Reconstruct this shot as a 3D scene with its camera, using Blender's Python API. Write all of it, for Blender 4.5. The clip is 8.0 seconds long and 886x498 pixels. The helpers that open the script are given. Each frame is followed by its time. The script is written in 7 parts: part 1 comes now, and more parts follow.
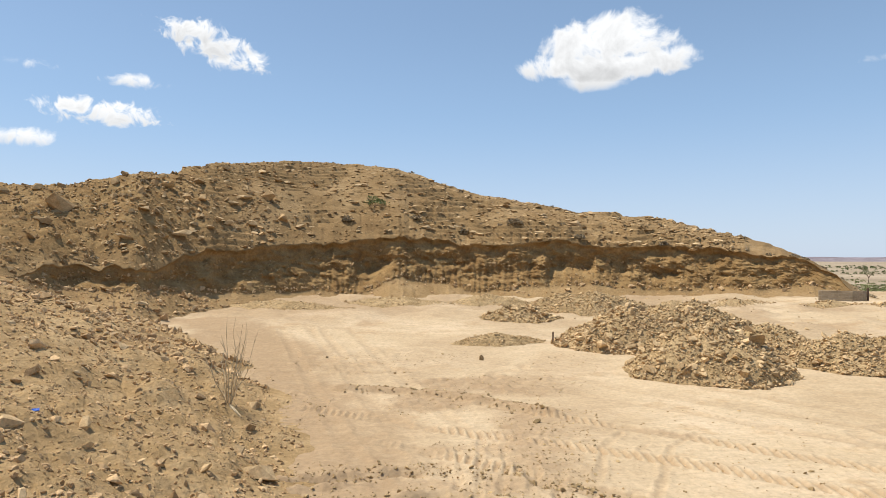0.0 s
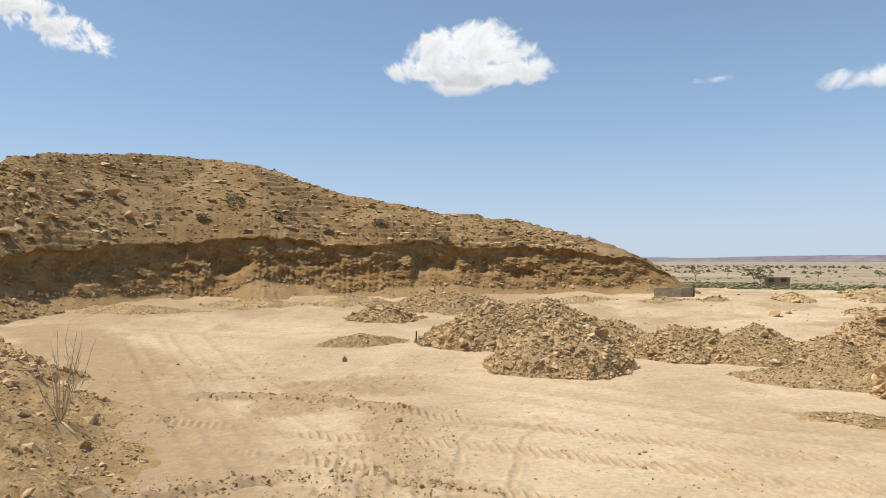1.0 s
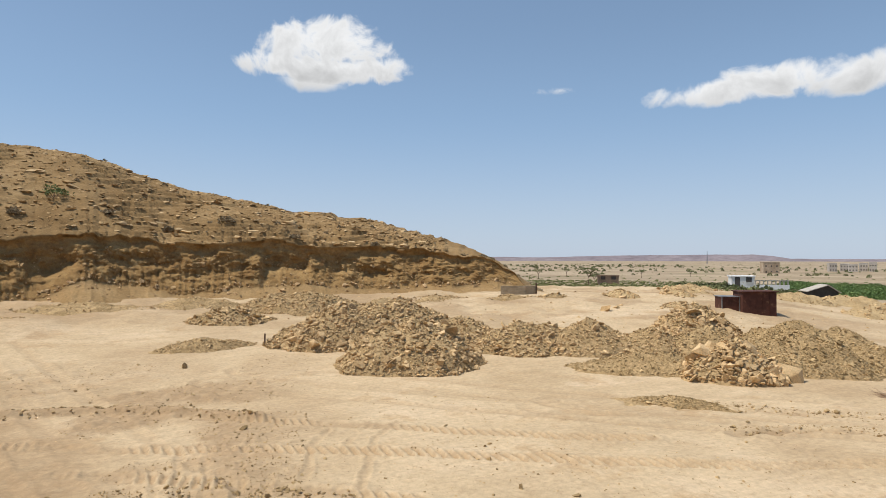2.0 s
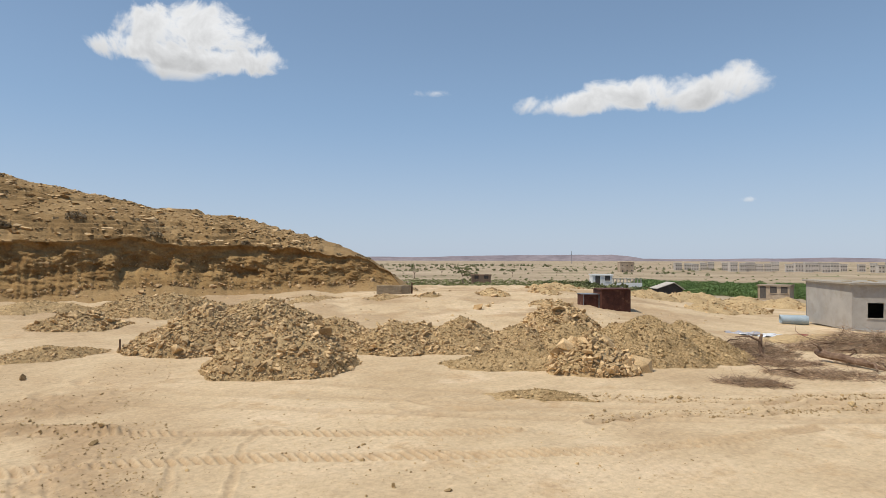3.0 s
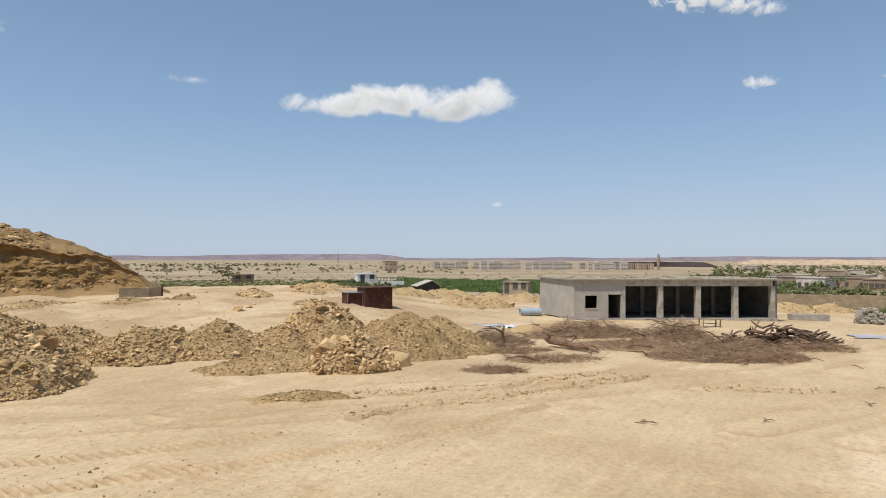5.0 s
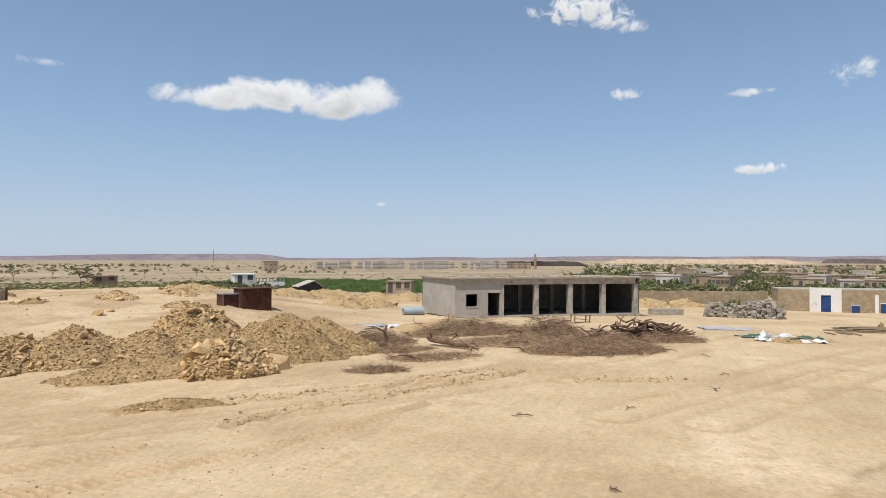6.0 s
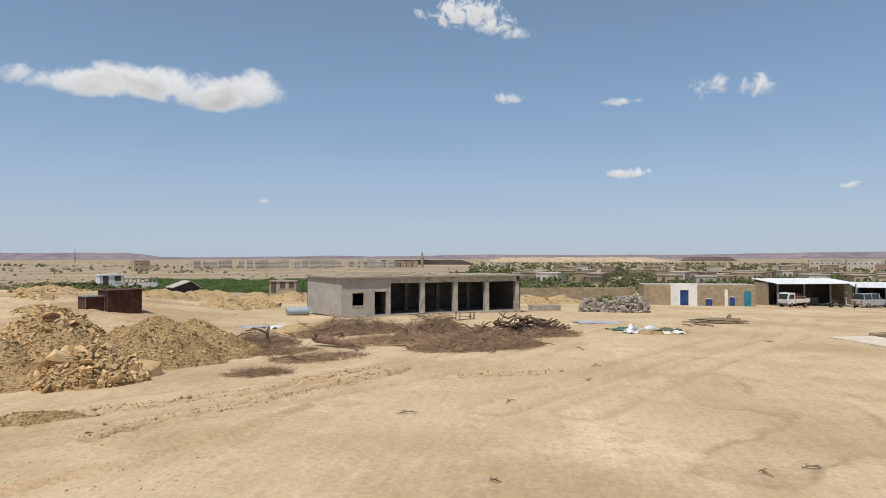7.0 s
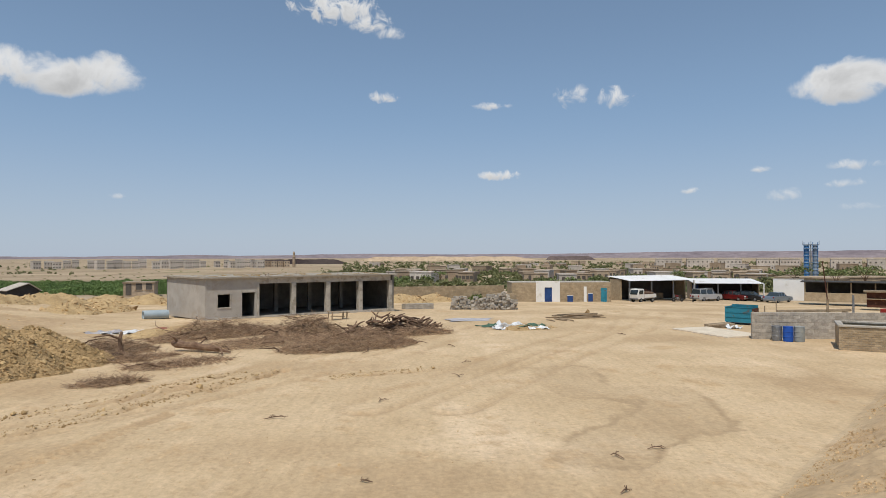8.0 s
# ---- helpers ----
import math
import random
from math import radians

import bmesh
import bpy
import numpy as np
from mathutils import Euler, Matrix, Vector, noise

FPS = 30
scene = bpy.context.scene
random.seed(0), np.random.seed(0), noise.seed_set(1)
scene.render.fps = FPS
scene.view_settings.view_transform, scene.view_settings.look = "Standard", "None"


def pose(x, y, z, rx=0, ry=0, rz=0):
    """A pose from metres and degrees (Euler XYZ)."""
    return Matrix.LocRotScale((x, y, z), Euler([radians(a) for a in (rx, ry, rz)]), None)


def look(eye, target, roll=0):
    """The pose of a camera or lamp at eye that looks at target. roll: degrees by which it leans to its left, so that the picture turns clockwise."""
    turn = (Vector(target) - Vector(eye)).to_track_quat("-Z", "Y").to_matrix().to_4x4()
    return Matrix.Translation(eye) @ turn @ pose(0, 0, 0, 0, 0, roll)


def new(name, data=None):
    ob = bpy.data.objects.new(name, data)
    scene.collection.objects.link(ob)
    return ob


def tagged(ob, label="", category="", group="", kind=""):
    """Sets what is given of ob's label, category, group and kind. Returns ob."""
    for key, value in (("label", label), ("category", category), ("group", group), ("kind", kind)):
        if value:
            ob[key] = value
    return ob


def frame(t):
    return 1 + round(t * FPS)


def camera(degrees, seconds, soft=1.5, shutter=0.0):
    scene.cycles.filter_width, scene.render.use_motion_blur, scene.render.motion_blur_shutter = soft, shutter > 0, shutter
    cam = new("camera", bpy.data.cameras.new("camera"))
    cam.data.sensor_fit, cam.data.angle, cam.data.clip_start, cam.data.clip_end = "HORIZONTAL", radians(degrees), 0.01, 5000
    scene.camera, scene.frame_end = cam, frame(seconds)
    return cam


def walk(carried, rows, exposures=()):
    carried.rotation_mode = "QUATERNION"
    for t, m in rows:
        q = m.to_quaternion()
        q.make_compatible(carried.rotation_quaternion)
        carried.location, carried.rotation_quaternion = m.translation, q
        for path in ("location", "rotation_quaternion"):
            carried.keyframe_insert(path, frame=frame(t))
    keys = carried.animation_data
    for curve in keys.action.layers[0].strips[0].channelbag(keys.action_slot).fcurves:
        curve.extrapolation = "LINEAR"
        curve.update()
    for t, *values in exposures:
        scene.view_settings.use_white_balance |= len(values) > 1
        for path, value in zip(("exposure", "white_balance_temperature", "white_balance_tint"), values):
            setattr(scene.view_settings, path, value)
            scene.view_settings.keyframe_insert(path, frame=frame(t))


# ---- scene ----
cam = camera(71.18, 8.0, soft=0.7)
# seconds, place (m), yaw, pitch, roll (degrees)
ROWS = [
    (0.0, 0.000, 0.000, 5.213, 0.00, 0.94, -0.09),
    (0.5, 0.078, -0.018, 5.210, -6.12, 0.93, -0.08),
    (1.0, 0.140, -0.015, 5.210, -12.28, 1.00, -0.05),
    (1.5, 0.194, 0.010, 5.215, -18.92, 0.96, -0.03),
    (2.0, 0.240, 0.025, 5.222, -25.69, 0.95, -0.07),
    (3.5, 0.325, -0.035, 5.230, -42.23, 0.93, -0.12),
    (4.0, 0.357, -0.054, 5.233, -47.55, 0.92, -0.12),
    (4.5, 0.381, -0.081, 5.235, -53.02, 0.91, -0.12),
    (6.0, 0.458, -0.168, 5.224, -69.13, 0.91, -0.06),
    (6.5, 0.462, -0.205, 5.222, -74.47, 0.86, 0.04),
    (7.0, 0.460, -0.242, 5.222, -79.52, 0.79, 0.07),
    (7.5, 0.465, -0.272, 5.224, -85.29, 0.75, 0.09),
    (8.0, 0.500, -0.305, 5.222, -91.12, 0.70, 0.12),
]
walk(cam, [(t, pose(x, y, z, 90 + pitch, roll, yaw)) for t, x, y, z, yaw, pitch, roll in ROWS],
     exposures=[(0.0, 0.28), (1.0, 0.17), (2.0, 0.04), (3.5, -0.05), (4.5, -0.05), (6.0, 0.03), (6.5, -0.04), (7.0, -0.14), (8.0, -0.22)])

# ---- sky and sun ----
SUN_AZ, SUN_EL = -72.0, 64.0     # degrees clockwise from +y, and above the horizon

# clouds: azimuth, elevation, half width, half height (degrees), thickness
CUMULUS = [
    (15.4, 18.4, 6.4, 3.3, 1.35), (15.6, 17.0, 8.2, 1.9, 1.3), (13.6, 15.9, 3.6, 1.3, 0.6),
    (49.0, 13.8, 5.0, 1.4, 0.9), (54.8, 14.2, 6.0, 1.9, 1.0), (59.5, 13.9, 4.5, 1.6, 0.9),
    (62.6, 14.5, 2.8, 1.7, 0.9), (124.0, 13.2, 4.2, 1.9, 1.0),
    (131.0, 12.6, 5.0, 1.6, 0.9),
]
WISPS = [
    (-22.2, 18.8, 3.4, 1.2, 0.75), (-20.2, 17.9, 3.2, 1.3, 0.7), (-18.4, 16.8, 2.6, 1.4, 0.6), (-29.2, 11.7, 5.0, 1.2, 0.7),
    (81.4, 21.6, 3.8, 1.5, 0.7), (84.2, 20.6, 2.2, 1.0, 0.5),
    (-26.4, 14.4, 2.6, 0.7, 0.4), (-34.5, 9.2, 2.8, 0.8, 0.45), (-34.2, 14.7, 2.2, 0.5, 0.3),
    (86.2, 19.8, 1.4, 0.6, 0.35), (85.7, 14.3, 1.4, 0.6, 0.5), (95.7, 13.6, 2.1, 0.4, 0.42),
    (102.9, 14.2, 1.5, 1.1, 0.35), (106.9, 13.8, 2.0, 1.0, 0.42), (96.4, 7.4, 2.1, 0.5, 0.55),
    (113.1, 5.6, 1.0, 0.35, 0.4), (118.4, 7.1, 0.8, 0.3, 0.3), (120.1, 4.9, 1.6, 0.6, 0.3),
    (125.1, 7.0, 2.2, 0.5, 0.35), (124.3, 5.6, 1.5, 0.4, 0.3), (125.4, 3.8, 1.6, 0.4, 0.25),
    (63.2, 5.0, 0.8, 0.3, 0.35), (36.0, 15.0, 2.0, 0.4, 0.2),
]


class Nodes:
    """A short way to write a node tree."""

    def __init__(self, tree):
        self.tree = tree
        self.tree.nodes.clear()

    def add(self, kind, values=None):
        node = self.tree.nodes.new(kind)
        for key, value in (values or {}).items():
            if isinstance(value, bpy.types.NodeSocket):
                self.tree.links.new(value, node.inputs[key])
            else:
                node.inputs[key].default_value = value
        return node

    def math(self, op, a, b=0.0, c=0.0, clamp=False):
        node = self.add("ShaderNodeMath", {0: a, 1: b, 2: c})
        node.operation, node.use_clamp = op, clamp
        return node.outputs[0]

    def spread(self, value, lo, hi, to_lo=0.0, to_hi=1.0, soft=False):
        node = self.add("ShaderNodeMapRange", {0: value, 1: lo, 2: hi, 3: to_lo, 4: to_hi})
        node.interpolation_type = "SMOOTHSTEP" if soft else "LINEAR"
        return node.outputs[0]

    def given(self, name):
        node = self.add("ShaderNodeAttribute")
        node.attribute_name = name
        return node.outputs["Fac"]

    def mix(self, fac, a, b, blend="MIX"):
        node = self.add("ShaderNodeMix")
        node.data_type, node.blend_type = "RGBA", blend
        for key, value in ((0, fac), (6, a), (7, b)):
            if isinstance(value, bpy.types.NodeSocket):
                self.tree.links.new(value, node.inputs[key])
            else:
                node.inputs[key].default_value = value
        return node.outputs[2]

    def steps(self, fac, stops):
        node = self.add("ShaderNodeValToRGB", {0: fac})
        ramp = node.color_ramp
        while len(ramp.elements) < len(stops):
            ramp.elements.new(0.5)
        for element, (at, colour) in zip(ramp.elements, stops):
            element.position = at
            element.color = colour if len(colour) == 4 else (*colour, 1)
        return node.outputs[0]


world = bpy.data.worlds.new("sky")
scene.world = world
world.use_nodes = True
n = Nodes(world.node_tree)
air = n.add("ShaderNodeTexSky")
air.sky_type, air.sun_disc = "NISHITA", False
air.sun_elevation, air.sun_rotation = radians(SUN_EL), radians(SUN_AZ)
air.altitude, air.air_density, air.dust_density, air.ozone_density = 150.0, 1.0, 0.4, 1.3
way = n.add("ShaderNodeTexCoord").outputs["Generated"]
axis = n.add("ShaderNodeSeparateXYZ", {0: way}).outputs
azimuth = n.math("MULTIPLY", n.math("ARCTAN2", axis[0], axis[1]), 180 / math.pi)
height = n.math("MULTIPLY", n.math("ARCSINE", axis[2]), 180 / math.pi)
billow = n.add("ShaderNodeTexNoise", {"Vector": way, "Scale": 17.0, "Detail": 10.0, "Roughness": 0.58, "Distortion": 0.35}).outputs[0]
streak = n.add("ShaderNodeTexNoise", {"Vector": way, "Scale": 9.0, "Detail": 4.0, "Roughness": 0.5}).outputs[0]
fray = n.add("ShaderNodeTexNoise", {"Vector": way, "Scale": 42.0, "Detail": 8.0, "Roughness": 0.6, "Distortion": 0.6}).outputs[0]
fray = n.math("MULTIPLY", n.math("SUBTRACT", fray, 0.5), 5.0)
rough_edge = n.math("ADD", n.math("MULTIPLY", n.math("SUBTRACT", billow, 0.5), 3.0), n.math("MULTIPLY", n.math("SUBTRACT", streak, 0.5), 1.2))
cover, under = None, None
for az, el, wide, tall, thick, edge in [(*c, rough_edge) for c in CUMULUS] + [(*c, fray) for c in WISPS]:
    u = n.math("DIVIDE", n.math("SUBTRACT", azimuth, az), wide)
    v = n.math("DIVIDE", n.math("SUBTRACT", height, el), tall)
    below = n.math("MULTIPLY", n.math("LESS_THAN", v, 0.0), 0.6)           # flatter base
    v2 = n.math("MULTIPLY", n.math("MULTIPLY", v, v), n.math("ADD", 1.0, below))
    body = n.math("SUBTRACT", 1.0, n.math("ADD", n.math("MULTIPLY", u, u), v2))
    body = n.math("MAXIMUM", n.math("ADD", body, n.math("MULTIPLY", edge, 0.95)), 0.0)
    body = n.math("MULTIPLY", n.math("MULTIPLY", body, thick), n.math("GREATER_THAN", n.math("SUBTRACT", 4.0, n.math("ADD", n.math("MULTIPLY", u, u), v2)), 0.0))
    lower = n.math("MULTIPLY", body, n.math("SUBTRACT", 0.55, n.math("MULTIPLY", v, 0.75), clamp=True))
    under = lower if under is None else n.math("MAXIMUM", under, lower)
    cover = body if cover is None else n.math("MAXIMUM", cover, body)
density = n.spread(cover, 0.0, 0.7, soft=True)
shade = n.add("ShaderNodeMapRange", {0: n.math("ADD", cover, n.math("MULTIPLY", n.math("SUBTRACT", billow, 0.5), 1.6)), 1: 0.35, 2: 1.5, 3: 1.0, 4: 0.74}).outputs[0]
gloom = n.math("DIVIDE", under, n.math("ADD", cover, 0.05))
shade = n.math("MULTIPLY", shade, n.spread(gloom, 0.3, 1.0, 1.05, 0.82))
white = n.add("ShaderNodeCombineColor", {0: n.math("MULTIPLY", shade, 9.5), 1: n.math("MULTIPLY", shade, 9.6), 2: n.math("MULTIPLY", shade, 9.7)}).outputs[0]
haze = n.spread(height, 0.0, 24.0, 0.80, 0.34, soft=True)
veil = n.mix(n.spread(height, 0.0, 14.0, soft=True), (5.5, 6.7, 8.5, 1), (3.75, 5.75, 8.6, 1))
hazy = n.mix(haze, air.outputs[0], veil)
SKY_STRENGTH = 0.089
back = n.add("ShaderNodeBackground", {"Color": n.mix(density, hazy, white), "Strength": SKY_STRENGTH})
n.add("ShaderNodeOutputWorld", {"Surface": back.outputs[0]})

sun = new("sun", bpy.data.lights.new("sun", "SUN"))
sun.data.energy, sun.data.angle, sun.data.color = 4.1, radians(0.53), (1.0, 0.935, 0.825)
s_az, s_el = radians(SUN_AZ), radians(SUN_EL)
sun.matrix_world = look((0, 0, 60), (-math.sin(s_az) * math.cos(s_el), -math.cos(s_az) * math.cos(s_el), 60 - math.sin(s_el)))


# ---- materials ----
def surface(name, low, high, scale=3.0, rough=0.9, relief=0.3, grain=40.0, metal=0.0, spread=0.0, wear=None, own=False, glaze=0.3, stretch=(1, 1, 1), fine=0.25):
    """A material of two colours in patches, with fine grain, relief and wear. spread: how far single pieces differ; own: in the thing's own space."""
    m = bpy.data.materials.new(name)
    m.use_nodes = True
    g = Nodes(m.node_tree)
    if own:
        at = g.add("ShaderNodeTexCoord").outputs["Object"]
    else:
        at = g.add("ShaderNodeNewGeometry").outputs["Position"]
    if stretch != (1, 1, 1):
        at = g.add("ShaderNodeMapping", {"Vector": at, "Scale": stretch}).outputs[0]
    patches = g.add("ShaderNodeTexNoise", {"Vector": at, "Scale": scale, "Detail": 5.0, "Roughness": 0.6}).outputs[0]
    dust = g.add("ShaderNodeTexNoise", {"Vector": at, "Scale": grain, "Detail": 6.0, "Roughness": 0.7}).outputs[0]
    colour = g.steps(patches, [(0.34, low), (0.66, high)])
    speck = g.add("ShaderNodeMapRange", {0: dust, 1: 0.3, 2: 0.7, 3: 1 - fine, 4: 1 + fine}).outputs[0]
    colour = g.mix(1.0, colour, g.add("ShaderNodeCombineColor", {0: speck, 1: speck, 2: speck}).outputs[0], "MULTIPLY")
    if wear:
        tint, amount, size = wear
        spots = g.add("ShaderNodeTexNoise", {"Vector": at, "Scale": size, "Detail": 7.0, "Roughness": 0.65}).outputs[0]
        edge = 0.5 + (0.5 - amount) * 0.5
        mask = g.add("ShaderNodeMapRange", {0: spots, 1: edge - 0.04, 2: edge + 0.06}).outputs[0]
        colour = g.mix(mask, colour, (*tint, 1))
    if spread:
        chance = g.add("ShaderNodeObjectInfo").outputs["Random"]
        island = g.add("ShaderNodeNewGeometry").outputs["Random Per Island"]
        both = g.math("FRACT", g.math("ADD", chance, island))
        value = g.add("ShaderNodeMapRange", {0: both, 3: 1 - spread, 4: 1 + spread}).outputs[0]
        colour = g.mix(1.0, colour, g.add("ShaderNodeCombineColor", {0: value, 1: value, 2: value}).outputs[0], "MULTIPLY")
    bump = g.add("ShaderNodeBump", {"Strength": relief, "Distance": 0.05, "Height": dust}).outputs[0]
    shine = g.add("ShaderNodeMapRange", {0: patches, 3: rough - 0.06, 4: min(rough + 0.06, 1.0)}).outputs[0]
    skin = g.add("ShaderNodeBsdfPrincipled", {"Base Color": colour, "Roughness": shine, "Metallic": metal, "Normal": bump, "Specular IOR Level": glaze})
    g.add("ShaderNodeOutputMaterial", {"Surface": skin.outputs[0]})
    return m


def pane_glass(name):
    m = bpy.data.materials.new(name)
    m.use_nodes = True
    g = Nodes(m.node_tree)
    skin = g.add("ShaderNodeBsdfPrincipled", {"Base Color": (0.03, 0.04, 0.045, 1), "Roughness": 0.06, "Specular IOR Level": 0.7})
    g.add("ShaderNodeOutputMaterial", {"Surface": skin.outputs[0]})
    return m


def ground_material():
    """Pale compacted sand with chalky patches, damp stains and darker loose soil; scrubby dry plain further out."""
    m = bpy.data.materials.new("sandy_ground")
    m.use_nodes = True
    g = Nodes(m.node_tree)
    at = g.add("ShaderNodeNewGeometry").outputs["Position"]

    def cloud(scale, detail=6.0, roughness=0.62, stretch=None):
        where = g.add("ShaderNodeMapping", {"Vector": at, "Scale": stretch}).outputs[0] if stretch else at
        return g.add("ShaderNodeTexNoise", {"Vector": where, "Scale": scale, "Detail": detail, "Roughness": roughness}).outputs[0]

    colour = g.steps(cloud(0.16), [(0.30, (0.475, 0.345, 0.205)), (0.52, (0.575, 0.435, 0.272)), (0.72, (0.66, 0.51, 0.338))])
    chalk = g.add("ShaderNodeMapRange", {0: cloud(0.11, 8.0, 0.6, (0.7, 1.4, 1)), 1: 0.60, 2: 0.70}).outputs[0]
    colour = g.mix(g.math("MULTIPLY", chalk, 0.55), colour, (0.76, 0.60, 0.42, 1))
    loose = g.add("ShaderNodeMapRange", {0: cloud(0.33, 9.0, 0.7), 1: 0.55, 2: 0.66}).outputs[0]
    colour = g.mix(g.math("MULTIPLY", loose, 0.72), colour, (0.47, 0.315, 0.17, 1))
    # soil turned by the diggers, given with the mesh
    turned = g.given("turned")
    ragged = g.math("MULTIPLY", turned, g.spread(cloud(1.7, 8.0, 0.7), 0.3, 0.6, 0.7, 1.15), clamp=True)
    colour = g.mix(g.math("MULTIPLY", ragged, 0.95), colour, (0.385, 0.262, 0.148, 1))
    damp = g.given("damp")
    colour = g.mix(g.math("MULTIPLY", damp, 0.75), colour, (0.35, 0.25, 0.15, 1))
    # the plain
    far = g.given("plain")
    plain = g.steps(cloud(0.012, 7.0, 0.65), [(0.30, (0.25, 0.19, 0.12)), (0.48, (0.35, 0.27, 0.18)), (0.66, (0.46, 0.36, 0.25))])
    scrub = g.add("ShaderNodeMapRange", {0: cloud(0.02, 8.0, 0.7, (1, 1, 1)), 1: 0.54, 2: 0.65}).outputs[0]
    plain = g.mix(g.math("MULTIPLY", scrub, 0.8), plain, (0.195, 0.19, 0.085, 1))
    colour = g.mix(far, colour, plain)
    drag = g.add("ShaderNodeMapping", {"Vector": at, "Rotation": (0, 0, 0.9), "Scale": (0.5, 3.0, 1)}).outputs[0]
    drag = g.add("ShaderNodeTexNoise", {"Vector": drag, "Scale": 0.9, "Detail": 6.0, "Roughness": 0.65}).outputs[0]
    smear = g.spread(drag, 0.3, 0.7, 0.92, 1.06)
    colour = g.mix(1.0, colour, g.add("ShaderNodeCombineColor", {0: smear, 1: smear, 2: smear}).outputs[0], "MULTIPLY")
    flecks = g.spread(cloud(3.1, 10.0, 0.78), 0.53, 0.62)
    colour = g.mix(g.math("MULTIPLY", flecks, 0.5), colour, (0.40, 0.28, 0.165, 1))
    fine = cloud(6.0, 9.0, 0.66)
    speck = g.add("ShaderNodeMapRange", {0: fine, 1: 0.3, 2: 0.7, 3: 0.84, 4: 1.13}).outputs[0]
    colour = g.mix(1.0, colour, g.add("ShaderNodeCombineColor", {0: speck, 1: speck, 2: speck}).outputs[0], "MULTIPLY")
    bump = g.add("ShaderNodeBump", {"Strength": 0.5, "Distance": 0.09, "Height": g.math("ADD", g.math("MULTIPLY", fine, 0.6), g.math("MULTIPLY", cloud(1.4, 9.0, 0.7), 2.4))}).outputs[0]
    skin = g.add("ShaderNodeBsdfPrincipled", {"Base Color": colour, "Roughness": 0.95, "Normal": bump, "Specular IOR Level": 0.15})
    g.add("ShaderNodeOutputMaterial", {"Surface": skin.outputs[0]})
    return m


def hill_material():
    """Stony ochre hillside; raw brown earth where it is cut."""
    m = bpy.data.materials.new("stony_hillside")
    m.use_nodes = True
    g = Nodes(m.node_tree)
    at = g.add("ShaderNodeNewGeometry").outputs["Position"]

    def cloud(scale, detail=6.0, roughness=0.62, stretch=None):
        where = g.add("ShaderNodeMapping", {"Vector": at, "Scale": stretch}).outputs[0] if stretch else at
        return g.add("ShaderNodeTexNoise", {"Vector": where, "Scale": scale, "Detail": detail, "Roughness": roughness}).outputs[0]

    slope = g.steps(cloud(0.22), [(0.3, (0.225, 0.137, 0.058)), (0.5, (0.305, 0.195, 0.088)), (0.7, (0.395, 0.265, 0.13))])
    bands = g.add("ShaderNodeMapRange", {0: cloud(0.5, 6.0, 0.7, (0.35, 0.35, 3.2)), 1: 0.52, 2: 0.64}).outputs[0]
    slope = g.mix(g.math("MULTIPLY", bands, 0.5), slope, (0.26, 0.165, 0.075, 1))
    raw = g.steps(cloud(0.55, 7.0, 0.68, (1, 1, 1.6)), [(0.3, (0.22, 0.124, 0.048)), (0.5, (0.31, 0.19, 0.078)), (0.72, (0.41, 0.27, 0.12))])
    loam = g.steps(cloud(0.5, 8.0, 0.7), [(0.3, (0.335, 0.215, 0.094)), (0.5, (0.44, 0.29, 0.138)), (0.7, (0.545, 0.38, 0.20))])
    slope = g.mix(g.given("loam"), slope, loam)
    cut = g.given("cut")
    colour = g.mix(cut, slope, raw)
    fine = cloud(5.0, 9.0, 0.72)
    speck = g.add("ShaderNodeMapRange", {0: fine, 1: 0.3, 2: 0.7, 3: 0.74, 4: 1.2}).outputs[0]
    colour = g.mix(1.0, colour, g.add("ShaderNodeCombineColor", {0: speck, 1: speck, 2: speck}).outputs[0], "MULTIPLY")
    bump = g.add("ShaderNodeBump", {"Strength": 0.8, "Distance": 0.16, "Height": fine}).outputs[0]
    skin = g.add("ShaderNodeBsdfPrincipled", {"Base Color": colour, "Roughness": 0.95, "Normal": bump, "Specular IOR Level": 0.12})
    g.add("ShaderNodeOutputMaterial", {"Surface": skin.outputs[0]})
    return m


SAND, HILL = ground_material(), hill_material()
ROCK = surface("limestone_rubble", (0.42, 0.282, 0.142), (0.60, 0.428, 0.238), 2.0, 0.92, 0.5, 14.0, spread=0.26, glaze=0.15)
DARK_ROCK = surface("brown_boulder_stone", (0.30, 0.19, 0.088), (0.45, 0.302, 0.152), 1.6, 0.92, 0.5, 10.0, spread=0.3, glaze=0.15)
CLOD = surface("earth_clod", (0.40, 0.26, 0.13), (0.58, 0.395, 0.215), 2.0, 0.95, 0.5, 16.0, spread=0.3, glaze=0.1)
GRIT = surface("gravelly_soil", (0.33, 0.228, 0.112), (0.48, 0.345, 0.182), 2.0, 0.95, 0.5, 16.0, spread=0.3, glaze=0.1)
SPOIL = surface("loose_spoil", (0.32, 0.218, 0.106), (0.455, 0.32, 0.168), 0.9, 0.95, 1.0, 6.0, glaze=0.1, fine=0.45)
YELLOW_SPOIL = surface("yellow_spoil", (0.385, 0.27, 0.138), (0.50, 0.365, 0.20), 0.9, 0.95, 0.9, 7.0, glaze=0.1, fine=0.3)
CEMENT = surface("cement_render", (0.35, 0.325, 0.292), (0.435, 0.405, 0.365), 0.7, 0.9, 0.15, 30.0, wear=((0.36, 0.325, 0.28), 0.35, 0.9), glaze=0.2, fine=0.08)
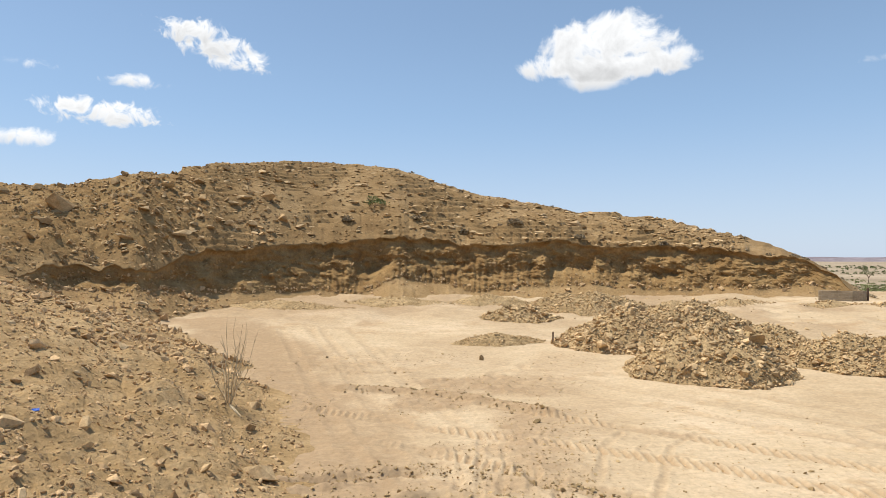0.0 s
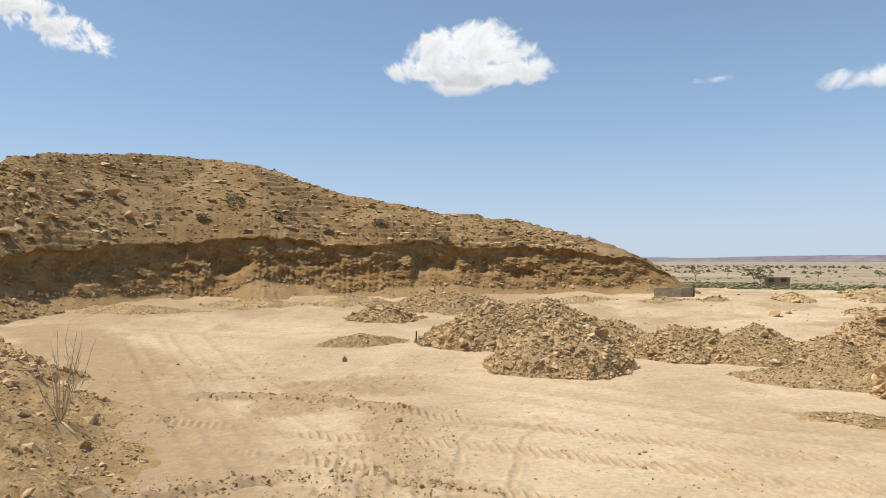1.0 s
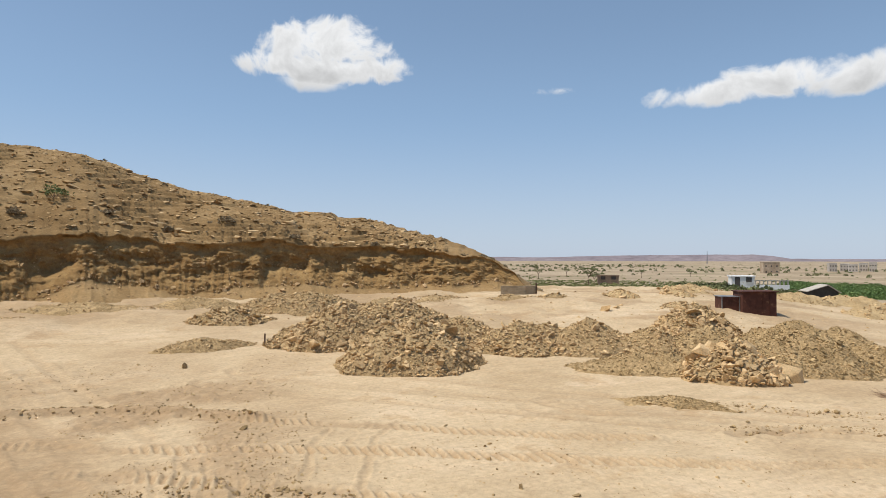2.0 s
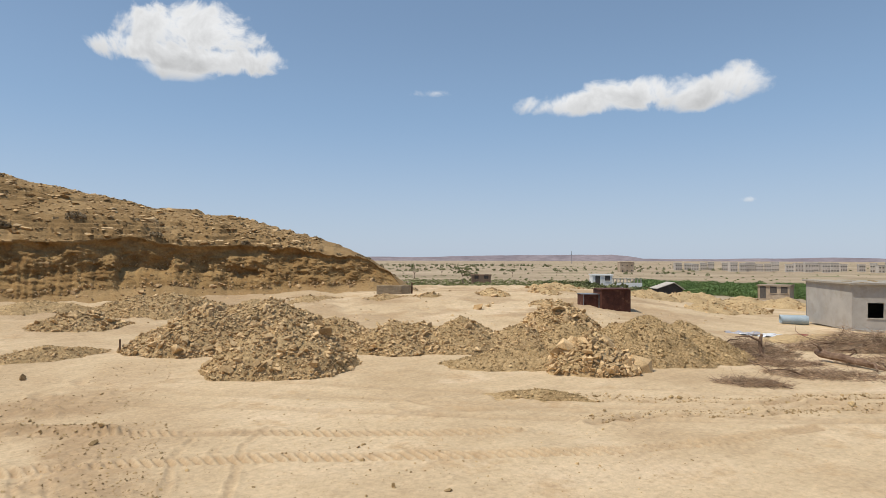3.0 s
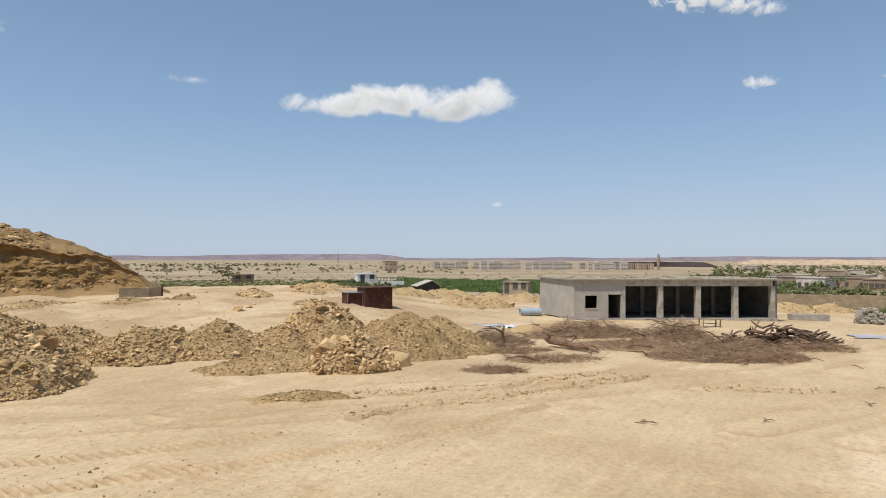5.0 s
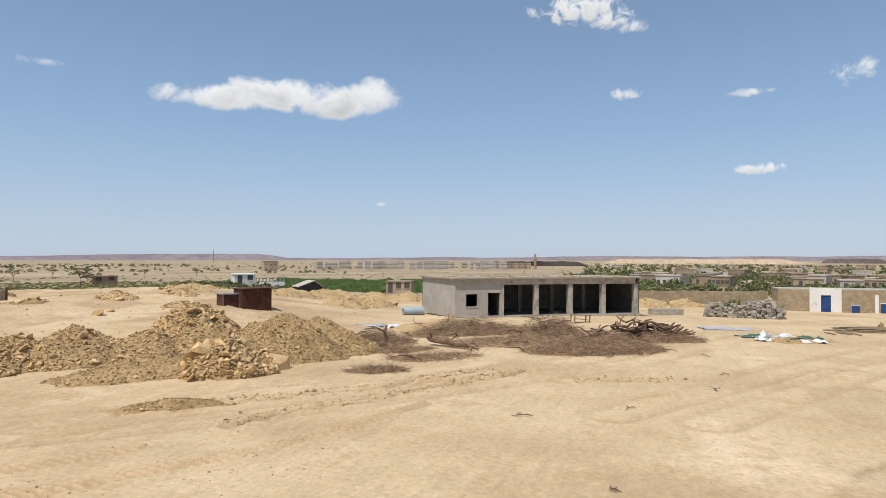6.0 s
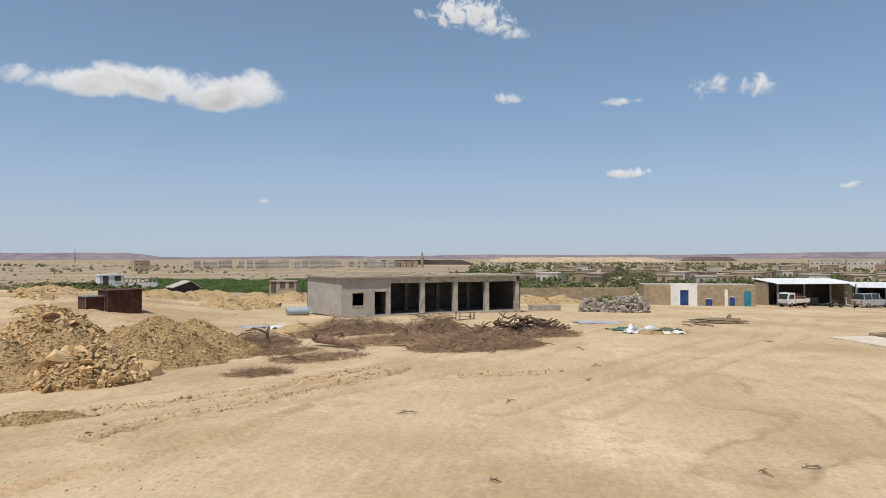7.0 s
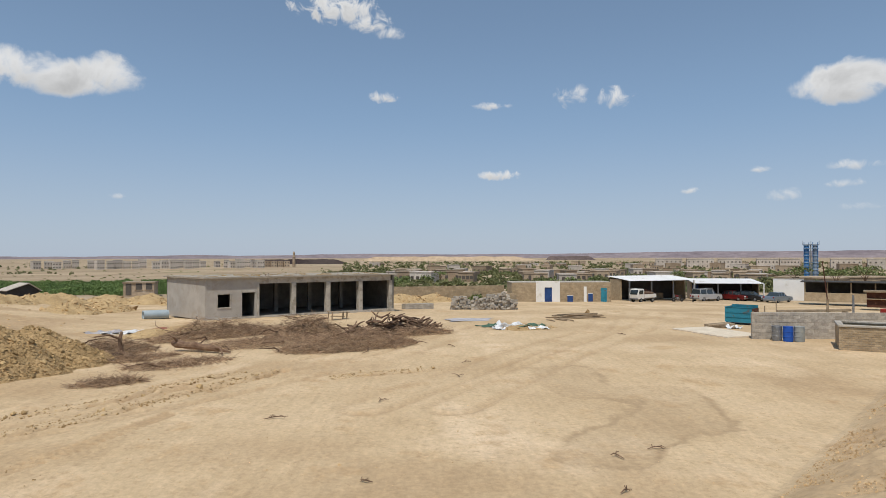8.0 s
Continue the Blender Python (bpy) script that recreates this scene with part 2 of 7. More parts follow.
RAW_CONCRETE = surface("raw_concrete", (0.36, 0.33, 0.285), (0.48, 0.445, 0.39), 1.5, 0.9, 0.3, 22.0, wear=((0.29, 0.26, 0.215), 0.4, 1.7), glaze=0.2, fine=0.14)
BLOCK = surface("concrete_block", (0.33, 0.30, 0.26), (0.45, 0.41, 0.355), 3.0, 0.93, 0.35, 30.0, spread=0.16, glaze=0.15)
TAN_BLOCK = surface("tan_block", (0.31, 0.24, 0.155), (0.41, 0.325, 0.22), 2.0, 0.93, 0.35, 24.0, spread=0.14, glaze=0.15)
MORTAR = surface("mortar", (0.30, 0.265, 0.215), (0.38, 0.34, 0.285), 3.0, 0.95, 0.3, 40.0, glaze=0.1)
RUST = surface("rusted_sheet", (0.06, 0.022, 0.015), (0.105, 0.04, 0.026), 1.6, 0.8, 0.2, 18.0, wear=((0.17, 0.085, 0.05), 0.3, 2.2), glaze=0.3)
WHITEWASH = surface("whitewash", (0.72, 0.71, 0.68), (0.80, 0.79, 0.77), 0.6, 0.85, 0.1, 25.0, wear=((0.60, 0.56, 0.49), 0.22, 0.8), glaze=0.2, fine=0.05)
BLUE_PAINT = surface("blue_paint", (0.015, 0.045, 0.16), (0.025, 0.075, 0.23), 1.5, 0.5, 0.05, 30.0, fine=0.1)
TEAL_PAINT = surface("teal_paint", (0.02, 0.17, 0.24), (0.035, 0.24, 0.33), 1.2, 0.6, 0.05, 30.0, wear=((0.12, 0.075, 0.05), 0.25, 1.8), fine=0.1)
DARK = surface("dark_interior", (0.035, 0.032, 0.03), (0.06, 0.056, 0.052), 1.0, 0.9, 0.1, 20.0)
ROOF_SHEET = surface("galvanised_roof", (0.66, 0.66, 0.65), (0.78, 0.78, 0.77), 0.5, 0.5, 0.05, 20.0, metal=0.0, wear=((0.40, 0.34, 0.28), 0.25, 0.5), fine=0.06)
STEEL = surface("grey_steel", (0.20, 0.21, 0.22), (0.30, 0.31, 0.32), 2.0, 0.5, 0.05, 30.0, metal=0.6)
BARK = surface("dead_wood_bark", (0.115, 0.068, 0.043), (0.22, 0.145, 0.096), 4.0, 0.9, 0.6, 30.0, spread=0.35, stretch=(1, 1, 1))
TWIG = surface("dry_twigs", (0.24, 0.155, 0.098), (0.44, 0.31, 0.20), 2.5, 0.9, 0.2, 30.0, spread=0.45)
LITTER = surface("twig_litter", (0.22, 0.15, 0.095), (0.45, 0.33, 0.21), 5.0, 0.95, 1.0, 26.0, glaze=0.1, fine=0.5)
PALE_TWIG = surface("pale_dry_stems", (0.38, 0.29, 0.175), (0.52, 0.41, 0.26), 3.0, 0.85, 0.2, 30.0, spread=0.25)
PLANK = surface("weathered_timber", (0.22, 0.16, 0.10), (0.36, 0.28, 0.19), 2.0, 0.85, 0.3, 26.0, spread=0.25)
LEAF = surface("acacia_leaf", (0.095, 0.13, 0.04), (0.18, 0.215, 0.08), 1.2, 0.75, 0.1, 20.0, spread=0.35)
SCRUB = surface("thorn_scrub", (0.105, 0.12, 0.045), (0.20, 0.205, 0.095), 0.3, 0.85, 0.1, 10.0, spread=0.35)
THICKET = surface("green_thorn_leaf", (0.085, 0.145, 0.04), (0.165, 0.235, 0.075), 0.25, 0.8, 0.1, 10.0, spread=0.3)
GRASS = surface("dry_green_grass", (0.17, 0.185, 0.07), (0.27, 0.27, 0.12), 0.5, 0.9, 0.1, 10.0, spread=0.3)
DRY_SCRUB = surface("dry_scrub", (0.22, 0.165, 0.10), (0.34, 0.265, 0.16), 0.6, 0.9, 0.1, 10.0, spread=0.35)
TYRE = surface("tyre_rubber", (0.02, 0.02, 0.02), (0.035, 0.033, 0.03), 6.0, 0.85, 0.1, 40.0)
PLASTIC_WHITE = surface("white_plastic_sheet", (0.62, 0.64, 0.65), (0.75, 0.76, 0.77), 2.0, 0.45, 0.1, 12.0)
FAR_WALL = surface("village_plaster", (0.29, 0.215, 0.145), (0.42, 0.335, 0.245), 0.2, 0.92, 0.1, 3.0, spread=0.22)
FAR_PALE = surface("pale_apartment_render", (0.44, 0.385, 0.33), (0.56, 0.505, 0.445), 0.1, 0.92, 0.1, 2.0, spread=0.1)
GLASS = pane_glass("dark_glass")


# ---- small builders ----
def sheet(name, verts, faces, material, smooth=False):
    """A mesh from numpy vertices and a numpy array of triangles or quads."""
    verts, faces = np.asarray(verts, np.float32), np.asarray(faces, np.int32)
    me = bpy.data.meshes.new(name)
    me.vertices.add(len(verts))
    me.vertices.foreach_set("co", verts.ravel())
    k = faces.shape[1]
    me.loops.add(faces.size)
    me.loops.foreach_set("vertex_index", faces.ravel())
    me.polygons.add(len(faces))
    me.polygons.foreach_set("loop_start", np.arange(0, faces.size, k, dtype=np.int32))
    me.update(calc_edges=True)
    me.polygons.foreach_set("use_smooth", np.full(len(faces), smooth))
    me.validate()
    if material:
        me.materials.append(material)
    return me


def grid_faces(rows, cols):
    i = np.arange((rows - 1) * (cols - 1))
    a = (i // (cols - 1)) * cols + i % (cols - 1)
    return np.stack([a, a + 1, a + cols + 1, a + cols], 1)


def layer(me, name, values):
    me.attributes.new(name, "FLOAT", "POINT").data.foreach_set("value", np.asarray(values, np.float32).ravel())


def solid(name, me, parent=None, label="", m=None):
    ob = new(name, me)
    ob.parent = parent
    if m is not None:
        ob.matrix_basis = m
    return tagged(ob, label)


def part(name, bm, material, parent, label="", smooth=False):
    """One mesh object out of a bmesh, under its thing or part."""
    me = bpy.data.meshes.new(name)
    bmesh.ops.recalc_face_normals(bm, faces=bm.faces)
    bm.to_mesh(me)
    bm.free()
    if smooth:
        me.polygons.foreach_set("use_smooth", np.full(len(me.polygons), True))
    me.materials.append(material)
    return solid(name, me, parent, label)


def base(name, label, category, m, group="", kind=""):
    return tagged(solid(name, None, None, "", m), label, category, group, kind)


def box(x0, x1, y0, y1, z0, z1, bevel=0.0, bm=None):
    bm = bm or bmesh.new()
    v = [bm.verts.new((x, y, z)) for z in (z0, z1) for x, y in ((x0, y0), (x1, y0), (x1, y1), (x0, y1))]
    fs = [bm.faces.new([v[i] for i in f]) for f in ((3, 2, 1, 0), (4, 5, 6, 7), (0, 1, 5, 4), (1, 2, 6, 5), (2, 3, 7, 6), (3, 0, 4, 7))]
    if bevel:
        edges = list({e for f in fs for e in f.edges})
        bmesh.ops.bevel(bm, geom=edges, offset=bevel, segments=1, affect="EDGES")
    return bm


def prism(points, y0, y1, bm=None):
    """An outline in x and z, drawn out from y0 to y1."""
    bm = bm or bmesh.new()
    a = [bm.verts.new((x, y0, z)) for x, z in points]
    b = [bm.verts.new((x, y1, z)) for x, z in points]
    bm.faces.new(a)
    bm.faces.new(b[::-1])
    for i in range(len(a)):
        j = (i + 1) % len(a)
        bm.faces.new((a[j], a[i], b[i], b[j]))
    return bm


def tube(points, radii, sides=6, bm=None, cap=True):
    """A tapering tube through points."""
    bm = bm or bmesh.new()
    rings = []
    for i, p in enumerate(points):
        p = Vector(p)
        d = Vector(points[min(i + 1, len(points) - 1)]) - Vector(points[max(i - 1, 0)])
        q = d.to_track_quat("Z", "Y")
        rings.append([bm.verts.new(p + q @ Vector((radii[i] * math.cos(k * 2 * math.pi / sides), radii[i] * math.sin(k * 2 * math.pi / sides), 0))) for k in range(sides)])
    for a, b in zip(rings, rings[1:]):
        for k in range(sides):
            bm.faces.new((a[k], a[(k + 1) % sides], b[(k + 1) % sides], b[k]))
    if cap:
        bm.faces.new(rings[0][::-1])
        bm.faces.new(rings[-1])
    return bm


# ---- terrain ----
def lattice(ix, iy, iz, seed):
    h = (ix.astype(np.int64) * 374761393 + iy.astype(np.int64) * 668265263 + iz.astype(np.int64) * 2147483647 + seed * 144665) & 0xFFFFFFFF
    h = ((h ^ (h >> 13)) * 1274126177) & 0xFFFFFFFF
    h = ((h ^ (h >> 16)) * 2246822519) & 0xFFFFFFFF
    return ((h ^ (h >> 15)) & 0xFFFFFF) / float(0xFFFFFF)


def grains(x, y, z=None, seed=0):
    """Smooth noise between -1 and 1 on arrays."""
    z = np.zeros_like(x) if z is None else z
    fx, fy, fz = np.floor(x), np.floor(y), np.floor(z)
    u, v, w = x - fx, y - fy, z - fz
    u, v, w = (a * a * (3 - 2 * a) for a in (u, v, w))
    out = 0
    for dx in (0, 1):
        for dy in (0, 1):
            for dz in (0, 1):
                out = out + lattice(fx + dx, fy + dy, fz + dz, seed) * (u if dx else 1 - u) * (v if dy else 1 - v) * (w if dz else 1 - w)
    return out * 2 - 1


def layers(x, y, z=None, octaves=4, seed=0, gain=0.5):
    z = np.zeros_like(x) if z is None else z
    total, size, norm = 0, 1.0, 0
    for k in range(octaves):
        total = total + size * grains(x * 2 ** k, y * 2 ** k, z * 2 ** k, seed + 17 * k)
        norm += size
        size *= gain
    return total / norm


def ease(a, lo, hi):
    t = np.clip((a - lo) / (hi - lo), 0, 1)
    return t * t * (3 - 2 * t)


def along(x, y, line):
    """Distance to the left of a line of points, the place along it in metres, and the distance."""
    best = np.full(x.shape, 1e9)
    side, run, done = np.zeros(x.shape), np.zeros(x.shape), 0.0
    for (ax, ay), (bx, by) in zip(line, line[1:]):
        dx, dy = bx - ax, by - ay
        length = math.hypot(dx, dy)
        t = np.clip(((x - ax) * dx + (y - ay) * dy) / length ** 2, 0, 1)
        px, py = x - ax - t * dx, y - ay - t * dy
        d = np.hypot(px, py)
        near = d < best
        best = np.where(near, d, best)
        side = np.where(near, np.sign(dx * py - dy * px) * d, side)
        run = np.where(near, done + t * length, run)
        done += length
    return side, run, best


def plain_level(x, y):
    """The lie of the land without its roughness."""
    r, az = np.hypot(x, y), np.degrees(np.arctan2(x, y))
    right = np.interp(r, [0, 55, 82, 98, 130, 175, 250, 400], [0, 0, -0.75, -1.3, -1.7, -2.5, -3.4, -5])
    left = np.interp(r, [0, 24, 44, 60, 75, 100, 140, 200, 400], [0, 0, 1.1, 1.9, 1.8, 0.8, -0.3, -1.4, -5])
    w = 1 - ease(az, 46, 66)
    return left * w + right * (1 - w)


def bank_level(x, y):
    """The rise on which the camera stands: a cone, and the bank that runs off on its right."""
    r = np.hypot(x, y)
    cone = 3.55 - 0.41 * r
    s = (x - 13.8) * -0.70 + (y + 7.6) * -0.714
    bank = np.minimum(0.42 * s, 3.5)
    return np.maximum(np.maximum(cone, bank), 0)


TOE = [(0.6, 7.5), (-2.9, 13.6), (-4.9, 20.4), (-8.9, 31.0), (-16.2, 42.0), (-20.5, 52.0)]

# wheel and track marks over the yard: the lugged tyre tracks, plain ruts, and a scraped edge
LUGGED = [
    [(-6.5, 22.5), (-3.4, 20.9), (-0.5, 19.2), (2.3, 17.9), (5.1, 16.5), (6.9, 15.4), (10.2, 13.1), (14.2, 10.8), (17.4, 9.4), (21, 8.4)],
    [(1.5, 22.2), (4.3, 20.1), (7.1, 18.2), (9.6, 16.3), (11.6, 14.9), (13.5, 13.8)],
    [(-1.5, 17.6), (0.5, 16.3), (3.0, 14.2), (5.5, 12.4)],
]
RUTS = [
    [(14.0, 18.5), (18.9, 16.0), (21.1, 14.5), (24.0, 11.0), (26.8, 9.2), (34, 4)],
    [(13.0, 18.0), (16.2, 16.4), (20.4, 11.6), (23.8, 8.4), (32, 3)],
    [(3.0, 27.0), (8.0, 22.5), (14.0, 16.5), (22.0, 9.5), (33.0, 2.0), (46.0, -4.0)],
    [(4.5, 28.5), (9.5, 24.0), (15.5, 18.0)],
    [(-8.0, 40.0), (0.0, 37.0), (8.0, 38.5), (16.0, 42.0), (26.0, 45.0)],
    [(-6.0, 43.0), (2.0, 40.5), (9.0, 42.5), (17.0, 46.0)],
    [(0.0, 13.0), (-2.0, 18.0), (-5.0, 27.0), (-9.0, 38.0)],
    [(2.0, 13.0), (0.0, 18.5), (-3.0, 27.5), (-6.5, 38.0)],
    [(22.0, 2.0), (32.0, -4.0), (44.0, -12.0), (60.0, -18.0)],
    [(22.0, -1.0), (33.0, -7.5), (45.0, -15.5), (60.0, -22.0)],
]
GROOVES = [
    [(17.0, 16.6), (18.7, 15.2), (20.3, 13.5), (22.8, 11.2), (26.3, 9.5), (28.7, 8.0)],
    [(16.2, 13.0), (18.1, 12.5), (19.7, 11.1), (22.5, 9.6), (24.3, 8.5), (28.8, 6.4)],
    [(27.2, 4.0), (28.4, 1.4), (29.3, -0.7)],
    [(-4.0, 14.0), (-1.0, 15.2), (2.0, 14.6), (4.0, 12.6)],
    [(-3.0, 12.5), (0.0, 13.6), (2.6, 12.4)],
]
SCRAPE = [(-3.9, 24.6), (-2.0, 24.2), (0.2, 23.3), (1.7, 22.2), (3.3, 20.8)]
DAMP = [(28.4, -6.3), (24.6, -6.6), (23.6, -9.4), (21.0, -8.6), (17.4, -5.0)]
# curved furrows where a blade has turned
FURROWS = [[(b * 0.93 + 0.1, 12.4), (b, 13.6), (b * 1.17 + 0.12, 15.6), (b * 1.34, 17.2), (b * 1.62, 18.6)] for b in (0.3, 0.75, 1.25, 1.9, 2.5, 3.3, 4.1, 4.7)]


def yard_relief(x, y):
    """Roughness of the yard: what is turned over, and how high."""
    r = np.hypot(x, y)
    fade = 1 - ease(r, 70, 160)
    z = 0.09 * layers(x * 0.12, y * 0.12, octaves=3, seed=3) + 0.045 * layers(x * 0.7, y * 0.7, octaves=4, seed=9)
    z = z * fade + ease(r, 120, 300) * 0.5 * layers(x * 0.015, y * 0.015, octaves=3, seed=5)
    turned = np.clip(ease(layers(x * 0.2, y * 0.2, octaves=3, seed=21), 0.05, 0.5), 0, 1)
    # rough ground between the piles and the low walls, and past the yard
    az = np.degrees(np.arctan2(x, y))
    pit = ease(r, 38, 50) * (1 - ease(az, 18, 30))
    churned = ease(layers(x * 0.35 + 3, y * 0.35, octaves=4, seed=23), -0.3, 0.25) * (1 - ease(r, 24, 36)) * (1 - ease(az, 4, 22))
    rough = ease(r, 36, 46) * (1 - ease(np.degrees(np.arctan2(x, y)), 55, 68)) * (1 - ease(r, 90, 120))
    z = z + rough * (0.55 * np.abs(layers(x * 0.16, y * 0.16, octaves=4, seed=31)) + 0.16 * np.abs(layers(x * 0.8, y * 0.8, octaves=4, seed=35, gain=0.6)))
    turned = np.maximum(turned * (0.4 + 0.3 * rough), rough * 0.75 * ease(layers(x * 0.22, y * 0.22, octaves=4, seed=33), -0.2, 0.35))
    toe = np.abs(along(x, y, TOE)[0]) + 1.6 * layers(x * 0.6, y * 0.6, octaves=4, seed=29)
    turned = np.maximum(turned, (1 - ease(toe, 0.8, 4.6)) * (r < 45))
    turned = np.maximum(turned, np.maximum(0.85 * pit * ease(layers(x * 0.15, y * 0.15, octaves=4, seed=25), -0.6, 0.1), 0.9 * churned))
    z = z + 0.15 * churned * np.abs(layers(x * 1.6, y * 1.6, octaves=4, seed=27))
    near = 1 - ease(r, 12, 26)
    clods = np.clip(layers(x * 2.4, y * 2.4, octaves=3, seed=41), 0, 1) * ease(layers(x * 0.3, y * 0.3, octaves=2, seed=43), -0.1, 0.4)
    z = z + 0.07 * clods * (1 - ease(r, 30, 50)) * ease(-x + 0.4 * y, 3, 9)
    for line in LUGGED:
        side, run, dist = along(x, y, line)
        inside = 1 - ease(dist, 0.27, 0.36)
        lug = ease(np.sin((run + 0.55 * side) * 21.0), -0.2, 0.5) * ease(layers(run * 0.35, run * 0, octaves=2, seed=47), -0.55, 0.1)
        z = z - 0.03 * inside + 0.085 * inside * lug + 0.03 * np.exp(-((dist - 0.46) / 0.12) ** 2)
        turned = np.maximum(turned, inside * (0.7 - 0.5 * lug))
    for line in RUTS:
        for off in (-0.85, 0.85):
            side, run, dist = along(x, y, line)
            d = np.abs(side - off) + (dist - np.abs(side))
            strength = 0.55 + 0.45 * layers(run * 0.25, run * 0 + off, octaves=2, seed=51)
            z = z + strength * (-0.05 * np.exp(-(d / 0.2) ** 2) + 0.045 * np.exp(-((d - 0.36) / 0.14) ** 2))
            turned = np.maximum(turned, 0.65 * strength * np.exp(-(d / 0.3) ** 2))
    for k, line in enumerate(GROOVES):
        side, run, dist = along(x, y, line)
        wander = dist + 0.12 * layers(x * 1.3, y * 1.3, octaves=4, seed=53 + k)
        broken = ease(layers(run * 0.6, run * 0 + k, octaves=3, seed=57), -0.5, 0.05)
        z = z + broken * (-0.14 * np.exp(-(wander / 0.2) ** 2) + 0.11 * np.exp(-((wander - 0.38) / 0.15) ** 2) * (0.6 + layers(x * 3, y * 3, octaves=3, seed=59)))
        turned = np.maximum(turned, broken * np.exp(-(wander / 0.3) ** 2))
    side, run, dist = along(x, y, SCRAPE)
    z = z + np.where(dist < 1.2, 0.2 * ease(side, -0.12, 0.12) * (1 - ease(side, 0.15, 1.0)), 0)
    turned = np.maximum(turned, 1.0 * np.exp(-((side - 0.25) / 0.5) ** 2) * (dist < 1.2))
    for k, line in enumerate(FURROWS):
        side, run, dist = along(x, y, line)
        dist = dist + 0.07 * layers(x * 1.8, y * 1.8, octaves=3, seed=63 + k)
        firm = ease(layers(run * 0.5, run * 0 + 3 * k, octaves=3, seed=67), -0.45, 0.1)
        z = z + firm * (-0.025 * np.exp(-(dist / 0.07) ** 2) + 0.022 * np.exp(-((dist - 0.15) / 0.06) ** 2))
        turned = np.maximum(turned, 0.4 * firm * np.exp(-(dist / 0.12) ** 2))
    # a dried puddle: a darker crust round its rim
    shore = along(x, y, DAMP)[2] + 1.0 * layers(x * 0.55, y * 0.55, octaves=5, seed=61, gain=0.6)
    basin = 1 - ease(shore, 1.5, 1.65)
    rim = np.exp(-((shore - 1.35) / 0.28) ** 2) * ease(layers(x * 0.4, y * 0.4, octaves=3, seed=65), -0.4, 0.2)
    damp = np.maximum(0.34 * basin, 0.95 * rim * (shore < 1.65))
    z = z - 0.05 * basin * near
    return z, np.clip(turned, 0, 1), np.clip(damp, 0, 1)


def land(x, y):
    x, y = np.asarray(x, float), np.asarray(y, float)
    rise = bank_level(x, y)
    return np.maximum(plain_level(x, y), 0 * x - 9) + rise + yard_relief(x, y)[0] * (1 - 0.6 * ease(rise, 0, 0.5))


GX, GY = np.arange(-40, 100, 0.25), np.arange(-60, 60, 0.25)
GRID = land(*np.meshgrid(GX, GY, indexing="ij"))


def land_at(x, y):
    """Height of the ground at one place."""
    i, j = (x + 40) / 0.25, (y + 60) / 0.25
    if 0 <= i < len(GX) - 1 and 0 <= j < len(GY) - 1:
        a, b = int(i), int(j)
        u, v = i - a, j - b
        return float((GRID[a, b] * (1 - v) + GRID[a, b + 1] * v) * (1 - u) + (GRID[a + 1, b] * (1 - v) + GRID[a + 1, b + 1] * v) * u)
    return float(plain_level(np.array([x]), np.array([y]))[0])


def build_ground():
    az = np.radians(np.concatenate([np.arange(-46, 132, 0.16), np.arange(132, 314.01, 2.6)]))
    az[-1] = az[0] + 2 * math.pi
    r = np.concatenate([np.linspace(0.0, 8.5, 14), 9 * 1.0052 ** np.arange(258), 34.6 * 1.012 ** np.arange(100), 115 * 1.052 ** np.arange(74), [4900]])
    rr, aa = np.meshgrid(r, az, indexing="ij")
    x, y = rr * np.sin(aa), rr * np.cos(aa)
    relief, turned, damp = yard_relief(x, y)
    rise = bank_level(x, y)
    z = plain_level(x, y) + rise + relief * (1 - 0.6 * ease(rise, 0, 0.5)) + 0.22 * ease(rise, 0.05, 0.5) * layers(x * 0.9, y * 0.9, octaves=5, seed=71)
    me = sheet("ground", np.stack([x, y, z], -1).reshape(-1, 3), grid_faces(len(r), len(az))[:, ::-1], SAND, True)
    layer(me, "turned", np.maximum(turned, (0.8 - 0.4 * ease(aa, 1.2, 1.7)) * ease(rise, 0.02, 0.4)))
    layer(me, "damp", damp)
    wander = rr + 14 * layers(x * 0.05, y * 0.05, octaves=3, seed=81)
    layer(me, "plain", ease(wander, 84, 115))
    tagged(solid("ground", me), "pale sandy yard with wheel tracks running out to a dry plain", "ground", kind="structure")


build_ground()

# the hill, by azimuth: foot of the cut (distance, height), top of the cut, crest (distance, height)
HILL_AZ = [-110, -60, -35.6, -31.2, -26.4, -23.5, -20.7, -12, -4.4, 3.45, 11.2, 18.5, 23, 27.3, 30.9, 34.2, 36]
FOOT_R = [40, 42, 45, 46, 47, 50, 52, 57, 58, 58, 58, 60, 61, 62, 63, 64, 65]
FOOT_Z = [4.2, 4.2, 4.1, 3.1, 2.9, 2.7, 2.5, 2.0, 2.0, 2.1, 2.8, 2.3, 2.3, 2.6, 3.0, 2.2, 1.6]
TOP_Z = [4.3, 4.3, 4.3, 4.9, 4.3, 4.9, 5.8, 6.45, 7.4, 6.5, 6.85, 6.5, 6.3, 5.75, 5.0, 2.3, 1.4]
CREST_R = [56, 57, 60, 60, 61, 66, 74, 85, 85, 82, 78, 76, 74, 72, 70, 70, 70]
CREST_Z = [11, 11, 11.0, 11.3, 12.6, 13.6, 15.9, 18.3, 17.5, 13.7, 11.4, 10.2, 8.65, 7.2, 5.05, 2.2, 1.2]

# steep bites out of the cut: azimuth and half width
ALCOVES = [(-29.2, 3.0), (-23.0, 2.0), (-19.0, 2.6), (-6.0, 2.4), (11.9, 2.6), (16.2, 1.6)]


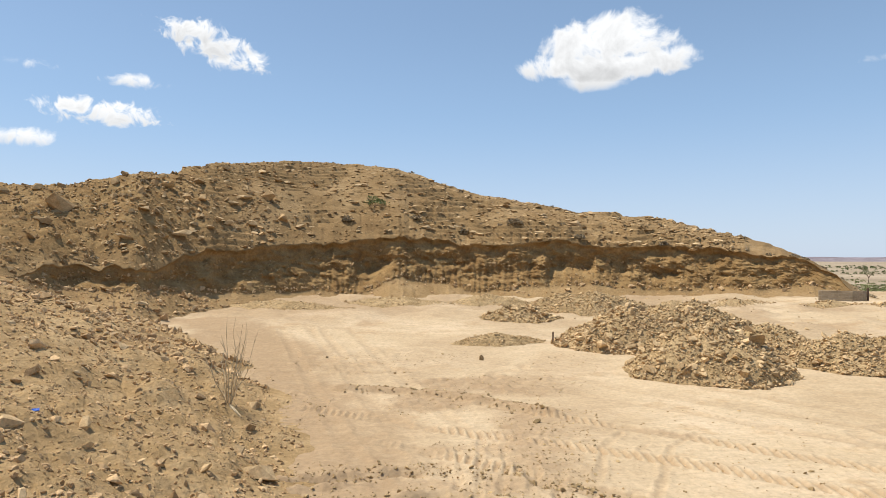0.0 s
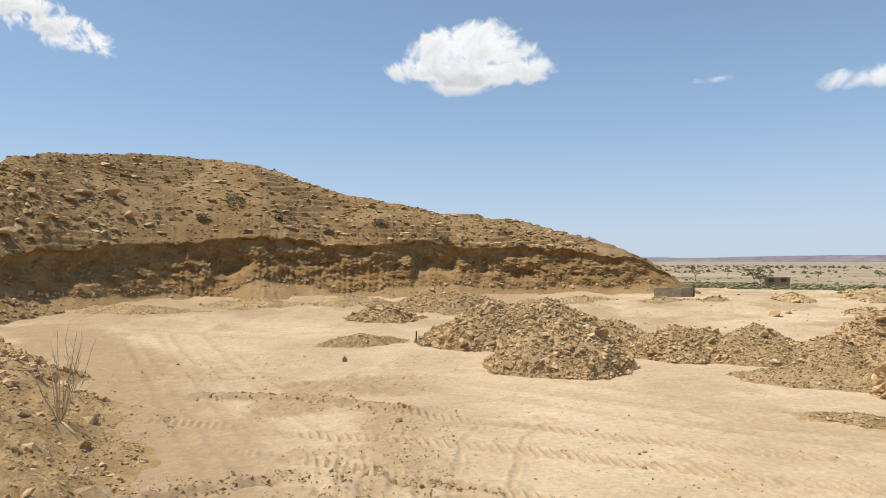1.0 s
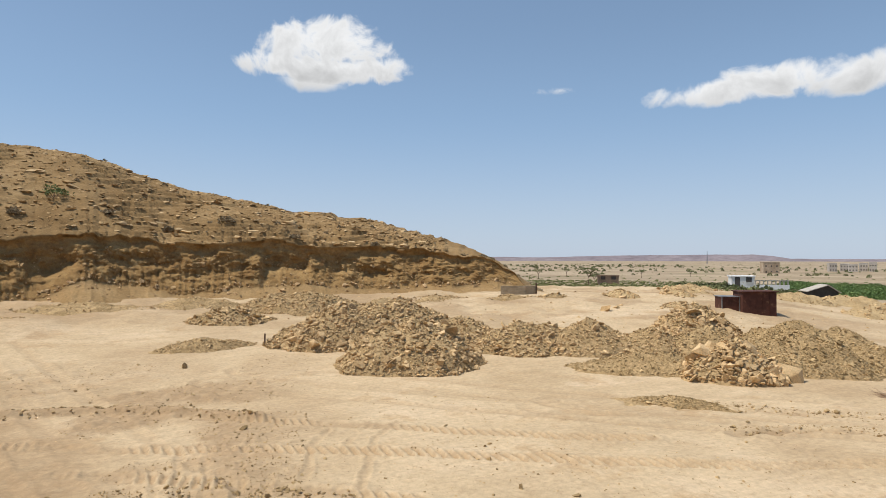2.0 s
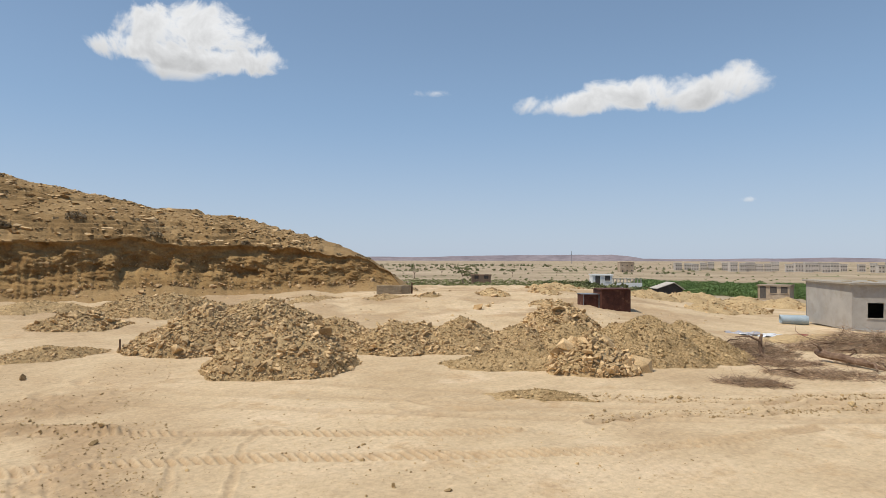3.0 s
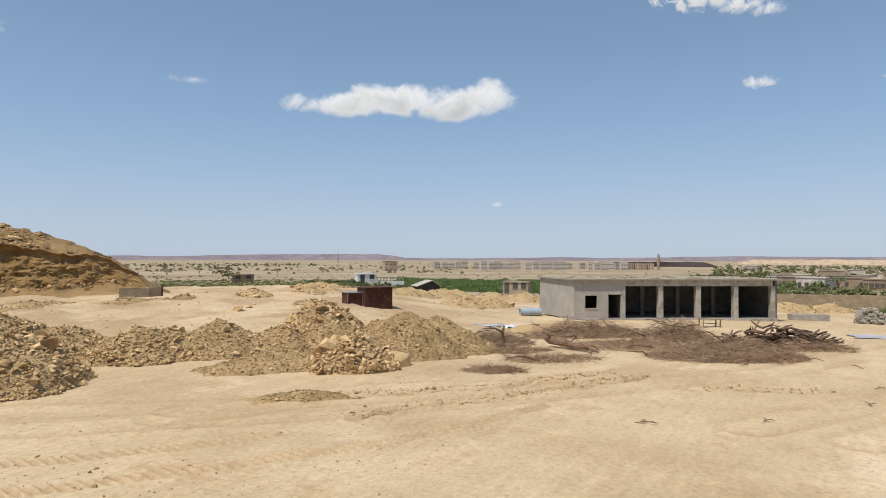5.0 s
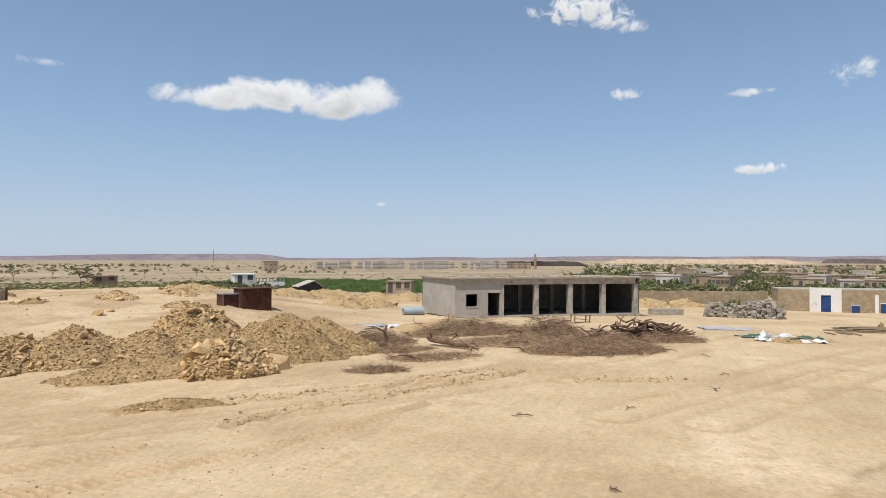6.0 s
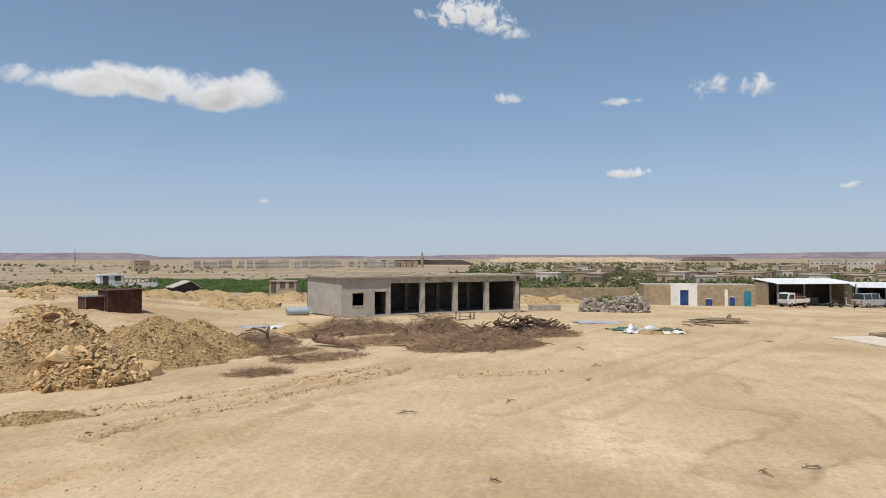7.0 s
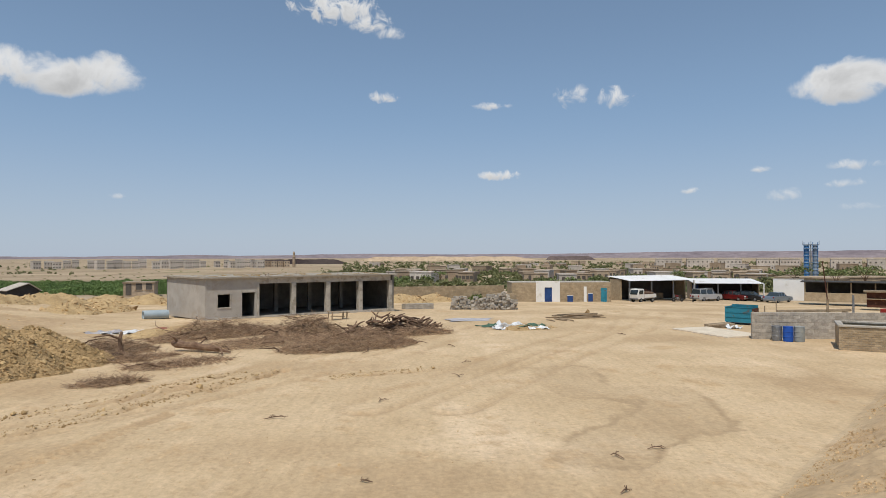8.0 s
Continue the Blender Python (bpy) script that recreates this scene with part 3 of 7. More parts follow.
def build_hill():
    azd = np.concatenate([np.arange(-110, -46, 2.0), np.arange(-44, 36.01, 0.125)])
    a = np.radians(azd)[None, :]

    def line(values):
        return np.interp(azd, HILL_AZ, values)[None, :]

    wob = layers(azd * 0.35, azd * 0, octaves=4, seed=101)[None, :]
    gouge = layers(azd * 0.16, azd * 0 + 7, octaves=3, seed=103)[None, :]
    fr = line(FOOT_R) + 1.3 * gouge + 0.5 * wob
    fz, tz = line(FOOT_Z), line(TOP_Z) + 0.6 * layers(azd * 0.55, azd * 0 + 3, octaves=5, seed=105, gain=0.6)[None, :]
    cone = 0.26 * ease(layers(azd * 0.12, azd * 0 + 5, octaves=2, seed=109)[None, :], -0.2, 0.5) * ease(azd[None, :], -20, -10)
    tz = fz + (tz - fz) * ease(line(TOP_Z) - fz, 0.2, 1.2) + 0.05
    fz = fz + cone * np.maximum(tz - fz, 0)
    cr, cz = line(CREST_R), line(CREST_Z)
    spread = 0.66 * (tz - fz)
    near = np.concatenate([np.linspace(0, 0.2, 20), 0.2 + 0.8 * np.linspace(0, 1, 190)[1:]])
    rise = np.linspace(0, 1, 64)[1:]
    up = np.linspace(0, 1, 150)[1:]
    behind = np.linspace(0, 1, 10)[1:]
    rows_r, rows_z, rows_c, rows_l = [], [], [], []
    # the flank in front: falls from the foot of the cut to the toe line
    for k in near:
        r = 3.0 * (fr / 3.0) ** k
        x, y = r * np.sin(a), r * np.cos(a)
        side, run, dist = along(x, y, TOE)
        s = np.where(side > 0, dist, -dist) + 0.9 * layers(x * 0.45, y * 0.45, octaves=4, seed=117)
        bank = np.where(s > 0, 0.36 * s * ease(s, -1.0, 2.6), 0.3 * s)
        bank = bank * (1 - ease(r, 30, 60) * 0.25)
        talus = fz - 0.36 * (fr - r)
        z = np.maximum(np.minimum(bank, fz + 0.4), talus)
        merge = ease(r / fr, 0.8, 1.0)
        z = z * (1 - merge) + np.maximum(talus, np.minimum(z, fz)) * merge
        level = plain_level(x, y)
        lift = ease(z - level, -0.1, 0.7)
        rough = 0.36 * layers(x * 0.5, y * 0.5, octaves=6, seed=111, gain=0.6) + 0.2 * np.abs(layers(x * 1.7, y * 1.7, octaves=4, seed=113))
        z = np.where(z > level - 0.4, z, level - 0.4) + rough * lift
        hidden = (1 - ease(r, 4.5, 9.0)) + (1 - ease(azd[None, :], -105, -80)) * (r < 30)
        z = np.where(hidden > 0, z * (1 - np.minimum(hidden, 1)) + (level + bank_level(x, y) - 0.6) * np.minimum(hidden, 1), z)
        cap = 5.1 - 0.385 * r                      # nothing rises into the way of the lens close by
        z = np.where(r < 9, np.minimum(z, np.maximum(cap, -0.6)), z)
        rows_r.append(r)
        rows_z.append(z)
        rows_c.append(0.25 * merge)
        rows_l.append(1 - merge * 0.6)
    # the cut: earth slumped at the bottom, steep and fluted above, a lip on top
    z0 = rows_z[-1]
    wander = azd + 0.9 * layers(azd * 0.7, azd * 0 + 13, octaves=3, seed=106)
    alcove = np.max([1 - ease(np.abs(wander - at), 0.3 * wide, wide) for at, wide in ALCOVES], axis=0)[None, :]
    steep = np.clip(0.1 + 0.35 * layers(azd * 0.3, azd * 0 + 11, octaves=3, seed=107)[None, :] + 0.7 * alcove, 0.04, 1.0)
    for v in rise:
        brink = 0.84 + 0.1 * layers(azd * 1.1, azd * 0 + 17, octaves=3, seed=108)[None, :]
        out = spread * (np.minimum(v / brink, 1) * (1 - steep) + steep * (0.95 * np.minimum(v / 0.4, 1) ** 1.2 + 0.05 * v)) + 0.25 * alcove * ease(np.array(v), 0.1, 0.45)
        z = z0 + (tz - z0) * v
        x, y = (fr + out) * np.sin(a), (fr + out) * np.cos(a)
        body = math.sin(math.pi * min(v * 1.02, 1)) ** 0.6
        flute = layers(azd[None, :] * 2.6 + 0.3 * z, z * 0.35, octaves=3, seed=121)
        lump = layers(x * 0.6, y * 0.6, z * 0.8, octaves=6, seed=123, gain=0.68)
        ledge = layers(azd[None, :] * 0.5, z * 3.0, octaves=4, seed=127, gain=0.6)
        teeth = ease(azd[None, :], -14, -9) * (1 - ease(azd[None, :], 6, 9)) * (1 - alcove) * 0.13 * np.sin(azd[None, :] * 11.0 + 2.5 * flute) * (1 - v)
        out = out + body * (0.14 * flute + 1.35 * lump + 0.12 * ledge) * (1 - 0.3 * alcove) * np.clip((tz - fz) / 3.0, 0, 1) + teeth
        out = out - 0.3 * ease(v, 0.9, 1.0) * np.clip((tz - fz) / 3, 0, 1)
        rows_r.append(fr + out)
        rows_z.append(z)
        rows_c.append(np.clip((tz - fz) / 1.2, 0.1, 1) * np.ones_like(z) * (1 - ease(np.array(v), 0.93, 1.0)))
    # the stony slope up to the crest, with low ledges of rock
    r0 = rows_r[-1]
    for u in up:
        r = r0 + (cr - r0) * u
        shape = 1 - (1 - u) ** 1.45
        z = tz + (cz - tz) * shape
        x, y = r * np.sin(a), r * np.cos(a)
        firm = np.clip((cz - tz) / 4, 0, 1)
        z = z + firm * ease(np.array(u), 0, 0.06) * (0.36 * layers(x * 0.3, y * 0.3, octaves=6, seed=131, gain=0.56))
        step = 0.55
        t = z / step + 2.6 * layers(x * 0.09, y * 0.09, octaves=4, seed=137)
        stair = (np.floor(t) + ease(t - np.floor(t), 0.62, 0.95) - t) * step
        ledges = ease(layers(x * 0.22, y * 0.22, octaves=3, seed=139), -0.2, 0.15) * ease(azd[None, :], -25, -15)
        z = z + 1.15 * stair * ledges * firm
        spoil = (1 - ease(azd[None, :], -24, -16)) * ease(np.array(u), 0, 0.2)
        z = z + spoil * (0.5 * layers(x * 0.35, y * 0.35, octaves=5, seed=141, gain=0.6) + 0.25 * np.abs(layers(x * 1.3, y * 1.3, octaves=3, seed=143)))
        rows_r.append(r)
        rows_z.append(z)
        rows_c.append(np.clip(0.85 * spoil, 0, 1) * np.ones_like(z))
    for u in behind:
        rows_r.append(cr + 45 * u)
        rows_z.append(rows_z[-1] * (1 - 0.3 * u) - 1.2 * u)
        rows_c.append(np.zeros_like(cr))
    r, z = np.concatenate([np.broadcast_to(q, (1, len(azd))) for q in rows_r]), np.concatenate([np.broadcast_to(q, (1, len(azd))) for q in rows_z])
    cut = np.concatenate([np.broadcast_to(q, (1, len(azd))) for q in rows_c])
    xyz = np.stack([r * np.sin(a), r * np.cos(a), z], -1)
    me = sheet("hill", xyz.reshape(-1, 3), grid_faces(*z.shape)[:, ::-1], HILL, True)
    layer(me, "cut", cut)
    loam = np.concatenate([np.broadcast_to(q, (1, len(azd))) for q in rows_l] + [np.zeros((len(rows_r) - len(rows_l), len(azd)))])
    layer(me, "loam", loam)
    hill = tagged(solid("hill", me), "stony ochre hill with a raw dug earth cliff along its foot", "hill", kind="structure")
    k0, k1 = len(near), len(near) + len(rise)
    return hill, azd, xyz, k0, k1, k1 + len(up)


hill, HILL_COLS, HILL_XYZ, ROW_CUT, ROW_TOP, ROW_CREST = build_hill()


# ---- rocks ----
rng = np.random.default_rng(7)


def rock_meshes(name, count, flat, material, seed):
    """Angular stones: hulls of a few random points."""
    out = []
    gen = np.random.default_rng(seed)
    for k in range(count):
        bm = bmesh.new()
        for p in gen.normal(size=(13, 3)):
            p = p / np.linalg.norm(p) ** 0.75 * 0.5 * np.array([1.0, gen.uniform(0.6, 0.9), gen.uniform(*flat)])
            bm.verts.new(p)
        hull = bmesh.ops.convex_hull(bm, input=bm.verts)
        inner = [v for v in hull["geom_interior"] if isinstance(v, bmesh.types.BMVert)]
        bmesh.ops.delete(bm, geom=inner, context="VERTS")
        me = bpy.data.meshes.new(name)
        bmesh.ops.triangulate(bm, faces=bm.faces)
        bmesh.ops.recalc_face_normals(bm, faces=bm.faces)
        bm.to_mesh(me)
        bm.free()
        me.materials.append(material)
        out.append(me)
    return out


STONES = rock_meshes("stone", 10, (0.35, 0.7), ROCK, 3)
SLABS = rock_meshes("stone_slab", 8, (0.22, 0.42), ROCK, 5)
BOULDERS = rock_meshes("boulder", 6, (0.55, 0.85), DARK_ROCK, 9)
CLODS = rock_meshes("clod", 8, (0.45, 0.8), CLOD, 11)
GRAVEL = rock_meshes("gravel_lump", 8, (0.45, 0.8), GRIT, 13)


def turn(gen, tilt=0.5):
    return Euler((gen.normal(0, tilt), gen.normal(0, tilt), gen.uniform(0, 6.283)))


def strew(name, shapes, places, sizes, material, gen, tilt=0.5, sink=0.15):
    """Many small stones as one mesh."""
    vs, fs, at = [], [], 0
    raw = []
    for me in shapes:
        v = np.empty(len(me.vertices) * 3, np.float32)
        me.vertices.foreach_get("co", v)
        f = np.empty(len(me.polygons) * 3, np.int32)
        me.loops.foreach_get("vertex_index", f)
        raw.append((v.reshape(-1, 3), f.reshape(-1, 3)))
    places, sizes = np.asarray(places, float), np.asarray(sizes, float)
    count = len(places)
    which = gen.integers(len(raw), size=count)
    ax, ay, az = gen.normal(0, tilt, count), gen.normal(0, tilt, count), gen.uniform(0, 6.283, count)
    cx, sx, cy, sy, cz, sz = np.cos(ax), np.sin(ax), np.cos(ay), np.sin(ay), np.cos(az), np.sin(az)
    spin = np.stack([cz * cy, cz * sy * sx - sz * cx, cz * sy * cx + sz * sx,
                     sz * cy, sz * sy * sx + cz * cx, sz * sy * cx - cz * sx,
                     -sy, cy * sx, cy * cx], -1).reshape(-1, 3, 3) * sizes[:, None, None]
    feet = places + np.stack([0 * sizes, 0 * sizes, sizes * sink], -1)
    for k, (v, f) in enumerate(raw):
        mine = np.flatnonzero(which == k)
        vs.append((np.einsum("nij,mj->nmi", spin[mine], v) + feet[mine][:, None, :]).reshape(-1, 3))
        fs.append((f[None] + (np.arange(len(mine)) * len(v))[:, None, None] + at).reshape(-1, 3))
        at += len(mine) * len(v)
    return sheet(name, np.concatenate(vs), np.concatenate(fs), material)


def lay_pieces(name, shapes, places, sizes, parent, gen, tilt=0.5, sink=0.15, origin=(0, 0, 0)):
    """Stones as parts of their own, on shared meshes."""
    for p, s in zip(places, sizes):
        ob = new(name, shapes[gen.integers(len(shapes))])
        ob.parent = parent
        ob.matrix_basis = Matrix.LocRotScale(Vector(p) + Vector((0, 0, s * sink)) - Vector(origin), turn(gen, tilt), (s, s, s))


def mound(name, cx, cy, rx, ry, rot, tall, seed, material, label, pieces, loose, size, shapes=None, group="dug rubble piles", bumps=1, rough=0.16, big=0):
    """A tipped pile: a rough cone of soil with its stones on it."""
    gen = np.random.default_rng(seed)
    shapes = shapes or STONES + SLABS
    tops = [(0.0, 0.0, 1.0)] + [(gen.uniform(-0.5, 0.5), gen.uniform(-0.4, 0.4), gen.uniform(0.6, 0.9)) for _ in range(bumps - 1)]
    c, s = math.cos(radians(rot)), math.sin(radians(rot))

    def high(u, v):
        h = np.full_like(u, -0.2)
        for bu, bv, bh in tops:
            d = np.hypot(u - bu, v - bv)
            edge = 1 + 0.22 * layers(u * 2 + seed, v * 2, octaves=3, seed=seed)
            h = np.maximum(h, np.clip(bh - d / edge, -0.2, 1))
        h = np.where(h > 0, h * (0.86 + 0.24 * (1 - h)), h)
        return h * tall

    def place(u, v):
        x, y = cx + u * rx * c - v * ry * s, cy + u * rx * s + v * ry * c
        h = high(u, v)
        z = plain_level(x, y) + h + rough * ease(h, 0, 0.5) * layers(x * 1.1, y * 1.1, octaves=5, seed=seed + 2, gain=0.6)
        return x, y, z

    rad, ang = np.meshgrid(np.linspace(0, 1.45, 46), np.linspace(0, 2 * math.pi, 97), indexing="ij")
    x, y, z = place(rad * np.cos(ang), rad * np.sin(ang))
    z = np.where(rad > 1.4, z - 0.4, z)
    origin = (cx, cy, land_at(cx, cy))
    me = sheet(name, np.stack([x - cx, y - cy, z - origin[2]], -1).reshape(-1, 3), grid_faces(*x.shape), material, True)
    pile = tagged(solid(name, me, m=Matrix.Translation(origin)), label, "rubble pile", group)

    def spots(count, low=0.0):
        """Places on the pile; low: how far the stones have rolled to its foot."""
        k = np.sqrt(gen.uniform(0, 1.9, count * 6))
        t = gen.uniform(0, 2 * math.pi, count * 6)
        h = high(k * np.cos(t), k * np.sin(t)) / tall
        inside = (h > 0.015) & (gen.uniform(0, 1, count * 6) > low * h)
        k, t = k[inside][:count], t[inside][:count]
        x, y, z = place(k * np.cos(t), k * np.sin(t))
        return np.stack([x, y, np.maximum(z, land(x, y))], -1)

    if pieces:
        lay_pieces("stone", shapes, spots(pieces, 0.75), size * (0.5 + gen.gamma(1.1, 0.5, pieces)), pile, gen, 0.6, 0.1, origin)
    if big:
        lay_pieces("boulder", shapes, spots(big, 0.95) - (0, 0, 0.05), size * gen.uniform(1.5, 2.2, big), pile, gen, 0.3, 0.1, origin)
    if loose:
        p = spots(int(loose * 1.1), 0.5)
        me = strew("rubble_cover", shapes, p - origin, size * (0.22 + gen.gamma(1.3, 0.24, len(p))), GRIT if shapes is GRAVEL else ROCK, gen)
        tagged(solid("rubble_cover", me, pile), "loose stones over the pile", kind="stuff")
        p = spots(int(loose * 1.3))
        me = strew("crumbled_soil", GRAVEL, p - origin, size * (0.12 + gen.gamma(1.4, 0.13, len(p))), GRIT, gen)
        tagged(solid("crumbled_soil", me, pile), "crumbled soil over the pile", kind="stuff")
    return pile


mound("rubble_mound", 10.0, 33.3, 4.1, 3.2, -10, 2.5, 1, SPOIL, "long pile of broken yellow limestone on sandy ground", 230, 2600, 0.26, bumps=4, big=8)
mound("rubble_mound", 13.7, 34.0, 4.0, 3.0, -20, 2.65, 2, SPOIL, "pile of broken limestone and soil", 180, 2200, 0.24, bumps=4, big=4)
mound("rubble_mound", 15.9, 30.6, 3.0, 2.4, -20, 1.75, 15, SPOIL, "pile of broken limestone and soil", 120, 1300, 0.22, bumps=2, big=3)
mound("rubble_mound", 11.8, 26.9, 3.15, 2.6, -26, 2.75, 3, SPOIL, "limestone rubble pile with large blocks at its foot", 190, 2000, 0.24, bumps=2, big=5)
mound("rubble_mound", 18.1, 27.8, 3.1, 2.1, -30, 1.7, 4, SPOIL, "low pile of pale limestone rubble", 150, 1500, 0.23, bumps=2, big=4)
mound("rubble_mound", 21.2, 26.0, 2.9, 2.0, -30, 1.8, 5, SPOIL, "pile of brown gravelly spoil", 60, 2000, 0.17, bumps=2, rough=0.3)
mound("rubble_mound", 23.8, 24.2, 2.6, 1.8, -35, 1.4, 6, SPOIL, "pile of brown gravelly spoil", 50, 1600, 0.16, bumps=2, rough=0.3)
mound("rubble_mound", 22.95, 18.6, 2.2, 1.85, -30, 1.75, 7, SPOIL, "pile of pale limestone blocks at the track's edge", 270, 900, 0.32, bumps=2, big=4)
mound("rubble_mound", 29.6, 26.6, 2.6, 2.2, -40, 2.15, 8, SPOIL, "pile of pale limestone blocks beside soil", 260, 1200, 0.30, bumps=2, big=3)
mound("soil_mound", 27.4, 19.0, 3.0, 2.5, -40, 2.2, 9, SPOIL, "mound of fine yellow-brown soil and gravel", 50, 4200, 0.13, bumps=4, rough=0.4, shapes=GRAVEL)
mound("soil_mound", 31.4, 21.4, 3.3, 2.6, -40, 1.9, 10, SPOIL, "mound of fine yellow-brown soil and gravel", 50, 3200, 0.13, bumps=4, rough=0.4, shapes=GRAVEL)
mound("soil_mound", 30.9, 17.4, 2.4, 1.8, -45, 1.35, 16, SPOIL, "low mound of fine yellow-brown soil", 20, 2000, 0.12, bumps=3, rough=0.3, shapes=GRAVEL)
mound("soil_mound", 26.0, 22.6, 2.6, 2.0, -40, 1.5, 17, SPOIL, "low mound of soil between two stone piles", 20, 1800, 0.13, bumps=3, rough=0.3, shapes=GRAVEL)
mound("rubble_mound", 5.5, 43.1, 2.7, 1.9, -10, 1.15, 11, SPOIL, "small pile of flat limestone slabs", 90, 500, 0.30, shapes=SLABS, bumps=2)
mound("gravel_mound", 3.1, 34.5, 2.5, 1.3, 0, 0.62, 12, SPOIL, "low heap of grey gravel on the sand", 10, 900, 0.12, bumps=3)
mound("soil_mound", 20.9, 21.6, 3.2, 1.5, -32, 0.62, 13, SPOIL, "low spread of loose brown soil", 8, 1600, 0.12, bumps=4, rough=0.3, shapes=GRAVEL)
mound("soil_mound", 17.5, 16.7, 1.6, 0.7, -48, 0.27, 14, SPOIL, "low ridge of loose soil beside the ruts", 0, 900, 0.09, bumps=4, rough=0.3, shapes=GRAVEL)
for k, (x, y, size) in enumerate([(10.0, 25.6, 1.05), (9.1, 27.0, 0.8), (9.6, 26.3, 0.7), (10.7, 25.2, 0.6), (12.9, 24.9, 0.55), (15.4, 28.2, 0.6), (16.4, 27.3, 0.65), (22.8, 16.9, 0.5), (24.0, 16.8, 0.35), (1.9, 30.2, 0.4)]):
    tagged(solid("boulder", BOULDERS[k % 6], m=Matrix.LocRotScale((x, y, land_at(x, y) + 0.25 * size), Euler((0.3 * k, 0.2, 1.9 * k)), (size * 1.15, size, size * 0.95))), "large brown limestone block at a pile's foot", "boulder", "blocks at the piles")
mound("soil_mound", 11.3, 46.4, 4.8, 2.5, -12, 1.9, 18, SPOIL, "stony mound of slumped earth before the dug face", 60, 2400, 0.2, bumps=4, rough=0.35, group="slumped earth")
# earth slumped and scraped up before the cut
for k, (x, y, rx, ry, h) in enumerate([(-12.0, 48.0, 5.0, 1.8, 0.7), (-3.0, 50.5, 4.5, 2.0, 0.8), (4.0, 51.5, 3.5, 2.0, 1.0), (11.0, 50.0, 3.5, 1.8, 0.9), (17.5, 47.0, 3.0, 1.6, 0.8), (23.0, 48.5, 3.5, 1.8, 0.6)]):
    mound("soil_mound", x, y, rx, ry, 6 * k - 8, h, 640 + k, SPOIL, "low heap of slumped earth before the dug face", 12, 500, 0.14, bumps=4, group="slumped earth", rough=0.25)


# ---- the unfinished shop building ----
BASE_Z = -0.05
FRONT = Vector((0.552, -0.834, 0))       # along the front, away from the near corner
FRONT_LEN, TALL = 18.1, 3.45
shop_m = Matrix.Translation((52.5, 18.5, BASE_Z)) @ Matrix.Rotation(math.atan2(FRONT.y, FRONT.x), 4, "Z")

# grey darkened below bare blockwork: the bays' inner shade put into the colour
INNER = surface("shade_darkened_inside", (0.13, 0.125, 0.115), (0.19, 0.18, 0.165), 1.5, 0.95, 0.3, 20.0, glaze=0.1)


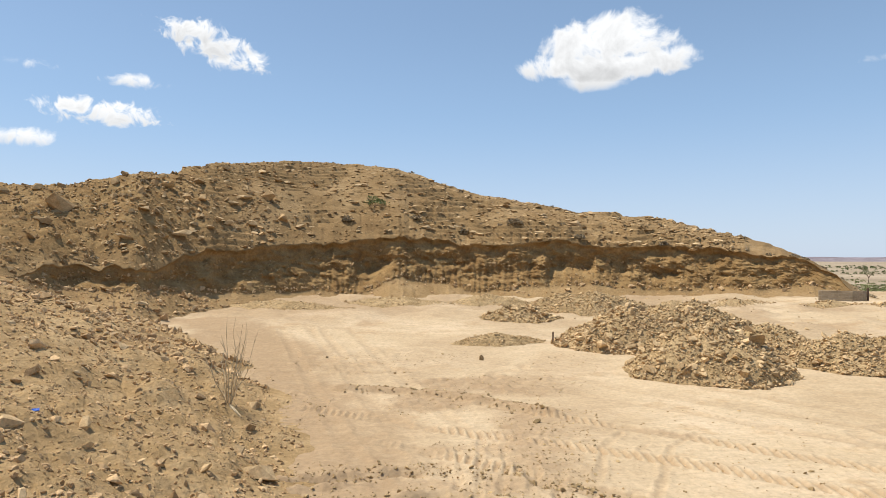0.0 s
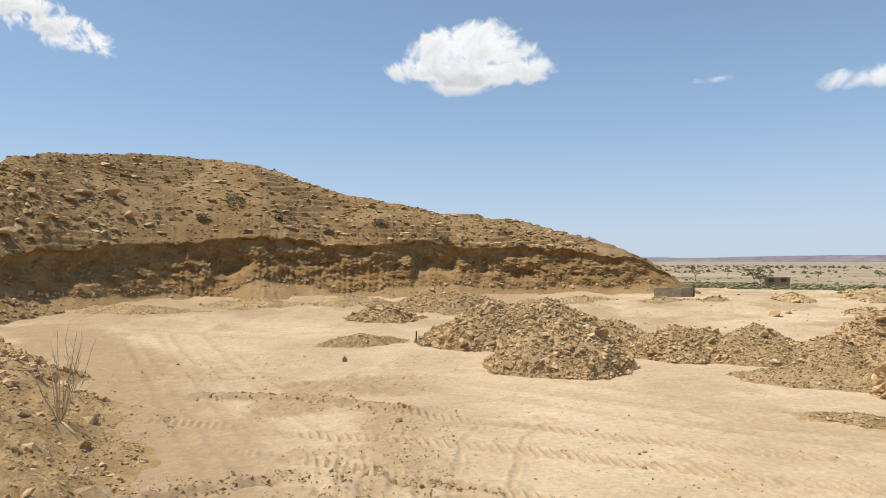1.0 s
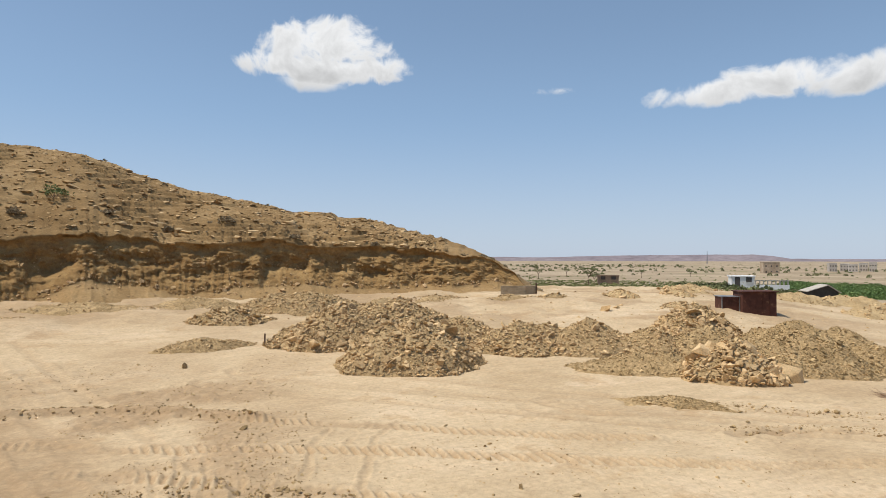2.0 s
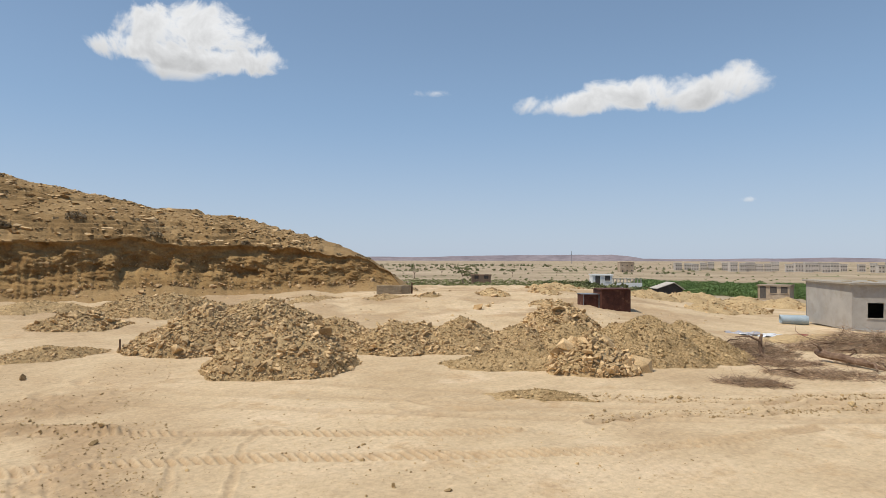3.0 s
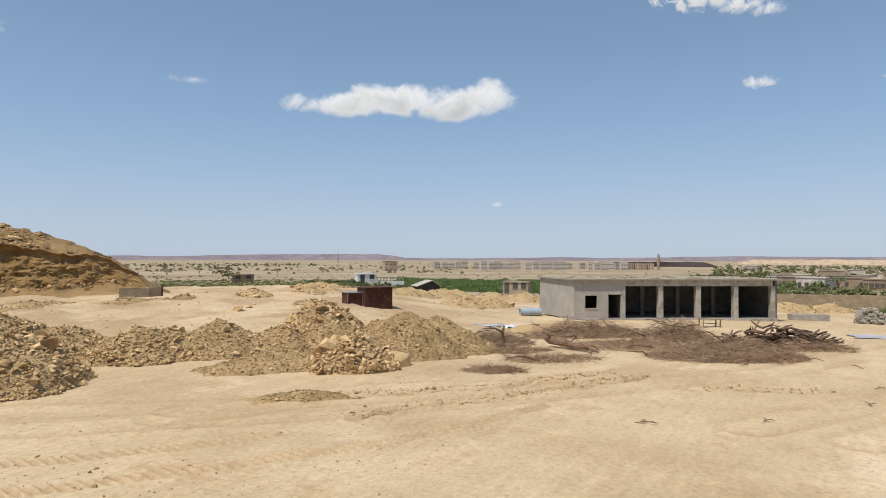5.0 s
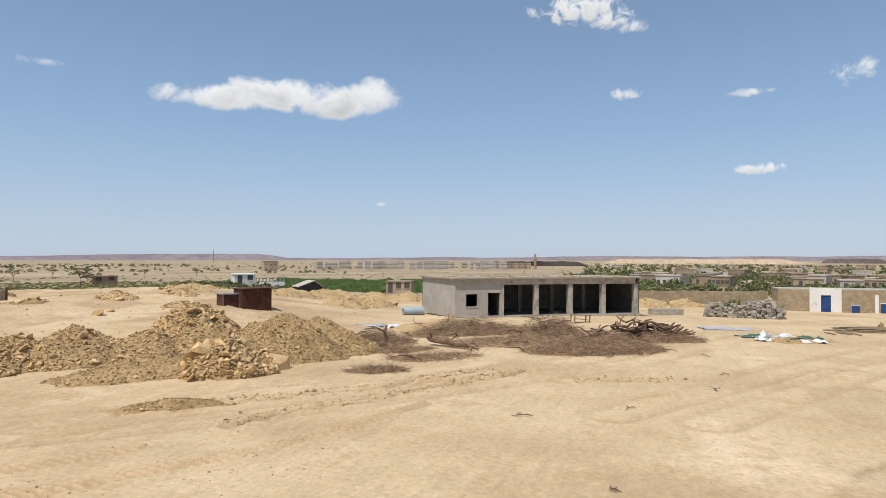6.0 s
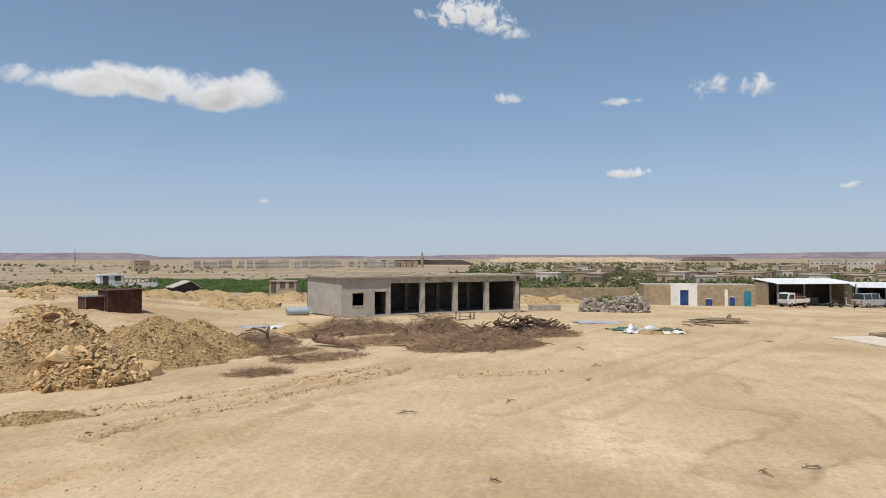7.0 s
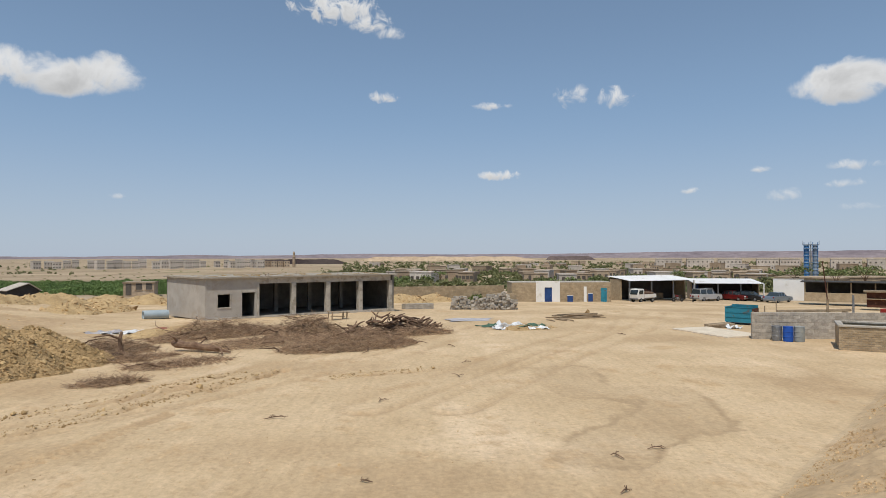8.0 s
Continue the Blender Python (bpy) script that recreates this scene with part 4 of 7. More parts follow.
def shop_building():
    shop = base("shop_building", "unfinished single-storey concrete shop block with four open bays", "building", shop_m)
    back = 6.95
    sk = -0.234                               # the end wall runs back a little askew
    # end wall
    bm = prism([(0, 0), (0.22, 0), (0.22, TALL), (0, TALL)], 0.0, back)
    for v in bm.verts:
        v.co.x += v.co.y * sk
    part("end_wall", bm, CEMENT, shop, "smooth grey cement render")
    # front wall of the room with a window and a door
    d = 0.22
    pieces = [(0.222, 1.0, 0, TALL), (1.0, 2.05, 0, 0.98), (1.0, 2.05, 2.10, TALL), (2.05, 3.05, 0, TALL), (3.05, 4.15, 2.2, TALL), (4.15, 4.35, 0, TALL)]
    bm = bmesh.new()
    for x0, x1, z0, z1 in pieces:
        box(x0, x1, 0, d, z0, z1, 0, bm)
    bmesh.ops.remove_doubles(bm, verts=bm.verts, dist=0.0005)
    part("front_wall", bm, CEMENT, shop)
    bm = box(0.93, 2.12, -0.05, 0.0, 0.90, 0.98)
    box(0.93, 1.0, -0.03, -0.002, 0.98, 2.1, 0, bm)
    box(2.05, 2.12, -0.03, -0.002, 0.98, 2.1, 0, bm)
    box(0.93, 2.12, -0.03, -0.002, 2.1, 2.17, 0, bm)
    part("window_surround", bm, RAW_CONCRETE, shop)
    part("door_lintel", box(2.95, 4.25, -0.06, -0.002, 2.2, 2.42, 0.01), RAW_CONCRETE, shop)
    # pillars of the bays
    n_bay, x0 = 4, 4.35
    pitch = (FRONT_LEN - 0.35 - x0) / n_bay
    for k in range(n_bay + 1):
        x = x0 + k * pitch
        w = 0.42 if 0 < k < n_bay else 0.35
        bm = box(x - (w / 2 if k else 0), x + (w / 2 if k else 0.2), -0.04, 0.5, 0, TALL - 0.52, 0.015)
        part("pillar", bm, RAW_CONCRETE, shop)
    for k in range(n_bay):
        x = x0 + k * pitch
        part("lintel_beam", box(x + 0.001, x + pitch - 0.001, 0.03, 0.4, TALL - 0.52, TALL - 0.002), RAW_CONCRETE, shop)
    # inner pillars, back and far walls, floor, all in the shade-darkened grey
    for k in range(1, n_bay):
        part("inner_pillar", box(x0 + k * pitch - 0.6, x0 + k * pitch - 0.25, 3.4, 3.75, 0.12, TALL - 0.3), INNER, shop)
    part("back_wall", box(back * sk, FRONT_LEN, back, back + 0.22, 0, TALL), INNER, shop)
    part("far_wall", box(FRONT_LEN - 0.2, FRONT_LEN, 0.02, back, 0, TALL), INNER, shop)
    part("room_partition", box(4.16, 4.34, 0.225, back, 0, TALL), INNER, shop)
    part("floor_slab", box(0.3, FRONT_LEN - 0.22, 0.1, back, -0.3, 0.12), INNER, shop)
    bm = box(-0.05, FRONT_LEN, -0.14, -0.045, -0.4, 0.13, 0.01)
    part("plinth", bm, RAW_CONCRETE, shop, "rough concrete plinth")
    # roof slab with a rough parapet lip
    bm = prism([(-0.2, TALL), (FRONT_LEN + 0.25, TALL), (FRONT_LEN + 0.25, TALL + 0.14), (-0.2, TALL + 0.14)], -0.3, back + 0.35)
    for v in bm.verts:
        if v.co.x < 1:
            v.co.x += max(v.co.y, 0) * sk
    part("roof_slab", bm, MORTAR, shop)
    gen = np.random.default_rng(5)
    for k in range(11):
        x = gen.uniform(0.5, FRONT_LEN - 0.5)
        part("stub_rod", tube([(x, 0.15, TALL + 0.1), (x + gen.normal(0, 0.03), 0.15, TALL + 0.14 + gen.uniform(0.15, 0.4))], [0.012, 0.012], 5), RUST, shop)
    bm = bmesh.new()
    for k in range(60):
        x, y, w = gen.uniform(0, FRONT_LEN - 1), gen.uniform(-0.25, back - 0.5), gen.uniform(0.15, 0.9)
        box(x, x + w, y, y + gen.uniform(0.1, 0.4), TALL + 0.137, TALL + 0.14 + gen.uniform(0.015, 0.05), 0, bm)
    tagged(part("roof_rubble", bm, SPOIL, shop), kind="stuff")


shop_building()


# ---- walls of blocks ----
def block_wall(name, p0, p1, tall, thick, block, material, label, category, z=None, pieces=True, broken=0.0, seed=0, cap=False, shown=1):
    """A wall from p0 to p1 in courses of single blocks over a mortar core."""
    gen = np.random.default_rng(seed)
    d = Vector((p1[0] - p0[0], p1[1] - p0[1], 0))
    length = d.length
    z = min(land_at(*p0), land_at(*p1)) - 0.1 if z is None else z
    wall = base(name, label, category, Matrix.Translation((p0[0], p0[1], z)) @ Matrix.Rotation(math.atan2(d.y, d.x), 4, "Z"), kind="")
    part("mortar_core", box(0.01, length - 0.01, 0.012, thick - 0.012, 0, tall - 0.03), MORTAR, wall)
    bl, bh = block
    rows, joint = int(round(tall / bh)), 0.014
    full = part("block", box(0, bl - joint, 0, thick, 0, bh - joint, 0.008), material, wall)
    half = part("block", box(0, bl / 2 - joint, 0, thick, 0, bh - joint, 0.008), material, wall)
    first = {id(full): True, id(half): True}
    spare = bmesh.new()
    for k in range(rows):
        x = 0.0
        while x < length - 0.05:
            size = bl / 2 if (x == 0 and k % 2) or length - x < bl * 0.8 else bl
            if k >= rows - 1 and gen.uniform() < broken:
                x += size
                continue
            y = gen.normal(0, 0.004)
            if pieces:
                src = full if size == bl else half
                if first.pop(id(src), None):
                    ob = src
                else:
                    ob = new("block", src.data)
                    ob.parent = wall
                ob.matrix_basis = Matrix.Translation((x, y, k * bh))
            else:
                box(x, x + size - joint, y, y + thick, k * bh, (k + 1) * bh - joint, 0, spare)
            x += size
    if pieces:
        spare.free()
    else:
        bpy.data.objects.remove(full)
        bpy.data.objects.remove(half)
        tagged(part("block_courses", spare, material, wall), kind="stuff")
    if cap:
        part("coping", box(-0.03, length + 0.03, -0.03, thick + 0.03, tall, tall + 0.06, 0.01), RAW_CONCRETE, wall)
    return wall, length


# ---- twigs and branches ----
def sticks(count, gen, spot, length, thick, lie=0.35, kinks=3):
    """Bent sticks as arrays of vertices and triangles. spot(k) gives a place and a heading."""
    vs, fs, at = [], [], 0
    for _ in range(count):
        p, heading = spot()
        long = length * gen.uniform(0.4, 1.3)
        w = thick * gen.uniform(0.5, 1.4)
        up = gen.normal(0.05, lie)
        pts = [np.array(p, float)]
        for k in range(kinks):
            heading += gen.normal(0, 0.4)
            up = up * 0.8 + gen.normal(0, lie * 0.6)
            pts.append(pts[-1] + long / kinks * np.array([math.cos(heading) * math.cos(up), math.sin(heading) * math.cos(up), math.sin(up)]))
        side = np.array([-math.sin(heading), math.cos(heading), 0])
        lift = np.array([0, 0, 1.0])
        for k, q in enumerate(pts):
            ww = w * (1 - 0.7 * k / kinks)
            vs += [q + ww * side, q - 0.5 * ww * side + 0.87 * ww * lift, q - 0.5 * ww * side - 0.87 * ww * lift]
        for k in range(kinks):
            for a in range(3):
                b = (a + 1) % 3
                i, j, m, o = at + 3 * k + a, at + 3 * k + b, at + 3 * k + 3 + b, at + 3 * k + 3 + a
                fs += [(i, j, m), (i, m, o)]
        at += 3 * len(pts)
    return np.array(vs), np.array(fs)


def brush_heap(cx, cy, rx, ry, rot, tall, count, seed, label, material=None, length=0.9, thick=0.014, boughs=10, group="heaps of cut brush"):
    gen = np.random.default_rng(seed)
    z0 = land_at(cx, cy)
    heap = base("brush_heap", label, "brushwood", Matrix.Translation((cx, cy, z0)), group)
    c, s = math.cos(radians(rot)), math.sin(radians(rot))

    def spot():
        k, t = gen.uniform(0, 1) ** 0.6, gen.uniform(0, 6.283)
        u, v = k * math.cos(t), k * math.sin(t)
        x, y = u * rx * c - v * ry * s, u * rx * s + v * ry * c
        bumpy = 0.65 + 0.5 * noise.noise((cx + x * 0.8, cy + y * 0.8, seed))
        return (x, y, max(0.0, land_at(cx + x, cy + y) - z0) + 0.03 + tall * max(0, 1 - k * k) * bumpy * gen.uniform(0, 1)), gen.uniform(0, 6.283)

    if tall > 0.9:
        k, t = np.meshgrid(np.linspace(0, 1.0, 22), np.linspace(0, 2 * math.pi, 61), indexing="ij")
        edge = 0.92 + 0.2 * layers(np.cos(t) * 2 + seed, np.sin(t) * 2, octaves=3, seed=seed)
        u, v = k * edge * np.cos(t) * rx, k * edge * np.sin(t) * ry
        x, y = u * c - v * s, u * s + v * c
        z = land(cx + x, cy + y) - z0 - 0.05 + (1 - k ** 2) * tall * 0.42 * (0.75 + 0.9 * layers(x * 1.4 + cx, y * 1.4 + cy, octaves=4, seed=seed, gain=0.6))
        solid("litter", sheet("litter", np.stack([x, y, z], -1).reshape(-1, 3), grid_faces(*x.shape), LITTER, True), heap, "matted fine twigs and chaff")
    v, f = sticks(int(count * 2.6), gen, spot, length * 0.8, thick * 0.85)
    tagged(solid("brushwood", sheet("brushwood", v, f, material or TWIG), heap), kind="stuff")
    for k in range(boughs):
        p, h = spot()
        long, w = gen.uniform(0.8, 2.2) * length, gen.uniform(0.025, 0.06)
        pts = [Vector(p)]
        for _ in range(4):
            h += gen.normal(0, 0.3)
            pts.append(pts[-1] + Vector((math.cos(h), math.sin(h), gen.normal(0.05, 0.25))) * long / 4)
        part("bough", tube(pts, [w, w * 0.9, w * 0.75, w * 0.6, w * 0.35], 5), BARK, heap)
    return heap


brush_heap(41.6, 13.6, 4.4, 1.7, -52, 1.6, 1700, 21, "broad heap of dry brown thorn branches on sand", boughs=16)
brush_heap(37.8, 9.4, 4.6, 1.7, -55, 0.55, 800, 22, "flat spread of dry brown brushwood on sand", boughs=10)
brush_heap(36.4, 4.4, 4.2, 2.0, -62, 1.35, 1700, 23, "heap of dry brown brushwood by the track", boughs=12)
brush_heap(42.4, 8.2, 2.6, 1.4, -60, 1.9, 1300, 24, "heap of dry brown thorn branches", boughs=12)
brush_heap(34.6, 17.2, 2.6, 1.4, -40, 1.1, 900, 25, "heap of grey leafless twigs beside a stump", boughs=6)
brush_heap(32.6, 15.0, 2.4, 1.0, -50, 0.25, 400, 26, "thin scatter of dry twigs on sand", boughs=4)
brush_heap(26.2, 12.9, 1.4, 0.8, -50, 0.30, 330, 27, "small bundle of dry twigs on sand", boughs=2, length=0.7)
brush_heap(31.0, 12.0, 2.6, 1.2, -55, 0.18, 380, 28, "thin scatter of dry twigs on sand", boughs=3)
brush_heap(42.2, 0.6, 2.6, 1.1, -62, 0.7, 500, 29, "heap of dry branches and roots", boughs=8)


def bough_heap(cx, cy, rx, ry, rot, tall, count, seed):
    gen = np.random.default_rng(seed)
    heap = base("branch_pile", "pile of thick dark cut branches and roots", "firewood", Matrix.Translation((cx, cy, land_at(cx, cy))), "heaps of cut brush")
    c, s = math.cos(radians(rot)), math.sin(radians(rot))
    for k in range(count):
        q, t = gen.uniform(0, 1) ** 0.6, gen.uniform(0, 6.283)
        u, v = q * math.cos(t), q * math.sin(t)
        p = Vector((u * rx * c - v * ry * s, u * rx * s + v * ry * c, 0.05 + tall * (1 - q * q) * gen.uniform(0, 1)))
        h, w = radians(rot) + gen.normal(0, 1.0), gen.uniform(0.03, 0.12)
        pts, up = [p], gen.normal(0.12, 0.32)
        for _ in range(4):
            h, up = h + gen.normal(0, 0.25), up * 0.7 + gen.normal(0, 0.18)
            pts.append(pts[-1] + Vector((math.cos(h) * math.cos(up), math.sin(h) * math.cos(up), math.sin(up))) * gen.uniform(0.18, 0.38))
        for q in pts:
            q.z = max(q.z, 0.03)
        part("branch", tube(pts, [w, w, w * 0.85, w * 0.7, w * 0.5], 6), BARK, heap)
    return heap


bough_heap(43.2, 2.6, 3.3, 1.0, -62, 1.15, 210, 31)
bough_heap(42.6, 8.2, 1.6, 0.7, -50, 0.8, 26, 32)


def fallen_log():
    log = base("fallen_log", "thick weathered tree trunk lying on the sand", "log", Matrix.Translation((0, 0, land_at(34.8, 12.2))))
    part("trunk", tube([(35.55, 14.2, 0.44), (35.45, 13.9, 0.40), (35.2, 13.3, 0.33), (35.05, 12.8, 0.36), (34.8, 12.2, 0.28), (34.62, 11.7, 0.29), (34.4, 11.3, 0.22), (34.1, 10.5, 0.12)], [0.12, 0.24, 0.19, 0.22, 0.16, 0.19, 0.13, 0.05], 9), BARK, log)
    part("limb", tube([(35.4, 13.8, 0.45), (35.1, 13.9, 0.78), (35.0, 14.2, 0.95)], [0.09, 0.06, 0.03], 6), BARK, log)
    part("limb", tube([(34.9, 12.5, 0.4), (35.2, 12.2, 0.7)], [0.06, 0.025], 5), BARK, log)
    part("limb", tube([(34.6, 11.6, 0.3), (34.0, 11.0, 0.35), (33.4, 10.7, 0.16)], [0.1, 0.07, 0.04], 6), BARK, log)
    stump = base("tree_stump", "dead forked stump standing in the brushwood", "stump", Matrix.Translation((33.2, 15.9, land_at(33.2, 15.9))))
    part("trunk", tube([(0, 0, 0), (0.05, 0, 0.5), (0.0, 0.05, 1.0), (0.12, 0, 1.35)], [0.16, 0.12, 0.1, 0.07], 8), BARK, stump)
    part("root", tube([(0.1, -0.7, 0.08), (0.0, -0.2, 0.2), (0, 0, 0.3)], [0.06, 0.1, 0.13], 7), BARK, stump)
    part("root", tube([(-0.9, 0.5, 0.06), (-0.4, 0.3, 0.2), (0, 0, 0.25)], [0.05, 0.09, 0.12], 7), BARK, stump)
    part("limb", tube([(0.0, 0.05, 1.0), (-0.4, 0.4, 1.25), (-0.9, 0.9, 1.2)], [0.08, 0.06, 0.03], 6), BARK, stump)


fallen_log()


def loose_twig(cx, cy, rot, size, seed):
    gen = np.random.default_rng(seed)
    twig = base("twig", "small dry forked twig lying on the sand", "twig", pose(cx, cy, land_at(cx, cy) + 0.02, 0, 0, rot), "loose twigs")
    part("stem", tube([(-0.5 * size, 0, 0.02), (0, 0.06 * size, 0.05), (0.6 * size, -0.04, 0.02)], [0.012, 0.018, 0.008], 5), BARK, twig)
    for k in range(4):
        x = gen.uniform(-0.3, 0.4) * size
        y = gen.choice([-1, 1]) * gen.uniform(0.2, 0.45) * size
        part("shoot", tube([(x, 0.03, 0.04), (x + 0.12 * size, y * 0.6, 0.09), (x + 0.3 * size, y, 0.03)], [0.011, 0.008, 0.005], 4), BARK, twig)


for k, (x, y, rot, size) in enumerate([(20.5, 4.7, -60, 0.7), (16.6, -5.2, 20, 0.4), (17.3, -6.4, -70, 0.5), (14.2, -4.6, -50, 0.35), (15.0, 1.2, 70, 0.3), (27.5, -1.5, 10, 0.6), (31.0, -2.0, -40, 0.6), (23.0, 1.5, -20, 0.5), (36.5, -1.6, 15, 0.7), (41.5, -13.0, 40, 0.6)]):
    loose_twig(x, y, rot, size, 200 + k)


# ---- yard things ----
def rust_shed():
    m = Matrix.Translation((40.3, 31.9, 0.95)) @ Matrix.Rotation(math.atan2(-1.5, 2.4), 4, "Z")
    shed = base("metal_shed", "rusty dark-red sheet metal shed with a smaller annex", "shed", m)
    w, d, h = 2.4, 2.0, 1.85
    part("front_panel", box(0, w, 0, 0.03, 0, h), RUST, shed)
    part("back_panel", box(0, w, d - 0.03, d, 0, h), RUST, shed)
    part("side_panel", box(0, 0.03, 0.032, d - 0.032, 0, h), RUST, shed)
    part("side_panel", box(w - 0.03, w, 0.032, d - 0.032, 0, h), RUST, shed)
    part("roof", prism([(-0.1, h + 0.002), (w + 0.15, h + 0.03), (w + 0.15, h + 0.09), (-0.1, h + 0.06)], -0.15, d + 0.1), RUST, shed, "dark overhanging roof sheet")
    for k in range(1, 5):
        part("rib", box(w * k / 5 - 0.02, w * k / 5 + 0.02, -0.025, -0.002, 0.02, h - 0.05), RUST, shed)
    annex = part("annex", box(-1.35, -0.004, 0.5, 2.0, 0, 1.45), RUST, shed, "smaller brown annex with a pale top edge")
    part("annex_roof", box(-1.42, -0.006, 0.42, 2.06, 1.452, 1.5), STEEL, annex)
    for x in (-1.35, -0.08):
        part("annex_post", box(x, x + 0.06, 0.44, 0.498, 0, 1.45), STEEL, annex)


rust_shed()


def low_enclosure():
    a, b, c = (29.2, 48.2), (31.0, 47.0), (32.4, 47.4)
    block_wall("low_wall", a, b, 0.8, 0.2, (0.45, 0.2), TAN_BLOCK, "low grey-brown block wall beside the hill", "wall", z=2.05, seed=41)
    block_wall("low_wall", b, c, 0.8, 0.2, (0.45, 0.2), TAN_BLOCK, "low grey-brown block wall beside the hill", "wall", z=2.05, seed=42)
    part_of = base("fence_post", "short dark post at the wall's end", "post", Matrix.Translation((32.5, 47.4, 2.05)))
    part("post", box(-0.06, 0.06, -0.06, 0.06, 0, 1.0, 0.01), BARK, part_of)
    mound("soil_mound", 29.0, 46.4, 2.4, 1.0, 0, 0.7, 43, SPOIL, "small spoil heap against the low wall", 10, 120, 0.2, bumps=2)
    mound("soil_mound", 33.0, 45.4, 1.8, 1.0, 0, 0.6, 44, SPOIL, "small stony heap by the low wall", 14, 120, 0.22, bumps=2)


low_enclosure()


def work_table(cx, cy, rot):
    table = base("work_bench", "rough timber bench leaning on one side", "bench", pose(cx, cy, land_at(cx, cy), 0, 4, rot))
    for k in range(3):
        part("board", box(-0.9, 0.9, -0.36 + 0.25 * k, -0.13 + 0.25 * k, 0.62, 0.67, 0.005), PLANK, table)
    for x in (-0.75, 0.65):
        for y in (-0.3, 0.3):
            part("leg", box(x - 0.04, x + 0.04, y - 0.04, y + 0.04, 0, 0.618), PLANK, table)
    part("crossbar", box(-0.71, 0.61, -0.02, 0.02, 0.25, 0.31), PLANK, table)


work_table(52.0, 7.4, -50)


def pipe_stack(cx, cy, rot):
    stack = base("pipe_stack", "pair of wide pale blue-grey pipes by the end wall", "pipes", pose(cx, cy, land_at(cx, cy), 0, 0, rot))
    pale = surface("pale_blue_pipe", (0.27, 0.34, 0.39), (0.37, 0.43, 0.46), 1.0, 0.5, 0.05, 20.0)
    for row, (count, z) in enumerate([(2, 0.36)]):
        for k in range(count):
            x = (k - (count - 1) / 2) * 0.75
            bm = tube([(x, -1.0, z), (x, 1.0, z)], [0.36, 0.36], 20, cap=False)
            tube([(x, -1.0, z), (x, 1.0, z)], [0.32, 0.32], 20, bm, cap=False)
            part("pipe", bm, pale, stack, smooth=True)


pipe_stack(55.0, 23.7, 32)


def crumpled(name, cx, cy, rx, ry, rot, tall, material, label, category, seed, cells=22):
    """A wrinkled sheet lying on the ground."""
    u, v = np.meshgrid(np.linspace(-1, 1, cells), np.linspace(-1, 1, cells), indexing="ij")
    c, s = math.cos(radians(rot)), math.sin(radians(rot))
    x, y = u * rx * (1 + 0.2 * grains(v * 2, u * 2, seed=seed)), v * ry * (1 + 0.2 * grains(u * 2, v * 3, seed=seed + 1))
    z = 0.04 + tall * np.clip(layers(u * 2.2 + seed, v * 2.2, octaves=4, seed=seed), -0.05, 1)
    pts = np.stack([x * c - y * s, x * s + y * c, z], -1).reshape(-1, 3)
    f = grid_faces(cells, cells)
    me = sheet(name, np.concatenate([pts, pts - (0, 0, 0.012)]), np.concatenate([f[:, ::-1], f + len(pts)]), material)
    return tagged(solid(name, me, m=Matrix.Translation((cx, cy, land_at(cx, cy)))), label, category)


GREEN_NET = surface("green_netting", (0.05, 0.11, 0.075), (0.10, 0.17, 0.12), 3.0, 0.8, 0.2, 20.0)
RED_SHEET = surface("faded_red_sheet", (0.24, 0.075, 0.055), (0.34, 0.13, 0.09), 2.0, 0.7, 0.1, 15.0)
GREY_SHEET = surface("faded_grey_sheet", (0.34, 0.33, 0.35), (0.46, 0.44, 0.45), 2.0, 0.7, 0.1, 15.0)
crumpled("plastic_sheet", 46.6, -6.2, 1.2, 0.7, -60, 0.55, PLASTIC_WHITE, "crumpled white plastic sheet on a scrap heap", "plastic sheet", 51)
crumpled("plastic_sheet", 45.2, -5.3, 0.7, 0.45, -20, 0.25, PLASTIC_WHITE, "torn white plastic sheet on sand", "plastic sheet", 52)
crumpled("plastic_sheet", 45.0, -8.0, 0.8, 0.4, -80, 0.3, PLASTIC_WHITE, "torn white plastic sheet on sand", "plastic sheet", 53)
crumpled("green_net", 45.8, -7.0, 1.7, 0.8, -70, 0.45, GREEN_NET, "tangled dark green netting on a scrap heap", "netting", 54)
crumpled("green_net", 47.0, -5.0, 1.2, 0.5, -60, 0.3, GREEN_NET, "tangled dark green netting on a scrap heap", "netting", 55)
mound("scrap_heap", 45.6, -7.0, 2.2, 1.0, -70, 0.28, 56, SPOIL, "low heap of soil under scrap sheets", 0, 60, 0.14, bumps=3, group="scrap heaps")
crumpled("plastic_sheet", 43.4, 20.6, 1.6, 0.7, -45, 0.35, PLASTIC_WHITE, "crumpled pale sheet on the ground", "plastic sheet", 57)
crumpled("tarpaulin", 44.6, 18.8, 1.5, 0.6, -45, 0.3, RED_SHEET, "faded red tarpaulin lying on the ground", "tarpaulin", 58)
crumpled("tarpaulin", 42.6, 21.8, 1.0, 0.6, -45, 0.3, GREY_SHEET, "faded grey tarpaulin lying on the ground", "tarpaulin", 59)
crumpled("tarpaulin", 45.6, 14.6, 2.0, 0.35, -60, 0.25, RED_SHEET, "faded red tarpaulin behind the brushwood", "tarpaulin", 60)
crumpled("tarpaulin", 51.6, -3.6, 1.9, 1.0, -80, 0.10, GREY_SHEET, "flat grey tarpaulin on the sand", "tarpaulin", 61)
mound("soil_mound", 42.2, 18.0, 2.0, 1.4, -40, 0.55, 62, YELLOW_SPOIL, "low yellow soil heap behind the brushwood", 0, 150, 0.12, bumps=3)
